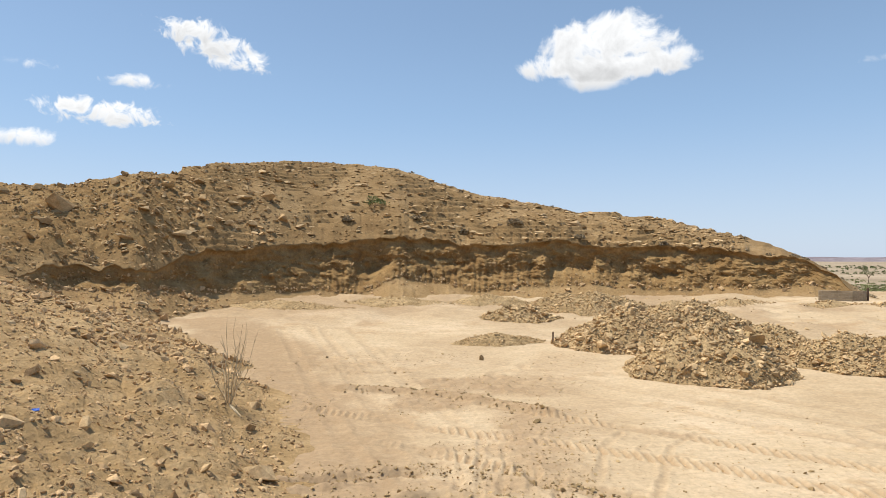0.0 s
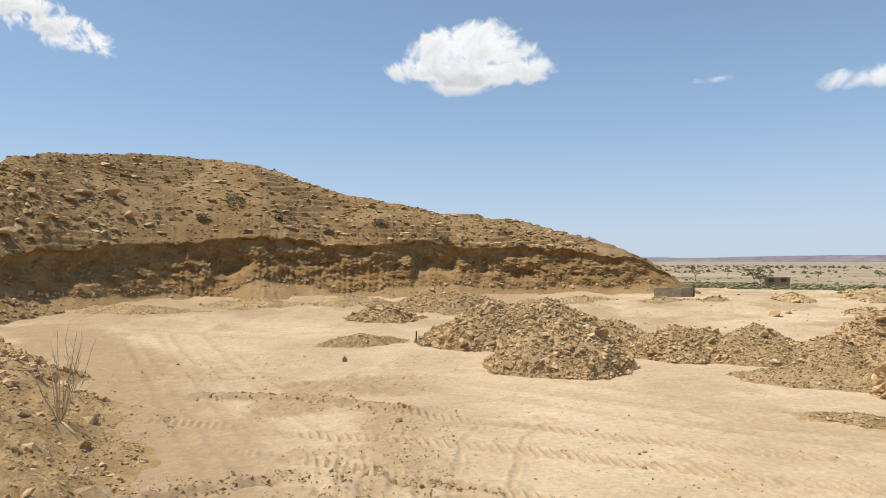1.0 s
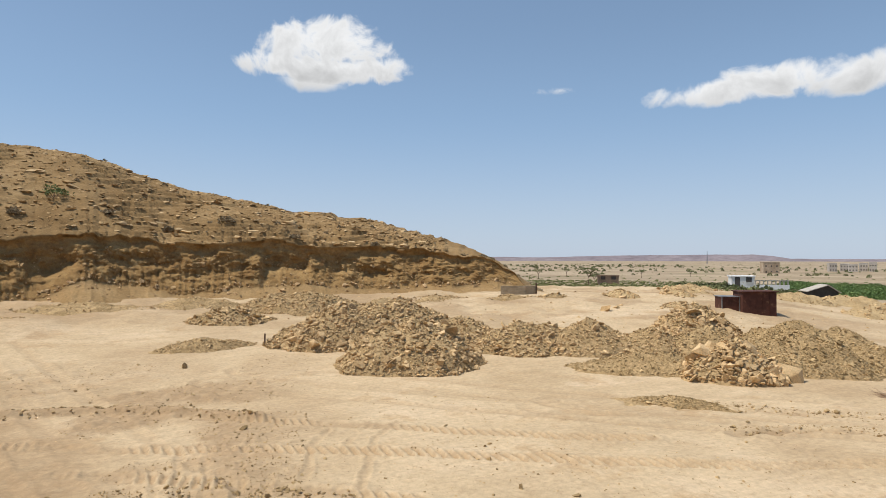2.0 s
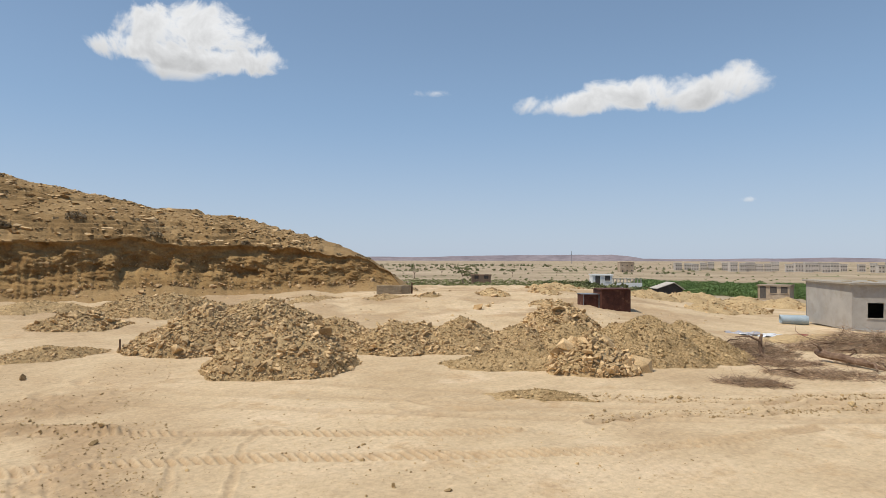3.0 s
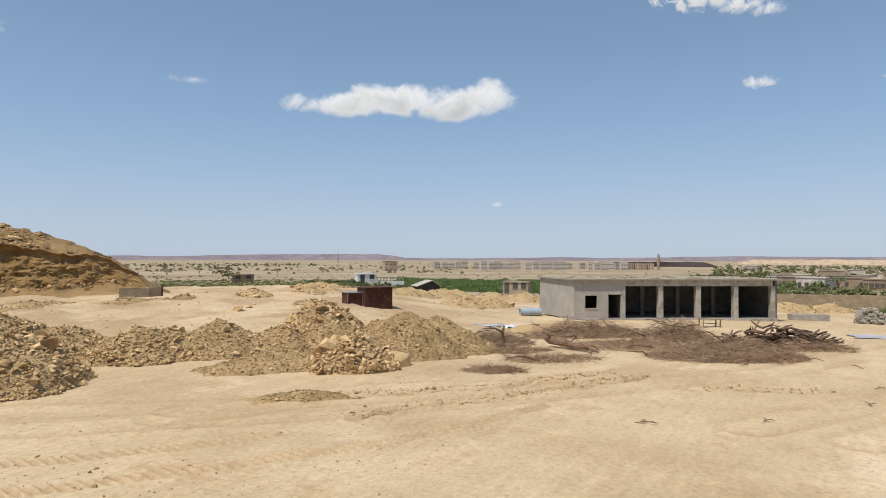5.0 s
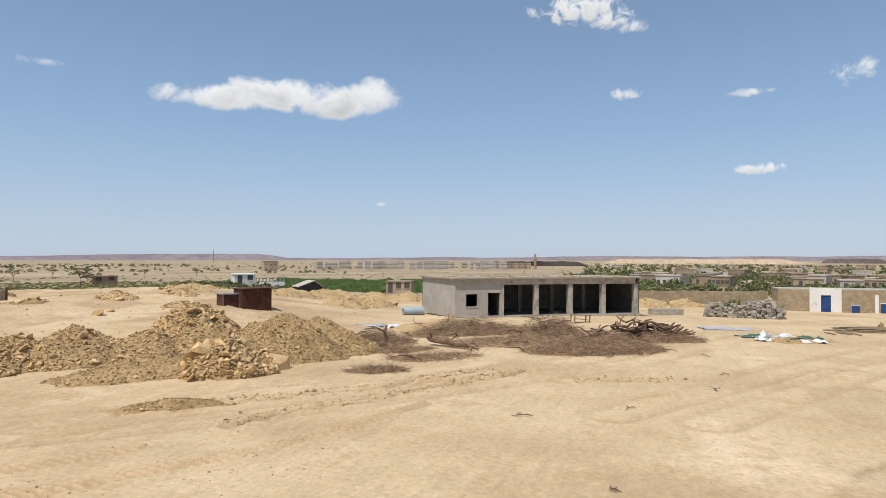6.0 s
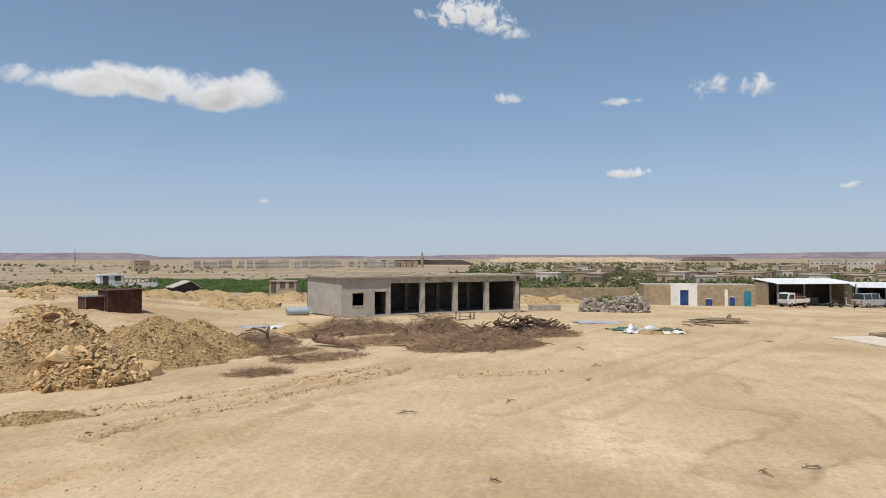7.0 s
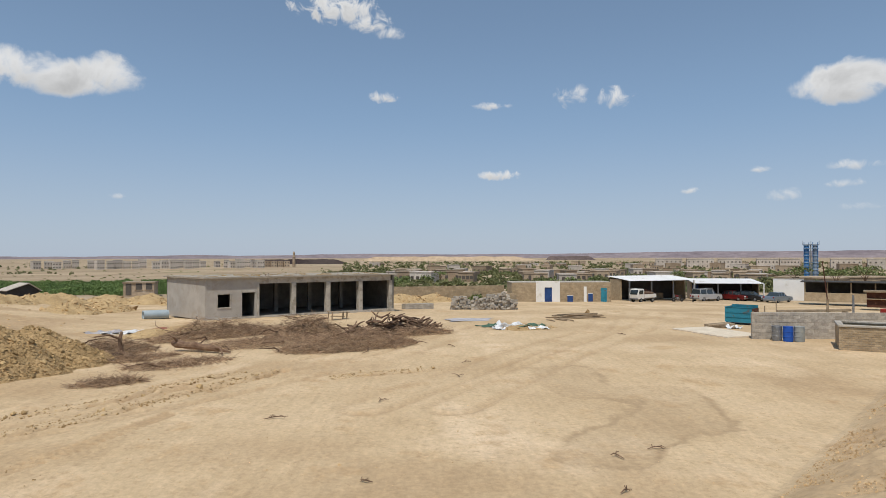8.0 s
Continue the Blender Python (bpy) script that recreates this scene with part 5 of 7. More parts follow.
mound("soil_mound", 45.0, 17.0, 2.4, 1.0, -50, 0.5, 63, YELLOW_SPOIL, "low yellow soil heap behind the brushwood", 0, 150, 0.12, bumps=3)


def timber_stack(cx, cy, rot, count, long, seed):
    gen = np.random.default_rng(seed)
    stack = base("timber_stack", "flat stack of weathered poles and planks on sand", "timber", pose(cx, cy, land_at(cx, cy), 0, 0, rot))
    for k in range(count):
        y, z, half = gen.normal(0, 0.45), 0.04 + 0.09 * (k // 7), long / 2 * gen.uniform(0.6, 1.1)
        x = gen.normal(0, 0.35)
        part("pole", tube([(x - half, y - 0.1 * gen.normal(), z), (x, y, z + 0.02), (x + half, y + 0.1 * gen.normal(), z)], [0.05, 0.055, 0.04], 6), PLANK, stack)


timber_stack(53.2, -13.0, -78, 24, 4.6, 71)
timber_stack(50.4, -10.6, 20, 5, 2.0, 72)
loose_twig(54.4, -13.4, 0, 0.9, 240)
boulder = tagged(solid("boulder", BOULDERS[0], m=Matrix.LocRotScale((54.6, -14.0, land_at(54.6, -14.0) + 0.35), Euler((0.2, 0.1, 1)), (0.7, 0.7, 0.8))), "dark stump-like block on the timber stack", "block")


def block_stack():
    """Loose concrete blocks stacked rough, with pallets showing."""
    gen = np.random.default_rng(81)
    stack = base("block_stack", "rough stack of grey hollow concrete blocks", "concrete blocks", Matrix.Translation((64.6, -2.4, land_at(64.6, -5))) @ Matrix.Rotation(radians(-88), 4, "Z"))
    first = part("block", box(0, 0.38, 0, 0.2, 0, 0.19, 0.01), BLOCK, stack)
    first.matrix_basis = Matrix.Translation((0, 0, 0))
    for layer_no in range(10):
        for k in range(17):
            for deep in range(2):
                if layer_no > 6.3 + 5 * noise.noise((k * 0.35, 3.1, 0)) or (layer_no == 0 and k == 0 and deep == 0):
                    continue
                ob = new("block", first.data)
                ob.parent = stack
                ob.matrix_basis = pose(k * 0.41 + gen.normal(0, 0.03), deep * 0.35 + gen.normal(0, 0.06), layer_no * 0.2, gen.normal(0, 9), gen.normal(0, 9), gen.normal(0, 30))


block_stack()
block_wall("block_wall", (66.8, -7.0), (66.6, -9.4), 1.7, 0.2, (0.45, 0.22), TAN_BLOCK, "short grey-brown block wall behind the stack", "wall", seed=82)


def yard_wall():
    """The near yard on the right: block wall, poles, drums, slab and tank."""
    w, _ = block_wall("block_wall", (39.3, -20.6), (38.4, -29.5), 1.72, 0.2, (0.42, 0.215), BLOCK, "grey concrete block wall around a small yard", "wall", z=-0.05, seed=91, broken=0.0)
    for k, y in enumerate([-22.2, -23.0, -23.8, -24.6]):
        post = base("stake", "short timber stake behind the block wall", "stake", Matrix.Translation((42.2, y, land_at(42.2, y))), "stakes behind the wall")
        part("stake", tube([(0, 0, 0), (0.02, 0, 1.5 + 0.35 * (k % 3))], [0.05, 0.04], 6), PLANK, post)
    beam = base("timber_beam", "long pale timber beam lying along the wall", "beam", pose(40.3, -25.2, 0, 0, 0, 96))
    part("beam", box(-2.6, 2.6, -0.1, 0.1, 1.58, 1.74, 0.01), PLANK, beam)
    for x in (-2.2, 2.2):
        part("trestle", box(x - 0.1, x + 0.1, -0.15, 0.15, land_at(40.3, -25), 1.578), PLANK, beam)
    pole = base("utility_pole", "tall thin leaning rusty pole", "pole", Matrix.Translation((39.1, -25.3, -0.1)))
    part("shaft", tube([(0, 0, 0), (0.0, -0.02, 2.6)], [0.075, 0.07], 8), PLANK, pole)
    part("top_rod", tube([(0.0, -0.02, 2.45), (0.0, 0.30, 5.0)], [0.035, 0.025], 6), RUST, pole)
    pole = base("fence_post", "grey steel post standing by the yard", "post", Matrix.Translation((43.5, -30.0, land_at(43.5, -30.0))))
    part("shaft", tube([(0, 0, 0), (0, 0, 2.4)], [0.07, 0.07], 8), STEEL, pole)
    for x, y, mat_, label in [(38.55, -21.75, STEEL, "dark grey steel drum by the block wall"), (38.1, -22.2, BLUE_DRUM, "bright blue plastic drum by the block wall"), (37.85, -22.75, GREY_DRUM, "grey plastic drum by the block wall")]:
        drum = base("drum", label, "drum", Matrix.Translation((x, y, land_at(x, y))), "drums by the wall")
        prof = [(0.0, 0.27), (0.03, 0.29), (0.28, 0.29), (0.30, 0.305), (0.33, 0.29), (0.58, 0.29), (0.60, 0.305), (0.63, 0.29), (0.86, 0.29), (0.9, 0.27)]
        part("barrel", tube([(0, 0, z) for z, _ in prof], [r for _, r in prof], 20), mat_, drum, smooth=False)
        part("lid", tube([(0, 0, 0.885), (0, 0, 0.93)], [0.295, 0.285], 20), mat_, drum)
    slab = base("concrete_slab", "thin pale concrete slab on the sand", "slab", pose(42.6, -19.9, land_at(42.6, -19.9), 0, 0, 18))
    part("slab", box(-2.6, 2.6, -1.5, 1.6, -0.1, 0.10, 0.02), PALE_SLAB, slab)
    # blue steel box with a timber side, and boards
    bx = base("steel_bin", "open teal-blue steel bin with a rusty side", "bin", pose(47.6, -24.4, land_at(47.6, -24.4) + 0.1, 0, 0, -135) @ Matrix.Scale(0.8, 4))
    part("front_side", box(-1.5, 0.9, -0.9, -0.85, 0.1, 1.55), TEAL_PAINT, bx)
    part("back_side", box(-1.5, 0.9, 0.85, 0.9, 0.1, 1.7), TEAL_PAINT, bx)
    part("end_side", box(0.9, 0.95, -0.9, 0.9, 0.1, 1.45), RUST, bx, "rusty brown end panel")
    part("end_side", box(-1.55, -1.5, -0.9, 0.9, 0.1, 1.55), TEAL_PAINT, bx)
    part("bottom", box(-1.5, 0.9, -0.848, 0.848, 0.1, 0.16), RUST, bx)
    for z in (0.55, 1.0, 1.5):
        part("rail", box(-1.56, 0.96, -0.94, -0.902, z, z + 0.06), TEAL_PAINT, bx)
    for x in (-1.4, 0.8):
        for y in (-0.8, 0.8):
            part("skid", box(x - 0.08, x + 0.08, y - 0.08, y + 0.08, -0.3, 0.098), RUST, bx)
    boards = base("board_stack", "low stack of weathered boards by the bin", "boards", pose(46.0, -21.6, land_at(46, -21.6), 0, 0, -60))
    for k in range(6):
        part("board", box(-1.2, 1.2, -0.5 + 0.3 * (k % 3), -0.25 + 0.3 * (k % 3), 0.02 + 0.14 * (k // 3), 0.14 + 0.14 * (k // 3), 0.008), PLANK, boards)
    sack = crumpled("sack", 45.4, -22.4, 0.6, 0.5, 0, 0.4, PLASTIC_WHITE, "white plastic sack by the bin", "sack", 97, 14)
    # brick water tank
    a, b = (34.35, -22.85), (31.4, -27.96)
    tank, length = block_wall("water_tank", a, b, 1.375, 0.22, (0.3, 0.125), TAN_BLOCK, "tan brick water tank with a cement rim", "water tank", z=-0.08, seed=99)
    part("side_wall", box(0.01, 0.23, 0.224, 2.6, 0, 1.375), TAN_BLOCK, tank)
    part("back_wall", box(0, length, 2.602, 2.8, 0, 1.375), TAN_BLOCK, tank)
    bm = box(-0.05, length, -0.06, 0.28, 1.375, 1.485, 0.015)
    box(-0.05, 0.28, 0.281, 2.55, 1.375, 1.485, 0.015, bm)
    box(-0.05, length, 2.551, 2.86, 1.375, 1.485, 0.015, bm)
    part("rim", bm, RAW_CONCRETE, tank, "pale cement rim")
    part("water", box(0.24, length - 0.1, 0.23, 2.6, 0.3, 0.95), GLASS, tank, "dark still water")
    # red machine parts behind the tank
    red = surface("red_machine_paint", (0.22, 0.02, 0.015), (0.30, 0.03, 0.022), 2.0, 0.45, 0.05, 30.0)
    mach = base("pump_engine", "small red pump engine on a stand", "engine", pose(43.2, -32.4, land_at(43.2, -32.4), 0, 0, 30))
    part("housing", box(-0.5, 0.5, -0.35, 0.35, 0.85, 1.45, 0.05), red, mach)
    part("wheel", tube([(0, -0.4, 1.1), (0, -0.5, 1.1)], [0.35, 0.35], 16), red, mach)
    part("stand", box(-0.55, 0.55, -0.4, 0.4, 0, 0.848, 0.02), STEEL, mach)
    mach = base("jerrycan_crate", "red crate on a low block", "crate", pose(42.6, -30.9, land_at(42.6, -30.9), 0, 0, 30))
    part("crate", box(-0.25, 0.25, -0.22, 0.22, 0.9, 1.1, 0.03), red, mach)
    part("block", box(-0.4, 0.4, -0.35, 0.35, 0, 0.898, 0.02), RAW_CONCRETE, mach)


PALE_SLAB = surface("pale_cement_slab", (0.58, 0.50, 0.39), (0.68, 0.60, 0.48), 1.0, 0.9, 0.2, 20.0, glaze=0.2)
BLUE_DRUM = surface("blue_plastic", (0.012, 0.07, 0.36), (0.02, 0.10, 0.45), 2.0, 0.4, 0.05, 20.0, fine=0.06)
GREY_DRUM = surface("grey_plastic", (0.24, 0.26, 0.26), (0.33, 0.35, 0.34), 2.0, 0.5, 0.05, 20.0, fine=0.06)
yard_wall()


# ---- the workshop row ----
def workshop_row():
    z = -1.0
    row = base("workshop_row", "long tan block workshop with a whitewashed doorway", "building", Matrix.Translation((82.2, -11.2, z)) @ Matrix.Rotation(math.atan2(-15.5, 0.4), 4, "Z"))
    # x runs along the front, y to the back
    def wall(x0, x1, tall, seed):
        gen = np.random.default_rng(seed)
        bm = box(x0, x1, 0.01, 0.2, 0, tall - 0.02)
        for k in range(int(tall / 0.2)):
            x = x0 - (0.2 if k % 2 else 0)
            while x < x1:
                a, b = max(x, x0), min(x + 0.4 - 0.02, x1)
                if b - a > 0.05:
                    y = gen.normal(0, 0.006)
                    box(a, b, y, 0.02, k * 0.2, k * 0.2 + 0.18, 0, bm)
                x += 0.4
        return tagged(part("front_wall", bm, TAN_BLOCK, row), kind="stuff")
    wall(-0.2, 3.0, 2.75, 1)
    wall(6.2, 13.1, 2.75, 2)
    part("gate_wall", box(3.002, 4.15, -0.06, 0.3, 0, 2.95, 0.01), WHITEWASH, row, "whitewashed wall panel")
    part("gate_wall", box(5.15, 6.198, -0.06, 0.3, 0, 2.95, 0.01), WHITEWASH, row)
    part("gate_wall", box(4.152, 5.148, -0.06, 0.3, 2.1, 2.95), WHITEWASH, row)
    door = part("door", box(4.155, 5.145, 0.05, 0.1, 0, 2.098), BLUE_PAINT, row, "dark blue door leaf")
    part("handle", box(4.95, 5.0, 0.0, 0.048, 1.0, 1.15), STEEL, door)
    for x, w, z0, z1 in [(7.2, 0.75, 0.15, 1.0), (10.0, 0.6, 0.2, 1.25)]:
        part("shutter", box(x, x + w, -0.05, -0.012, z0, z1), BLUE_PAINT, row, "small blue shutter")
        part("shutter_frame", box(x - 0.06, x + w + 0.06, -0.04, -0.008, z1 + 0.002, z1 + 0.08), WHITEWASH, row)
    part("door", box(11.7, 12.5, -0.05, -0.012, 0.0, 2.0), TEAL_PAINT, row, "teal-blue door leaf")
    part("pier", box(9.4, 9.75, -0.2, -0.012, 0, 2.2, 0.01), WHITEWASH, row)
    part("back_wall", box(-0.2, 13.1, 4.0, 4.2, 0, 2.7), TAN_BLOCK, row)
    part("end_wall", box(-0.2, 0.0, 0.202, 3.998, 0, 2.7), TAN_BLOCK, row)
    part("roof", box(-0.25, 13.1, 0.205, 4.25, 2.702, 2.8), RAW_CONCRETE, row)


workshop_row()


def canopy(x0, y0, x1, y1, z, tall, deep, label, seed, bays):
    """An open workshop shed: posts, sheet roof in ribs, dark back rooms."""
    d = Vector((x1 - x0, y1 - y0, 0))
    length = d.length
    shed = base("workshop_shed", label, "shed", Matrix.Translation((x0, y0, z)) @ Matrix.Rotation(math.atan2(d.y, d.x), 4, "Z"), "open workshop sheds")
    for k in range(bays + 1):
        x = k * (length - 0.2) / bays
        part("post", box(x, x + 0.16, -0.6, -0.44, 0, tall - 0.02), WHITEWASH if k == bays else STEEL, shed)
    n_rib = int(length / 0.14)
    xs = np.linspace(-0.3, length - 0.3, n_rib)
    wave = tall + 0.035 * (np.arange(n_rib) % 2)
    top = [np.stack([xs, np.full(n_rib, y), wave + 0.09 * (y + 1.5)], -1) for y in (-1.5, 0.5, 2.5, deep)]
    pts = np.concatenate(top)
    f = grid_faces(4, n_rib)
    me = sheet("roof", np.concatenate([pts, pts - (0, 0, 0.015)]), np.concatenate([f, f[:, ::-1] + len(pts)]), ROOF_SHEET)
    solid("roof", me, shed, "pale corrugated roof sheets")
    part("eaves_beam", box(-0.25, length - 0.2, -0.6, -0.45, tall - 0.02, tall + 0.06), STEEL, shed)
    part("back_wall", box(-0.2, length - 0.2, deep - 0.6, deep - 0.4, 0, tall + 0.3), DARK, shed, "near-black back wall")
    for x in (-0.2, length - 0.4):
        part("side_wall", box(x, x + 0.2, 1.2, deep - 0.602, 0, tall + 0.15), TAN_BLOCK, shed)
    part("door", box(0.6, 1.5, deep - 0.66, deep - 0.603, 0, 2.1), BLUE_PAINT, shed, "blue door")
    part("workbench", box(length * 0.45, length * 0.75, deep - 1.6, deep - 0.9, 0, 0.9, 0.02), PLANK, shed)
    part("steel_cabinet", box(length * 0.25, length * 0.36, deep - 1.3, deep - 0.7, 0, 1.7, 0.02), STEEL, shed)


canopy(87.6, -28.0, 91.0, -38.8, -1.2, 2.95, 4.5, "open workshop with a pale metal canopy roof", 1, 3)
canopy(93.2, -40.0, 91.4, -49.6, -1.4, 2.55, 4.5, "open workshop with a low metal canopy roof", 2, 3)


def white_wall():
    w = base("white_wall", "freestanding whitewashed wall panel", "wall", Matrix.Translation((92.2, -51.5, -1.4)) @ Matrix.Rotation(math.atan2(-2.6, -1.5), 4, "Z"))
    part("panel", box(0, 4.0, 0, 0.25, 0, 3.2, 0.02), WHITEWASH, w)
    part("cap", box(-0.04, 4.04, -0.04, 0.29, 3.202, 3.27), RAW_CONCRETE, w)
    d = base("livestock_shed", "long dark open-sided shed with a low wall", "shed", Matrix.Translation((81.4, -49.6, -0.75)) @ Matrix.Rotation(math.atan2(-5.8, -3.9), 4, "Z"))
    part("low_wall", box(0, 13, 0, 0.2, 0, 1.15, 0.01), TAN_BLOCK, d)
    part("roof", box(-0.4, 13.5, -0.5, 4.4, 2.5, 2.6), DARK, d, "flat dark roof")
    for k in range(6):
        part("post", box(k * 2.56, k * 2.56 + 0.14, 0.03, 0.17, 1.152, 2.498), PLANK, d)
    part("back_wall", box(0, 13, 4.0, 4.2, 0, 2.498), DARK, d)
    c = base("kiosk", "small reddish-brown timber kiosk", "kiosk", Matrix.Translation((69.5, -49.5, -0.6)) @ Matrix.Rotation(radians(-125), 4, "Z"))
    part("body", box(0, 3.0, 0, 2.0, 0, 1.7, 0.02), RUST, c)
    part("counter", box(-0.1, 3.1, -0.3, -0.002, 0.9, 1.0), PLANK, c)
    part("roof", box(-0.3, 3.3, -0.5, 2.2, 1.702, 1.85), PLANK, c)


white_wall()


# ---- vehicles ----
def wheel(x, y, r, parent):
    tyre = part("wheel", tube([(x, y - 0.1, r), (x, y - 0.07, r), (x, y + 0.07, r), (x, y + 0.1, r)], [r - 0.04, r, r, r - 0.04], 16), TYRE, parent, "black tyre on a steel rim")
    part("rim", tube([(x, y - 0.105, r), (x, y + 0.105, r)], [r * 0.55, r * 0.55], 12), STEEL, tyre)


def car(name, m, outline, cabin, width, paint, label, wheels, radius, category="car", group="parked cars"):
    """A car: lower body and cabin out of side outlines, glass, lamps, bumpers and wheels. x runs to its front."""
    thing = base(name, label, category, m, group)
    bm = prism(outline, -width / 2, width / 2)
    bmesh.ops.bevel(bm, geom=list(bm.edges), offset=0.05, segments=2, affect="EDGES")
    part("body", bm, paint, thing, smooth=False)
    bm = prism(cabin, -width / 2 + 0.12, width / 2 - 0.12)
    top = max(z for _, z in cabin)
    for v in bm.verts:
        if v.co.z > top - 0.12:
            v.co.y *= 0.86
    bmesh.ops.bevel(bm, geom=list(bm.edges), offset=0.03, segments=1, affect="EDGES")
    part("cabin", bm, GLASS, thing, "dark glazed cabin")
    xs = [x for x, z in cabin if z > top - 0.05]
    part("roof", box(min(xs), max(xs), -width / 2 + 0.2, width / 2 - 0.2, top - 0.01, top + 0.035, 0.02), paint, thing)
    low = min(z for _, z in cabin)
    for x in (min(xs), (min(xs) + max(xs)) / 2, max(xs)):
        for y in (-1, 1):
            part("pillar", tube([(x, y * (width / 2 - 0.11), low), (x, y * (width / 2 - 0.19), top)], [0.045, 0.04], 6), paint, thing)
    x0, x1 = min(x for x, _ in outline), max(x for x, _ in outline)
    for y in (-1, 1):
        part("headlight", box(x1 - 0.06, x1 + 0.015, y * width * 0.36 - 0.16, y * width * 0.36 + 0.16, 0.62, 0.78, 0.02), PLASTIC_WHITE, thing, "clear headlight")
        part("tail_light", box(x0 - 0.015, x0 + 0.06, y * width * 0.4 - 0.1, y * width * 0.4 + 0.1, 0.7, 0.9, 0.02), TAIL, thing, "red tail light")
    for x in (x0 - 0.03, x1 - 0.09):
        part("bumper", box(x, x + 0.12, -width / 2 + 0.05, width / 2 - 0.05, 0.34, 0.52, 0.03), STEEL, thing)
    for x in wheels:
        for y in (-1, 1):
            wheel(x, y * (width / 2 - 0.1), radius, thing)
    return thing


TAIL = surface("red_lamp", (0.28, 0.01, 0.01), (0.36, 0.02, 0.02), 2.0, 0.2, 0.0, 20.0)
SILVER = surface("silver_paint", (0.50, 0.51, 0.52), (0.56, 0.57, 0.58), 0.6, 0.3, 0.02, 30.0, metal=0.35, fine=0.03, glaze=0.5)
BLUEGREY = surface("blue_grey_paint", (0.20, 0.25, 0.31), (0.25, 0.30, 0.36), 0.6, 0.3, 0.02, 30.0, metal=0.35, fine=0.03, glaze=0.5)
WHITE_PAINT = surface("dusty_white_paint", (0.66, 0.64, 0.60), (0.75, 0.73, 0.69), 0.8, 0.45, 0.02, 30.0, fine=0.05, glaze=0.5)
BLACK_PAINT = surface("black_paint", (0.012, 0.012, 0.014), (0.02, 0.02, 0.022), 0.6, 0.25, 0.02, 30.0, fine=0.05, glaze=0.5)
RED_PAINT = surface("red_paint", (0.11, 0.008, 0.008), (0.15, 0.012, 0.011), 0.6, 0.3, 0.02, 30.0, fine=0.05, glaze=0.5)
WAGON = [(-2.3, 0.3), (2.3, 0.3), (2.35, 0.62), (2.25, 0.92), (1.15, 1.06), (-2.25, 1.08), (-2.35, 0.7)]
WAGON_TOP = [(-2.2, 1.05), (1.2, 1.03), (0.55, 1.72), (-1.95, 1.74)]
SALOON = [(-2.25, 0.26), (2.2, 0.26), (2.28, 0.55), (2.15, 0.78), (0.95, 0.92), (-1.5, 0.95), (-2.2, 0.95), (-2.3, 0.6)]
SALOON_TOP = [(-1.75, 0.92), (1.05, 0.9), (0.35, 1.4), (-0.95, 1.42)]


def stand(x, y, rot):
    return pose(x, y, land_at(x, y) - 0.01, 0, 0, rot)


car("estate_car", stand(89.6, -40.2, -65), WAGON, WAGON_TOP, 1.8, SILVER, "silver estate car with a roof rack, parked on sand", (-1.4, 1.45), 0.36)
car("saloon_car", stand(87.6, -49.6, -60), SALOON, SALOON_TOP, 1.75, BLUEGREY, "blue-grey saloon car parked on sand", (-1.35, 1.35), 0.32)
car("saloon_car", stand(91.6, -45.2, -150), SALOON, SALOON_TOP, 1.75, RED_PAINT, "dark red saloon car parked under a canopy", (-1.35, 1.35), 0.32)
car("saloon_car", stand(90.4, -47.0, -150), SALOON, SALOON_TOP, 1.75, BLACK_PAINT, "black saloon car parked by the canopy", (-1.35, 1.35), 0.32)


def small_truck(m):
    t = base("pickup_truck", "small dusty white cab-over truck with a loaded bed", "truck", m, "parked cars")
    bm = prism([(0.55, 0.42), (1.75, 0.42), (1.8, 1.0), (1.55, 1.78), (0.55, 1.8)], -0.75, 0.75)
    bmesh.ops.bevel(bm, geom=list(bm.edges), offset=0.05, segments=2, affect="EDGES")
    part("cab", bm, WHITE_PAINT, t)
    part("windscreen", prism([(1.79, 1.05), (1.82, 1.06), (1.62, 1.68), (1.59, 1.67)], -0.62, 0.62), GLASS, t)
    for y in (-0.765, 0.745):
        part("side_window", prism([(0.75, 1.1), (1.6, 1.1), (1.48, 1.62), (0.75, 1.62)], y, y + 0.02), GLASS, t)
    part("bed", box(-1.75, 0.52, -0.75, 0.75, 0.6, 0.72, 0.01), WHITE_PAINT, t)
    for y in (-0.75, 0.71):
        part("bed_side", box(-1.75, 0.52, y, y + 0.04, 0.722, 1.08, 0.005), WHITE_PAINT, t)
    part("tailgate", box(-1.79, -1.752, -0.75, 0.75, 0.64, 1.08, 0.005), WHITE_PAINT, t)
    part("frame", box(-1.7, 1.6, -0.4, 0.4, 0.4, 0.598), STEEL, t)
    for x in (-1.6, -0.6, 0.4):
        for y in (-0.72, 0.72):
            part("rack_post", tube([(x, y, 1.08), (x, y, 1.6)], [0.025, 0.025], 5), RUST, t)
    for y in (-0.72, 0.72):
        part("rack_rail", tube([(-1.6, y, 1.6), (0.4, y, 1.6)], [0.025, 0.025], 5), RUST, t)
    part("load", box(-1.6, 0.3, -0.6, 0.6, 0.722, 1.35, 0.12), BARK, t, "brown load of sacks")
    part("bumper", box(1.74, 1.86, -0.75, 0.75, 0.4, 0.58, 0.02), STEEL, t)
    for y in (-0.5, 0.5):
        part("headlight", box(1.79, 1.83, y - 0.12, y + 0.12, 0.7, 0.85, 0.02), PLASTIC_WHITE, t)
    for x in (-1.1, 1.15):
        for y in (-0.66, 0.66):
            wheel(x, y, 0.3, t)
    return t


small_truck(stand(83.6, -28.9, 120))


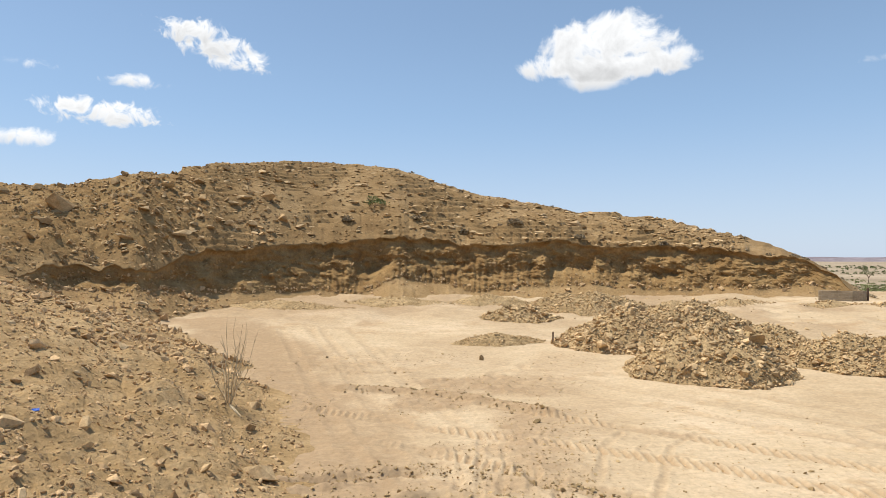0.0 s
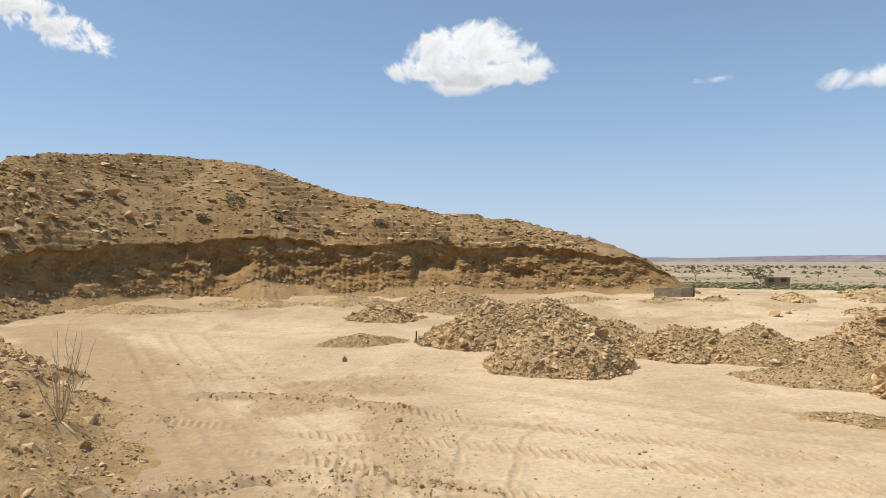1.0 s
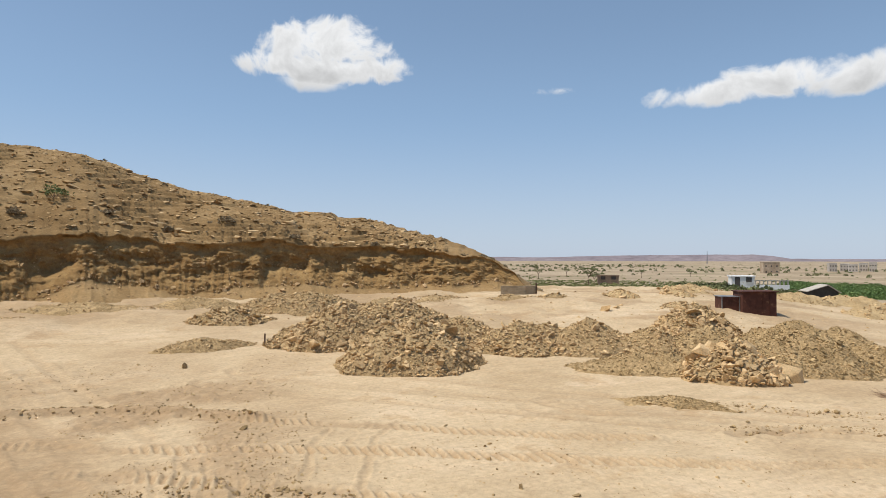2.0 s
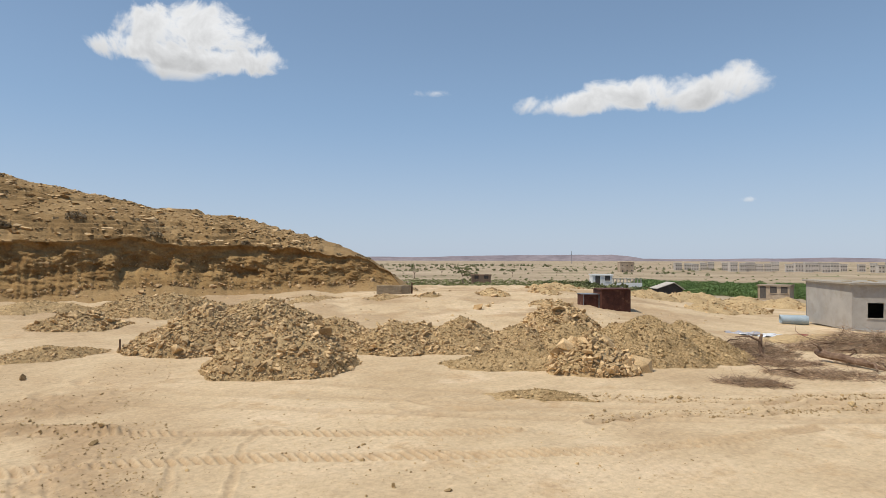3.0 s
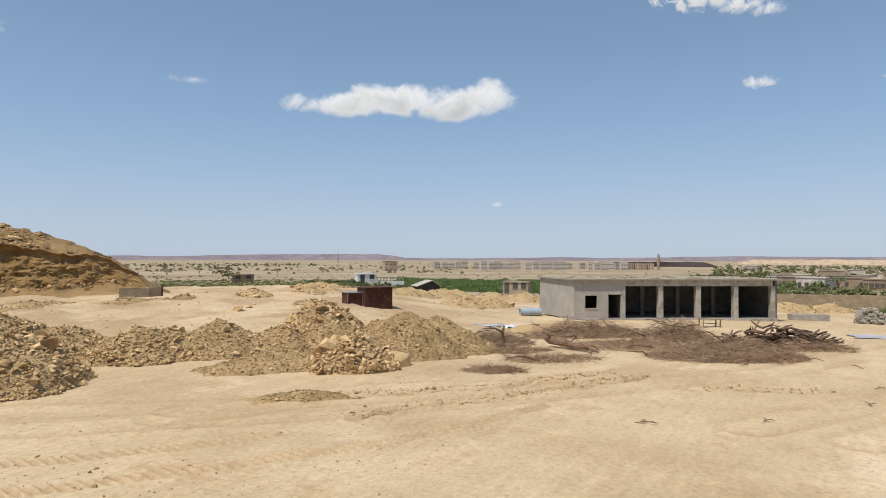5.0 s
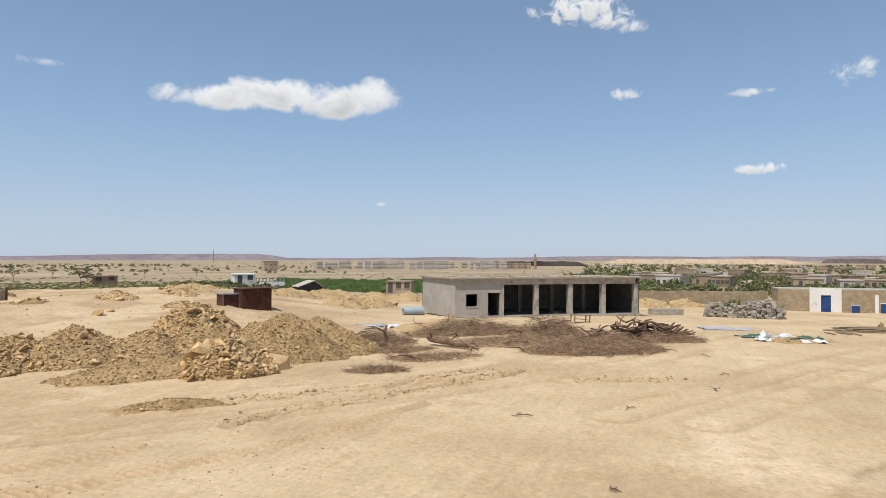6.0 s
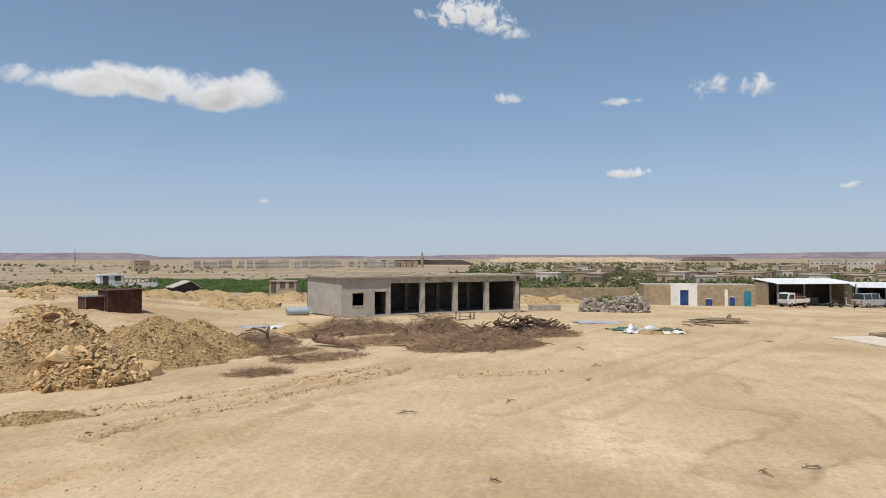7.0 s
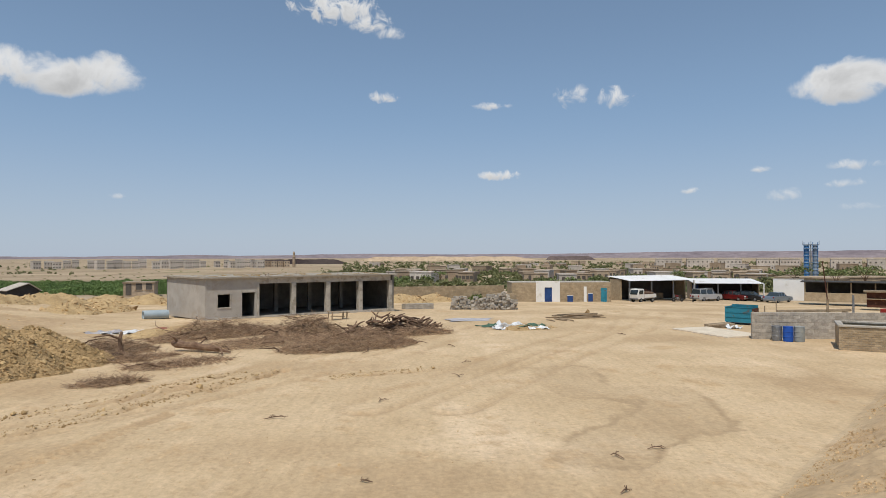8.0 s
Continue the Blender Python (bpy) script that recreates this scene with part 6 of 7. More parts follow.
def motorbike(m):
    b = base("motorbike", "small dark motorbike on its stand", "motorbike", m, "parked motorbikes")
    for x in (-0.62, 0.62):
        w = part("wheel", tube([(x, -0.05, 0.3), (x, 0.05, 0.3)], [0.3, 0.3], 14), TYRE, b)
        part("hub", tube([(x, -0.06, 0.3), (x, 0.06, 0.3)], [0.07, 0.07], 8), STEEL, w)
    part("engine", box(-0.2, 0.2, -0.12, 0.12, 0.28, 0.6, 0.03), STEEL, b)
    part("tank", box(-0.1, 0.35, -0.12, 0.12, 0.68, 0.9, 0.05), RED_PAINT, b)
    part("saddle", box(-0.65, -0.08, -0.11, 0.11, 0.74, 0.85, 0.03), TYRE, b)
    part("fork", tube([(0.62, 0, 0.3), (0.42, 0, 1.0)], [0.035, 0.03], 6), STEEL, b)
    part("handlebar", tube([(0.4, -0.33, 1.05), (0.43, 0, 1.0), (0.4, 0.33, 1.05)], [0.018, 0.02, 0.018], 6), STEEL, b)
    part("frame", tube([(-0.62, 0, 0.3), (-0.2, 0, 0.65), (0.42, 0, 0.8)], [0.03, 0.035, 0.03], 6), BLACK_PAINT, b)


motorbike(stand(86.0, -34.6, 100))
motorbike(stand(86.6, -37.0, 160))


# ---- plants ----
def leaf_cloud(gen, count, size, shape, hollow=0.5):
    """Small leaf quads through a rounded, uneven crown of half sizes shape."""
    d = gen.normal(size=(count, 3))
    d /= np.linalg.norm(d, axis=1)[:, None]
    d[:, 2] = np.abs(d[:, 2]) * 0.9 - 0.1
    k = (hollow + (1 - hollow) * gen.uniform(size=count)) ** 0.6
    wob = 1 + 0.45 * grains(d[:, 0] * 2.2 + count, d[:, 1] * 2.2, d[:, 2] * 2.2, seed=int(gen.integers(1000)))
    p = d * (k * wob)[:, None] * np.array(shape)
    a, b = gen.normal(size=(count, 3)), gen.normal(size=(count, 3))
    a /= np.linalg.norm(a, axis=1)[:, None]
    b -= a * (a * b).sum(1)[:, None]
    b /= np.linalg.norm(b, axis=1)[:, None]
    s = size * gen.uniform(0.5, 1.3, (count, 1))
    quads = np.stack([p - a * s, p + b * s * 0.5, p + a * s, p - b * s * 0.5], 1)
    return quads.reshape(-1, 3), np.arange(count * 4).reshape(-1, 4)


def scrub_field(name, places, sizes, material, label, leaves, seed, squash=0.6, category="scrub", leaf=2.6):
    gen = np.random.default_rng(seed)
    kinds = [leaf_cloud(gen, leaves, leaf / math.sqrt(leaves), (1, 1, squash * 1.5)) for _ in range(6)]
    vs, fs, at = [], [], 0
    for p, s in zip(places, sizes):
        v, f = kinds[gen.integers(6)]
        t = gen.uniform(0, 6.283)
        q = np.array([[math.cos(t), -math.sin(t), 0], [math.sin(t), math.cos(t), 0], [0, 0, 1]])
        vs.append(v @ q.T * s * np.array([1, 1, gen.uniform(0.7, 1.2)]) + p)
        fs.append(f + at)
        at += len(v)
    return tagged(solid(name, sheet(name, np.concatenate(vs), np.concatenate(fs), material)), label, category, kind="stuff")


def polar(gen, count, az, r, power=1.0):
    a = np.radians(gen.uniform(*az, count))
    q = r[0] + (r[1] - r[0]) * gen.uniform(0, 1, count) ** power
    x, y = q * np.sin(a), q * np.cos(a)
    return np.stack([x, y, plain_level(x, y) - 0.05], -1)


gen = np.random.default_rng(301)
scrub_field("green_thicket", polar(gen, 900, (54.6, 75), (122, 225)), np.minimum(gen.gamma(4.0, 0.28, 900) + 0.4, 2.2), THICKET, "dense belt of low green thorn bushes", 380, 1, 0.45, leaf=2.0)
scrub_field("green_thicket", polar(gen, 90, (46, 56), (118, 150)), gen.uniform(0.6, 1.3, 90), SCRUB, "loose belt of green scrub", 60, 2)
scrub_field("dry_scrub", polar(gen, 260, (33, 56), (85, 200)), gen.uniform(0.2, 0.6, 260), GRASS, "scattered low scrub on the plain", 110, 3, 0.4)
scrub_field("dry_scrub", polar(gen, 620, (30, 130), (150, 520)), gen.uniform(0.2, 0.75, 620), GRASS, "scattered thorn scrub on the plain", 110, 4)
scrub_field("village_trees", polar(gen, 1150, (80, 127), (122, 400)), gen.uniform(0.7, 2.1, 1150), SCRUB, "scattered green trees among the village houses", 130, 5, 0.8, "trees")
scrub_field("far_trees", polar(gen, 150, (29, 62), (420, 900)), gen.uniform(0.9, 2.0, 150), SCRUB, "far scattered trees on the plain", 80, 6, 0.9, "trees")
scrub_field("far_tree_line", polar(gen, 170, (29, 47), (840, 1200)), gen.uniform(1.0, 2.4, 170), SCRUB, "far dark line of trees", 50, 7, 0.8, "trees")
scrub_field("village_trees", polar(gen, 1500, (82, 129), (300, 1100)), gen.uniform(0.9, 2.6, 1500), SCRUB, "far green trees between the village houses", 40, 31, 0.8, "trees")
scrub_field("grass_tufts", polar(gen, 3200, (34, 58), (84, 200)), gen.uniform(0.15, 0.5, 3200), GRASS, "low green tufts of grass on the plain", 26, 32, 0.35, "grass")
scrub_field("far_scrub", polar(gen, 420, (28, 130), (500, 1700)), gen.uniform(0.6, 1.7, 420), GRASS, "far scrub on the plain", 50, 8)
scrub_field("wall_bushes", polar(gen, 16, (93.4, 98), (84, 92)), gen.uniform(0.7, 1.5, 16), LEAF, "green bushes behind the block stack", 260, 9, 0.8, "bushes")
scrub_field("roadside_trees", polar(gen, 26, (78, 90), (135, 180)), gen.uniform(1.4, 2.6, 26), LEAF, "green trees behind the shop block", 300, 10, 0.8, "trees")
scrub_field("roadside_trees", polar(gen, 95, (100, 127), (112, 200)), gen.uniform(1.0, 2.5, 95), LEAF, "green trees behind the workshops", 240, 11, 0.8, "trees")
# dead tufts on the hill and a few low bushes
spots = HILL_XYZ[ROW_TOP + 3:ROW_CREST - 3, 60:].reshape(-1, 3)
pick = spots[gen.integers(len(spots), size=110)]
scrub_field("hill_tufts", pick - (0, 0, 0.03), gen.uniform(0.1, 0.34, 110), DRY_SCRUB, "dry grey tufts scattered over the hillside", 50, 12, 0.7)


def tree(name, x, y, tall, spread, seed, label, leaves=900, material=None, lean=0.0):
    """A tapered trunk with limbs and a crown in several uneven clumps."""
    g2 = np.random.default_rng(seed)
    t = base(name, label, "tree", Matrix.Translation((x, y, land_at(x, y) - 0.1)), "trees on the plain")
    fork = tall * 0.4
    part("trunk", tube([(0, 0, 0), (lean * 0.3, 0.05, fork * 0.5), (lean * 0.6, 0, fork)], [0.07 * tall / 2.2, 0.05 * tall / 2.2, 0.04 * tall / 2.2], 8), BARK, t)
    vs, fs, at = [], [], 0
    for k in range(7):
        a = k * 0.9 + g2.uniform(0, 0.5)
        tip = Vector((lean + math.cos(a) * spread * g2.uniform(0.3, 0.8), math.sin(a) * spread * g2.uniform(0.3, 0.8), tall * g2.uniform(0.62, 0.88)))
        part("limb", tube([(lean * 0.6, 0, fork), (lean * 0.6 + tip.x * 0.4, tip.y * 0.4, fork + (tip.z - fork) * 0.6), tip], [0.03 * tall / 2.2, 0.02 * tall / 2.2, 0.008 * tall / 2.2], 5), BARK, t)
        v, f = leaf_cloud(g2, leaves // 7, 0.16 * tall / 4, (spread * 0.42, spread * 0.42, tall * 0.16))
        vs.append(v + np.array(tip))
        fs.append(f + at)
        at += len(v)
    solid("crown", sheet("crown", np.concatenate(vs), np.concatenate(fs), material or SCRUB), t)


tree("acacia_tree", 94.5, 116.7, 4.0, 2.4, 11, "lone spreading acacia tree beside a small hut")
tree("acacia_tree", 98.0, 119.0, 2.6, 1.6, 12, "small acacia tree on the plain")
for k, (az, r, tall) in enumerate([(120.8, 150, 5.5), (119.4, 170, 4.5), (123.5, 140, 5.0), (125.4, 150, 5.5), (112.0, 160, 4.2), (97.0, 190, 4.0), (91.0, 175, 4.0), (81.5, 150, 3.6), (86.0, 150, 3.8), (79.2, 160, 3.6), (34.5, 230, 4.2), (37.0, 330, 4.5), (43.5, 300, 4.0), (47.5, 360, 4.5)]):
    a = radians(az)
    tree("roadside_tree", r * math.sin(a), r * math.cos(a), tall, tall * 0.55, 400 + k, "green leafy tree on the dry plain", 420, LEAF if k < 10 else SCRUB)


def hill_bush(col, row, size, material, label, seed):
    g2 = np.random.default_rng(seed)
    p = HILL_XYZ[row, col]
    b = base("hill_bush", label, "bush", Matrix.Translation(p - (0, 0, 0.1)), "bushes on the hill")
    v, f = leaf_cloud(g2, 420, 0.11, (size, size, size * 0.75), 0.3)
    solid("foliage", sheet("foliage", v + (0, 0, size * 0.35), f, material), b)
    for k in range(6):
        a = g2.uniform(0, 6.283)
        part("stem", tube([(0, 0, 0), (math.cos(a) * size * 0.3, math.sin(a) * size * 0.3, size * 0.4), (math.cos(a) * size * 0.7, math.sin(a) * size * 0.7, size * 0.8)], [0.03, 0.02, 0.01], 4), BARK, b)


def hill_col(az):
    return int(np.argmin(np.abs(HILL_COLS - az)))


hill_bush(hill_col(-6.2), ROW_TOP + 36, 1.35, LEAF, "low green bush among the hill's stones", 1)
hill_bush(hill_col(6.6), ROW_TOP + 40, 0.9, DRY_SCRUB, "dry grey bush among the hill's stones", 2)
hill_bush(hill_col(-2.5), ROW_TOP + 22, 0.6, DRY_SCRUB, "dry grey bush above the cliff", 3)
hill_bush(hill_col(-8.9), ROW_TOP + 20, 0.6, DRY_SCRUB, "dry grey bush above the cliff", 4)
hill_bush(hill_col(2.0), ROW_TOP + 20, 0.55, DRY_SCRUB, "dry grey bush above the cliff", 5)
hill_bush(hill_col(12.5), ROW_TOP + 12, 0.6, DRY_SCRUB, "dry grey bush above the cliff", 6)
hill_bush(hill_col(19.6), ROW_TOP + 3, 0.5, DRY_SCRUB, "dry bush at the cliff's lip", 7)


col = HILL_XYZ[:ROW_CUT, hill_col(-19.0)]
slant = (col[:, 2] - 5.21) / np.hypot(col[:, 0], col[:, 1])
shrub_foot = Vector(col[int(np.argmax((slant > -0.224) & (np.hypot(col[:, 0], col[:, 1]) > 8)))]) - Vector((0, 0, 0.05))


def sapling():
    """The bare many-stemmed shrub at the foot of the bank."""
    g2 = np.random.default_rng(77)
    s = base("bare_shrub", "leafless shrub with thin pale upright stems", "shrub", Matrix.Translation(shrub_foot))
    for k in range(19):
        a, out = g2.uniform(0, 6.283), g2.uniform(0.2, 1.6)
        tall = g2.uniform(1.6, 3.1) * (1 - 0.2 * out)
        pts = [Vector((0.06 * math.cos(a), 0.06 * math.sin(a), 0))]
        for j in range(1, 6):
            q = j / 5
            pts.append(Vector((math.cos(a) * out * q ** 0.8 + g2.normal(0, 0.03), math.sin(a) * out * q ** 0.8 + g2.normal(0, 0.03), tall * q)))
        part("stem", tube(pts, [0.014, 0.012, 0.010, 0.008, 0.006, 0.003], 5), PALE_TWIG, s)
        for j in (2, 3, 4):
            if g2.uniform() < 0.6:
                b = g2.uniform(0, 6.283)
                tip = pts[j] + Vector((math.cos(b) * 0.2, math.sin(b) * 0.2, 0.35)) * g2.uniform(0.5, 1.2)
                part("shoot", tube([pts[j], tip], [0.007, 0.003], 4), PALE_TWIG, s)
    for k in range(7):
        a = g2.uniform(-2.6, -0.6)
        part("root", tube([(0, 0, 0.05), (0.35 * math.cos(a), 0.35 * math.sin(a), -0.02), (1.0 * math.cos(a), 1.0 * math.sin(a), -0.25)], [0.025, 0.018, 0.008], 5), BARK if k % 2 else PALE_TWIG, s)


sapling()


# ---- village, apartments and landmarks ----
VOID = surface("unlit_opening", (0.075, 0.065, 0.058), (0.12, 0.105, 0.09), 0.3, 0.9, 0.05, 5.0)


def house(name, m, w, d, h, material, label, group, windows=2, storeys=1, door=True, parapet=0.25, category="house"):
    t = base(name, label, category, m, group)
    part("wall", box(-w / 2, w / 2, 0, d, -0.6, h), material, t)
    part("roof", box(-w / 2 - 0.15, w / 2 + 0.15, -0.15, d + 0.15, h + 0.002, h + parapet), material, t)
    step = w / (windows + (1 if door else 0))
    level = h / storeys
    for s in range(storeys):
        for k in range(windows + (1 if door else 0)):
            x = -w / 2 + step * (k + 0.5)
            if door and k == 0 and s == 0:
                part("door", box(x - 0.45, x + 0.45, -0.03, -0.004, 0, 2.0), VOID, t)
            else:
                win = part("window", box(x - 0.5, x + 0.5, -0.03, -0.004, s * level + 0.9, s * level + 2.0), VOID, t)
                part("sill", box(x - 0.6, x + 0.6, -0.1, -0.034, s * level + 0.8, s * level + 0.898), material, win)
    return t


def facing(az, r, turn_by=0.0, lift=0.0):
    a = radians(az)
    x, y = r * math.sin(a), r * math.cos(a)
    return Matrix.Translation((x, y, float(plain_level(np.array([x]), np.array([y]))[0]) + lift)) @ Matrix.Rotation(-a + radians(turn_by), 4, "Z")


HUT_WALL = surface("brown_hut_wall", (0.24, 0.165, 0.11), (0.33, 0.235, 0.16), 0.6, 0.9, 0.1, 10.0)
house("small_hut", facing(40.7, 150, 4, 0.1), 4.7, 3.5, 1.7, HUT_WALL, "small brown hut with a pale flat roof on the plain", "", 2, door=False)
house("white_house", facing(51.6, 128, 10, 0.4), 3.9, 4.0, 1.9, WHITEWASH, "small whitewashed flat-roofed house", "", 1)
low = base("terrace_wall", "low white wall with a row of short pillars", "wall", facing(54.0, 128, 8, 0.4))
part("wall", box(-3.6, 2.2, 0, 0.25, -0.6, 0.8), WHITEWASH, low)
for k in range(9):
    part("pillar", box(-3.4 + k * 0.66, -3.2 + k * 0.66, 0.02, 0.22, 0.802, 1.5), RAW_CONCRETE, low)
part("top_rail", box(-3.6, 2.2, -0.02, 0.27, 1.502, 1.65), RAW_CONCRETE, low)
tent = base("gabled_hut", "dark hut with a pitched grey roof", "hut", facing(57.3, 108, 20, 0.3))
part("wall", prism([(-2.0, -0.5), (2.0, -0.5), (2.0, 0.7), (0.6, 1.7), (-2.0, 0.8)], 0, 3), DARK, tent)
part("roof", prism([(-2.3, 0.75), (0.6, 1.75), (0.6, 1.85), (-2.3, 0.85)], -0.3, 3.3), BLOCK, tent)
part("roof", prism([(0.602, 1.75), (2.3, 0.6), (2.3, 0.7), (0.602, 1.85)], -0.3, 3.3), BLOCK, tent)
house("block_house", facing(65.2, 118, -10, 0.3), 4.8, 4.0, 2.0, FAR_WALL, "small unfinished tan block house", "", 2)
house("block_house", facing(68.6, 100, -10, 0.4), 2.8, 3.0, 2.0, FAR_WALL, "small tan block room behind the shop", "", 1)
house("ruined_block", facing(53.65, 520, 15), 11, 9, 8.0, FAR_WALL, "unfinished two-storey tan block house on the plain", "", 2, 2, category="house")
gen = np.random.default_rng(501)
for k in range(74):
    az, r = gen.uniform(86, 120), 175 + 175 * gen.uniform()
    mat_ = FAR_WALL if gen.uniform() < 0.7 else FAR_PALE
    house("village_house", facing(az, r, gen.uniform(-30, 30)), gen.uniform(3.5, 8), gen.uniform(4, 7), gen.uniform(2.4, 3.4), mat_, "small flat-roofed block house in the village", "village houses", int(gen.integers(1, 4)))
for k, az in enumerate([121.5, 124.2, 126.5]):
    house("village_house", facing(az, 150 + 14 * k, gen.uniform(-20, 20)), 12, 7, 2.6, FAR_WALL, "low tan flat-roofed house behind trees", "village houses", 2)
for k in range(52):
    az, r = gen.uniform(84, 127), gen.uniform(330, 760)
    mat_ = FAR_WALL if gen.uniform() < 0.6 else FAR_PALE
    house("village_house", facing(az, r, gen.uniform(-30, 30)), gen.uniform(5, 12), gen.uniform(6, 9), gen.uniform(2.6, 4.8), mat_, "small flat-roofed block house in the village", "village houses", int(gen.integers(1, 4)))
az = 57.4
for k in range(26):
    az += gen.uniform(0.48, 0.75) + (0.5 if k % 7 == 5 else 0)
    house("apartment_block", facing(az, 600 + gen.uniform(-25, 50), gen.uniform(-4, 14)), gen.uniform(4.6, 7.0), 10, gen.uniform(5.8, 8.0), FAR_PALE, "unfinished pale two-storey row house far off", "far row houses", 3, 2, door=False, parapet=0.6, category="row house")
for k, (az, w) in enumerate([(111.2, 22), (113.7, 22), (116.0, 18), (118.8, 16), (120.4, 14), (124.2, 20), (126.6, 20)]):
    house("apartment_block", facing(az, 590 - 6 * k, 4), w, 12, 7.4, FAR_PALE, "unfinished pale two-storey apartment block far off", "far apartment blocks", 6, 2, door=False, parapet=0.6, category="apartment block")
for k in range(9):
    house("row_house", facing(72.6 + k * 0.55, 640, 5), 5.4, 9, 6.0, FAR_WALL, "dark unfinished row house far off", "far row houses", 2, 2, door=False, category="row house")


def minaret():
    m = base("minaret", "tall thin sandstone minaret far off", "tower", facing(77.62, 640))
    prof = [(-1, 1.5), (10, 1.4), (10.1, 1.8), (10.6, 1.8), (10.7, 1.2), (14.5, 1.1), (15.5, 0.4), (16.2, 0.1)]
    part("shaft", tube([(0, 0, z) for z, _ in prof], [r for _, r in prof], 10), FAR_WALL, m)
    tower = base("lattice_mast", "far thin steel lattice mast", "mast", facing(48.8, 1500))
    for x in (-1.2, 1.2):
        part("leg", tube([(x, 0, -2), (0.15 * x, 0, 30)], [0.35, 0.22], 4), STEEL, tower)
    for k in range(6):
        part("brace", tube([(-1.2 + 0.17 * k, 0, 5 * k), (1.2 - 0.17 * k - 0.15, 0, 5 * k + 5)], [0.2, 0.2], 4), STEEL, tower)


minaret()


def silos():
    s = base("cement_silos", "pair of tall blue cement silos in a steel frame", "silo", facing(121.85, 176))
    blue, grey = surface("silo_blue", (0.05, 0.16, 0.36), (0.08, 0.22, 0.45), 0.6, 0.5, 0.05, 8.0), surface("silo_grey_blue", (0.20, 0.25, 0.31), (0.27, 0.32, 0.38), 0.6, 0.5, 0.05, 8.0)
    pale = surface("silo_pale_blue", (0.26, 0.36, 0.48), (0.34, 0.44, 0.55), 0.6, 0.5, 0.05, 8.0)
    for x, mat_ in ((-0.95, blue), (0.9, grey)):
        prof = [(1.0, 0.2), (2.2, 0.6), (9.8, 0.6), (10.3, 0.35), (10.5, 0.1)]
        silo = part("silo", tube([(x, 0, z) for z, _ in prof], [r for _, r in prof], 16), mat_, s, smooth=False)
        for z in np.arange(2.6, 10.4, 0.85):
            part("band", tube([(x, 0, z), (x, 0, z + 0.16)], [0.74, 0.74], 12), pale, silo)
        for a in range(4):
            px, py = x + 0.72 * math.cos(a * 1.571 + 0.785), 0.72 * math.sin(a * 1.571 + 0.785)
            part("leg", tube([(px, py, -0.8), (px, py, 11.0)], [0.07, 0.07], 6), blue, silo)
    part("walkway", box(-1.8, 1.75, -1.4, -1.15, 10.4, 10.5), STEEL, s)
    for x in (-1.7, 0, 1.7):
        part("rail_post", tube([(x, -1.3, 10.5), (x, -1.3, 11.4)], [0.05, 0.05], 4), STEEL, s)
    part("ladder", box(-0.2, 0.1, -1.2, -1.1, -0.5, 10.4), STEEL, s)


silos()

# heaps of yellow spoil behind the yard
for k, (x, y, r, h) in enumerate([(62.5, 42.6, 3.4, 1.3), (70.5, 43.5, 3.6, 1.5), (79.0, 46.0, 4.2, 1.6), (86.0, 44.0, 4.5, 1.6), (60.0, 33.6, 3.4, 1.3), (66.0, 33.0, 3.0, 0.9), (72.0, 36.5, 3.5, 1.2), (44.0, 41.6, 2.2, 0.8), (37.6, 35.4, 1.6, 0.6), (39.0, 43.5, 2.0, 0.9), (50.0, 47.0, 2.6, 0.9), (57.0, 52.0, 3.0, 0.9), (82.0, 3.6, 4.0, 1.3), (84.0, -0.6, 3.8, 1.2), (90.0, -3.0, 4.0, 1.4), (86.0, 38.0, 4.0, 1.7), (83.5, 32.5, 3.8, 1.6), (80.5, 2.0, 3.0, 1.0)]):
    mound("soil_mound", x, y, r, r * 0.7, -40 + 13 * k, h, 600 + k, YELLOW_SPOIL, "heap of yellow earth and stones at the yard's edge", 24, 160, 0.26, bumps=3, group="far spoil heaps", rough=0.2)
block_wall("boundary_wall", (84.0, 5.0), (88.0, -10.5), 2.25, 0.2, (0.6, 0.25), TAN_BLOCK, "low tan boundary wall behind the spoil heaps", "wall", pieces=False, seed=71)
block_wall("low_platform", (66.0, 2.4), (67.2, -0.6), 0.7, 1.2, (0.4, 0.2), BLOCK, "low stack of blocks beside the shop", "concrete blocks", pieces=True, seed=72)


# ---- far ridges ----
def ridge(name, az_el, r, material, label, seed, rough=0.06):
    azs = np.arange(-40, 140, 0.12)
    el = np.interp(azs, [a for a, _ in az_el], [e for _, e in az_el])
    el = el + rough * layers(azs * 0.35, azs * 0, octaves=5, seed=seed)
    a = np.radians(azs)
    rows = []
    for q, k in [(0.94, 0.0), (0.96, 0.35), (0.98, 0.8), (1.0, 1.0), (1.06, 0.5), (1.1, 0.0)]:
        rr = r * q
        crest = 5.2 + r * np.tan(np.radians(el))
        z = -6 + (crest + 6) * k
        rows.append(np.stack([rr * np.sin(a), rr * np.cos(a), z], -1))
    pts = np.stack(rows)
    tagged(solid(name, sheet(name, pts.reshape(-1, 3), grid_faces(len(rows), len(azs))[:, ::-1], material, True)), label, "hills", kind="structure")


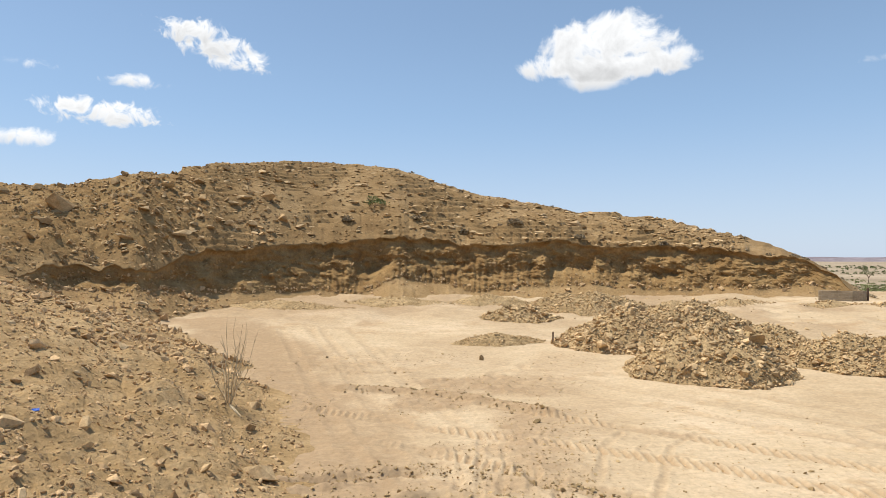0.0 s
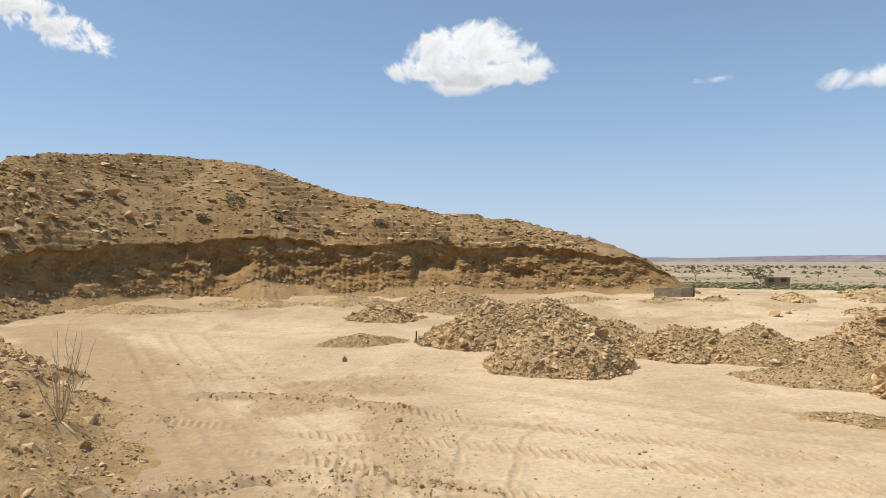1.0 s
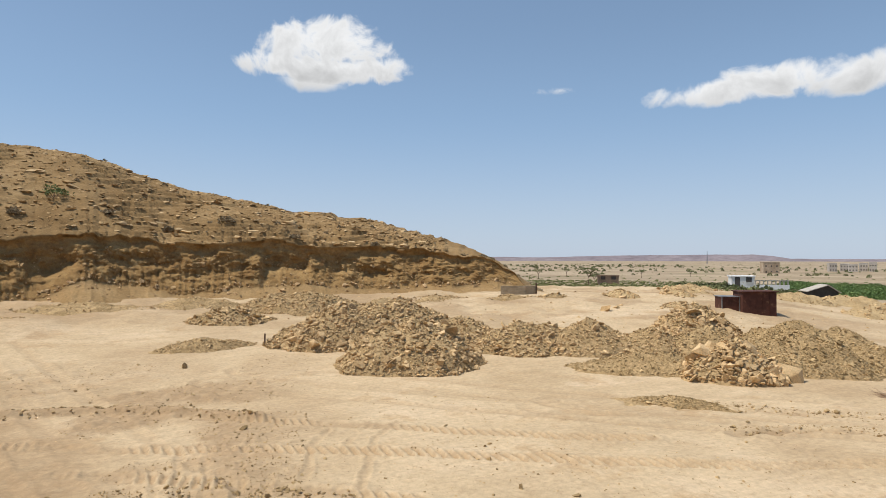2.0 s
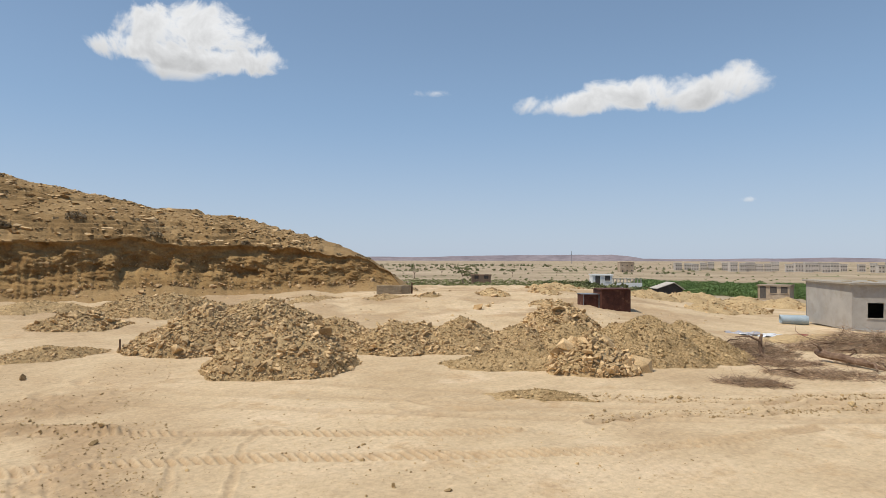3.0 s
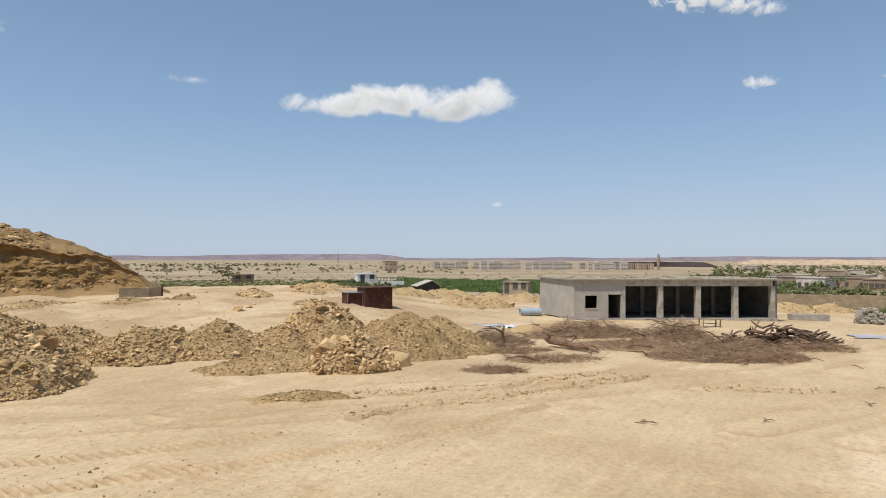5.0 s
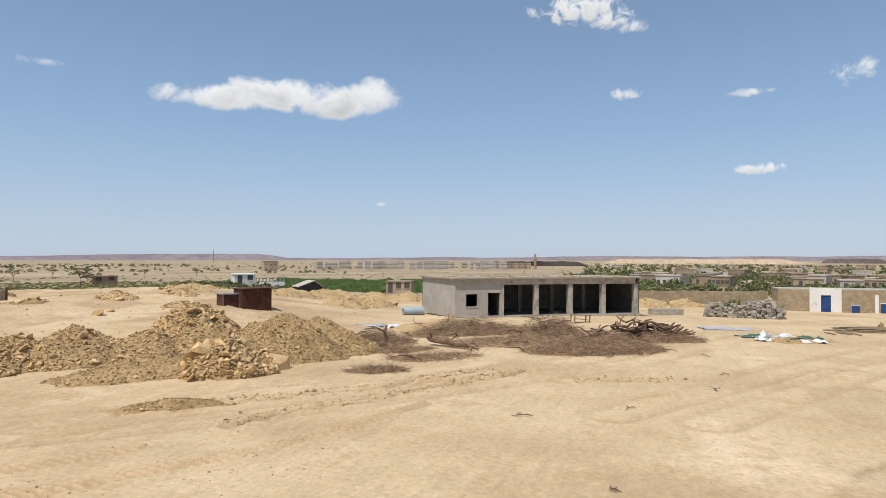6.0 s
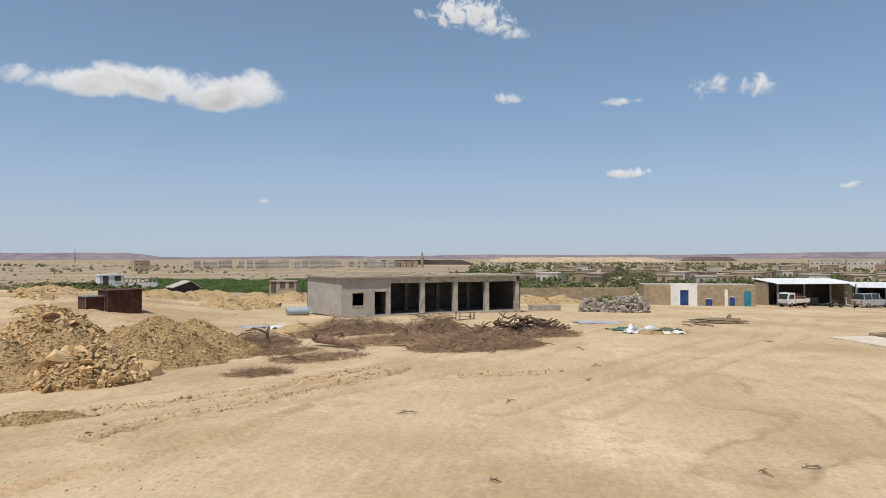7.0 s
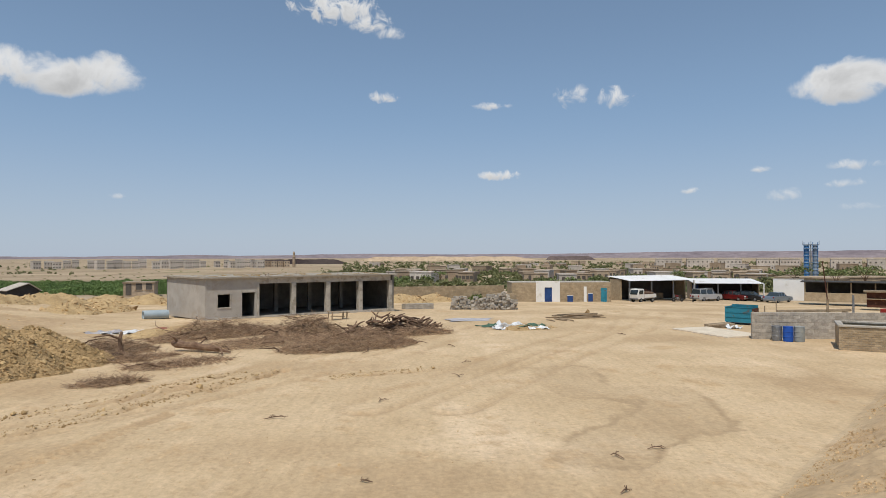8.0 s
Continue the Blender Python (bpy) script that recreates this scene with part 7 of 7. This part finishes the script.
# the ridge's mauve has distance haze mixed into its base colour
RIDGE = surface("haze_tinted_hills", (0.20, 0.17, 0.185), (0.27, 0.23, 0.24), 0.004, 0.95, 0.0, 0.02, glaze=0.0)
KNOLL = surface("brown_knoll", (0.11, 0.085, 0.08), (0.16, 0.125, 0.115), 0.01, 0.95, 0.0, 0.1, glaze=0.0)
RISE = surface("far_sand_rise", (0.42, 0.315, 0.215), (0.50, 0.385, 0.27), 0.01, 0.95, 0.0, 0.1, glaze=0.0)
SLAG = surface("dark_slag_bank", (0.045, 0.035, 0.035), (0.075, 0.06, 0.055), 0.02, 0.95, 0.0, 0.2, glaze=0.0)
ridge("backdrop_ridge", [(-40, 0.2), (31, 0.2), (36.8, 0.2), (40, 0.36), (49, 0.40), (52.3, 0.46), (53.6, 0.30), (55, 0.06), (61, 0.05), (69, 0.18), (73, 0.08), (85, 0.28), (92, 0.20), (104, 0.25), (113, 0.38), (126, 0.42), (140, 0.4)], 4300, RIDGE, "low hills along the horizon, coloured mauve for haze", 5)


def slag_bank(name, az0, az1, r, el, material, label):
    azs = np.linspace(az0, az1, 60)
    u = (azs - az0) / (az1 - az0)
    top = 5.2 + r * math.tan(radians(el)) * np.ones(60) + r * 0.001 * layers(azs * 1.3, azs * 0, octaves=3, seed=3)
    edge = ease(u, 0, 0.12) * (1 - ease(u, 0.8, 1.0))
    a = np.radians(azs)
    rows = [np.stack([r * q * np.sin(a), r * q * np.cos(a), -6 + (top + 6) * edge * k], -1) for q, k in [(0.985, 0.0), (0.995, 0.9), (1.0, 1.0), (1.03, 0.95), (1.05, 0.0)]]
    tagged(solid(name, sheet(name, np.stack(rows).reshape(-1, 3), grid_faces(5, 60)[:, ::-1], material, True)), label, "bank", kind="structure")


slag_bank("slag_bank", 72.6, 83.0, 900, -0.22, SLAG, "long dark bank of slag far off")
slag_bank("dark_knoll", 100.4, 105.2, 1800, 0.0, KNOLL, "low dark knoll on the horizon")
slag_bank("sandy_rise", 83.0, 101.0, 1500, 0.0, RISE, "long sandy rise far off")


# ---- stones on the hill and the bank ----
gen = np.random.default_rng(701)
view = np.flatnonzero((HILL_COLS > -43) & (HILL_COLS < 34))


def hill_spots(r0, r1, count, az=(-43, 34)):
    cols = np.flatnonzero((HILL_COLS > az[0]) & (HILL_COLS < az[1]))
    return HILL_XYZ[gen.integers(r0, r1, count), cols[gen.integers(len(cols), size=count)]]


# slabs weathering out of the slope
lay_pieces("slab", SLABS, hill_spots(ROW_TOP + 3, ROW_CREST - 4, 260, (-18, 26)), 0.4 + gen.gamma(1.4, 0.25, 260), hill, gen, 0.13, -0.02)
lay_pieces("boulder", BOULDERS, hill_spots(ROW_TOP + 4, ROW_CREST - 20, 26, (-42, -18)), np.minimum(0.4 + gen.gamma(1.3, 0.3, 26), 1.0), hill, gen, 0.5, 0.1)


def hill_block(az, el, wide, shapes, flat, k):
    """A stone of its own on the hill, by the direction it is seen in from the path."""
    col = HILL_XYZ[:ROW_CREST, hill_col(az)]
    slant = (col[:, 2] - 5.21) / np.hypot(col[:, 0], col[:, 1])
    p = col[40 + int(np.argmin(np.abs(slant[40:] - math.tan(radians(el)))))]
    ob = new("boulder", shapes[k % len(shapes)])
    ob.parent = hill
    ob.matrix_basis = Matrix.LocRotScale(Vector(p) + Vector((0, 0, 0.12 * wide)), Euler((0.15, 0.2 * (k % 3 - 1), 0.9 * k)), (wide, wide * 0.9, wide * flat))


for k, (az, el, wide, dark_) in enumerate([(-31.7, 4.0, 2.5, 1), (-32.8, 2.7, 1.1, 1), (-33.8, 1.5, 1.0, 1), (-18.8, 4.75, 1.4, 0), (-24.0, 6.0, 1.6, 0), (-28.1, 6.1, 1.3, 1), (-27.3, 6.9, 0.8, 1), (-23.1, 2.0, 2.0, 0), (-25.9, -3.9, 0.8, 0), (-29.5, -4.3, 0.9, 1), (-20.0, 3.4, 1.0, 0), (-19.3, 3.0, 1.1, 0), (-20.6, 2.6, 0.9, 0), (-21.4, 3.6, 0.8, 0), (-22.0, 2.9, 0.9, 0), (-18.4, 2.6, 1.1, 0), (-17.0, 2.9, 1.5, 0), (-15.9, 5.4, 1.8, 1), (-14.5, 3.5, 1.6, 1), (-21.5, 6.4, 1.4, 1), (-22.6, 5.2, 1.2, 1), (-13.0, 2.8, 1.3, 0)]):
    hill_block(az, el, wide, BOULDERS if dark_ else SLABS + STONES, 0.8 if dark_ else 0.75, k)
p = hill_spots(ROW_TOP + 1, ROW_CREST - 2, 5600, (-18, 26))
tagged(solid("hill_stones", strew("hill_stones", SLABS, p, 0.12 + gen.gamma(1.2, 0.16, len(p)), DARK_ROCK, gen, 0.12, -0.04)), "flat stones scattered over the hillside", "stones", kind="stuff")
p = hill_spots(ROW_TOP + 1, ROW_CREST - 2, 4000, (-43, -15))
tagged(solid("spoil_stones", strew("spoil_stones", CLODS, p, 0.06 + gen.gamma(1.1, 0.11, len(p)), DARK_ROCK, gen, 0.5, 0.0)), "brown stones and clods on the tipped spoil", "stones", kind="stuff")
p = hill_spots(ROW_TOP + 1, ROW_CREST - 2, 500, (-30, -17))
tagged(solid("spoil_slabs", strew("spoil_slabs", SLABS, p, 0.14 + gen.gamma(1.3, 0.16, len(p)), ROCK, gen, 0.4, 0.0)), "pale broken slabs on the tipped spoil", "stones", kind="stuff")
# lumps in the cut and at its foot
p = hill_spots(ROW_CUT, ROW_TOP - 16, 1500, (-33, 31))
tagged(solid("cliff_lumps", strew("cliff_lumps", CLODS, p, 0.06 + gen.gamma(1.2, 0.09, len(p)), DARK_ROCK, gen, 0.6, -0.1)), "lumps of earth in the dug face", "clods", kind="stuff")
p = hill_spots(ROW_CUT - 16, ROW_CUT + 6, 1500, (-34, 33))
tagged(solid("talus_stones", strew("talus_stones", CLODS, p, 0.10 + gen.gamma(1.2, 0.1, len(p)), CLOD, gen, 0.6, 0.1)), "small stones at the foot of the dug face", "stones", kind="stuff")


def bank_spots(count, r_lo, r_hi):
    """Places on the near bank that lie above the yard."""
    flat = HILL_XYZ[:ROW_CUT, view].reshape(-1, 3)
    r = np.hypot(flat[:, 0], flat[:, 1])
    ok = flat[(r > r_lo) & (r < r_hi) & (flat[:, 2] > plain_level(flat[:, 0], flat[:, 1]) + 0.03)]
    w = np.hypot(ok[:, 0], ok[:, 1]) ** 1.2
    return ok[gen.choice(len(ok), count, p=w / w.sum())]


lay_pieces("rock", STONES + SLABS, bank_spots(90, 9, 30), 0.16 + gen.gamma(1.3, 0.1, 90), hill, gen, 0.5, 0.05)
lay_pieces("clod", CLODS, bank_spots(110, 9, 30), 0.12 + gen.gamma(1.4, 0.08, 110), hill, gen, 0.6, 0.05)
p = bank_spots(13000, 8.5, 34)
tagged(solid("bank_gravel", strew("bank_gravel", CLODS + STONES, p, 0.025 + gen.gamma(1.2, 0.028, len(p)), CLOD, gen, 0.6, 0.1)), "loose clods and gravel on the bank", "gravel", kind="stuff")
p = bank_spots(2600, 25, 52)
tagged(solid("bank_stones", strew("bank_stones", CLODS + STONES, p, 0.08 + gen.gamma(1.2, 0.09, len(p)), CLOD, gen, 0.6, 0.1)), "loose stones on the upper bank", "stones", kind="stuff")
scrap = crumpled("blue_wrapper", -8.3, 12.6, 0.10, 0.07, 30, 0.06, BLUE_DRUM, "crumpled blue plastic scrap on the bank", "litter", 711, 8)
scrap.location.z = float(HILL_XYZ[:ROW_CUT].reshape(-1, 3)[np.argmin(np.hypot(HILL_XYZ[:ROW_CUT, :, 0].ravel() + 8.3, HILL_XYZ[:ROW_CUT, :, 1].ravel() - 12.6)), 2])


# ---- loose stones over the yard ----
def yard_spots(count, az, r, power=1.6):
    a = np.radians(gen.uniform(*az, count))
    q = r[0] + (r[1] - r[0]) * gen.uniform(0, 1, count) ** power
    x, y = q * np.sin(a), q * np.cos(a)
    return np.stack([x, y, land(x, y)], -1)


p = yard_spots(3600, (-20, 128), (11, 45))
keep = layers(p[:, 0] * 0.25, p[:, 1] * 0.25, octaves=3, seed=91) > 0.05
p = p[keep]
tagged(solid("yard_pebbles", strew("yard_pebbles", STONES, p, 0.015 + gen.gamma(1.1, 0.014, len(p)), ROCK, gen, 0.6, 0.0)), "small stones strewn over the sandy yard", "pebbles", kind="stuff")
p = np.concatenate([yard_spots(9000, (-24, 14), (11, 32)), yard_spots(1500, (8, 60), (11, 24))])
keep = layers(p[:, 0] * 0.35 + 3, p[:, 1] * 0.35, octaves=4, seed=23) > -0.15
p = p[keep]
tagged(solid("yard_clods", strew("yard_clods", CLODS, p, 0.015 + gen.gamma(1.0, 0.024, len(p)), GRIT, gen, 0.6, 0.0)), "small earth clods turned up by wheels", "clods", kind="stuff")
p = yard_spots(600, (10, 62), (40, 75), 1.0)
tagged(solid("field_stones", strew("field_stones", STONES, p, 0.06 + gen.gamma(1.0, 0.08, len(p)), ROCK, gen, 0.5, 0.0)), "stones on the rough ground by the piles", "stones", kind="stuff")
p = yard_spots(26000, (112, 131), (11, 34), 1.0)
p = p[bank_level(p[:, 0], p[:, 1]) > 0.1]
tagged(solid("bank_pebbles", strew("bank_pebbles", STONES, p, 0.014 + gen.gamma(1.1, 0.013, len(p)), ROCK, gen, 0.6, 0.1)), "grey gravel on the bank beside the yard", "gravel", kind="stuff")
stake = base("wooden_stake", "short timber stake standing in the sand", "stake", Matrix.Translation((6.0, 33.9, land_at(6.0, 33.9) - 0.1)))
part("stake", tube([(0, 0, 0), (0.02, 0, 0.75)], [0.05, 0.045], 6), BARK, stake)
dark = tagged(solid("boulder", BOULDERS[0], m=Matrix.LocRotScale((31.4, 36.6, land_at(31.4, 36.6) + 0.1), Euler((0.2, 0, 0.4)), (1.3, 1.0, 1.0))), "dark brown boulder on the rough ground", "boulder")


# crumbs of soil thrown up along the grooves
def groove_crumbs():
    gen = np.random.default_rng(77)
    spots = []
    for line in GROOVES + [SCRAPE]:
        for (x0, y0), (x1, y1) in zip(line, line[1:]):
            count = int(80 * math.hypot(x1 - x0, y1 - y0))
            k, off = gen.uniform(0, 1, count), gen.normal(0.35, 0.28, count)
            long = math.hypot(x1 - x0, y1 - y0)
            for a, o in zip(k, off):
                x, y = x0 + a * (x1 - x0) - o * (y1 - y0) / long, y0 + a * (y1 - y0) + o * (x1 - x0) / long
                spots.append((x, y, land_at(x, y)))
    me = strew("soil_crumbs", CLODS, spots, 0.016 + gen.gamma(1.1, 0.026, len(spots)), GRIT, gen)
    tagged(solid("soil_crumbs", me), "crumbs of dry soil thrown up along the ruts", "soil", kind="stuff")


groove_crumbs()
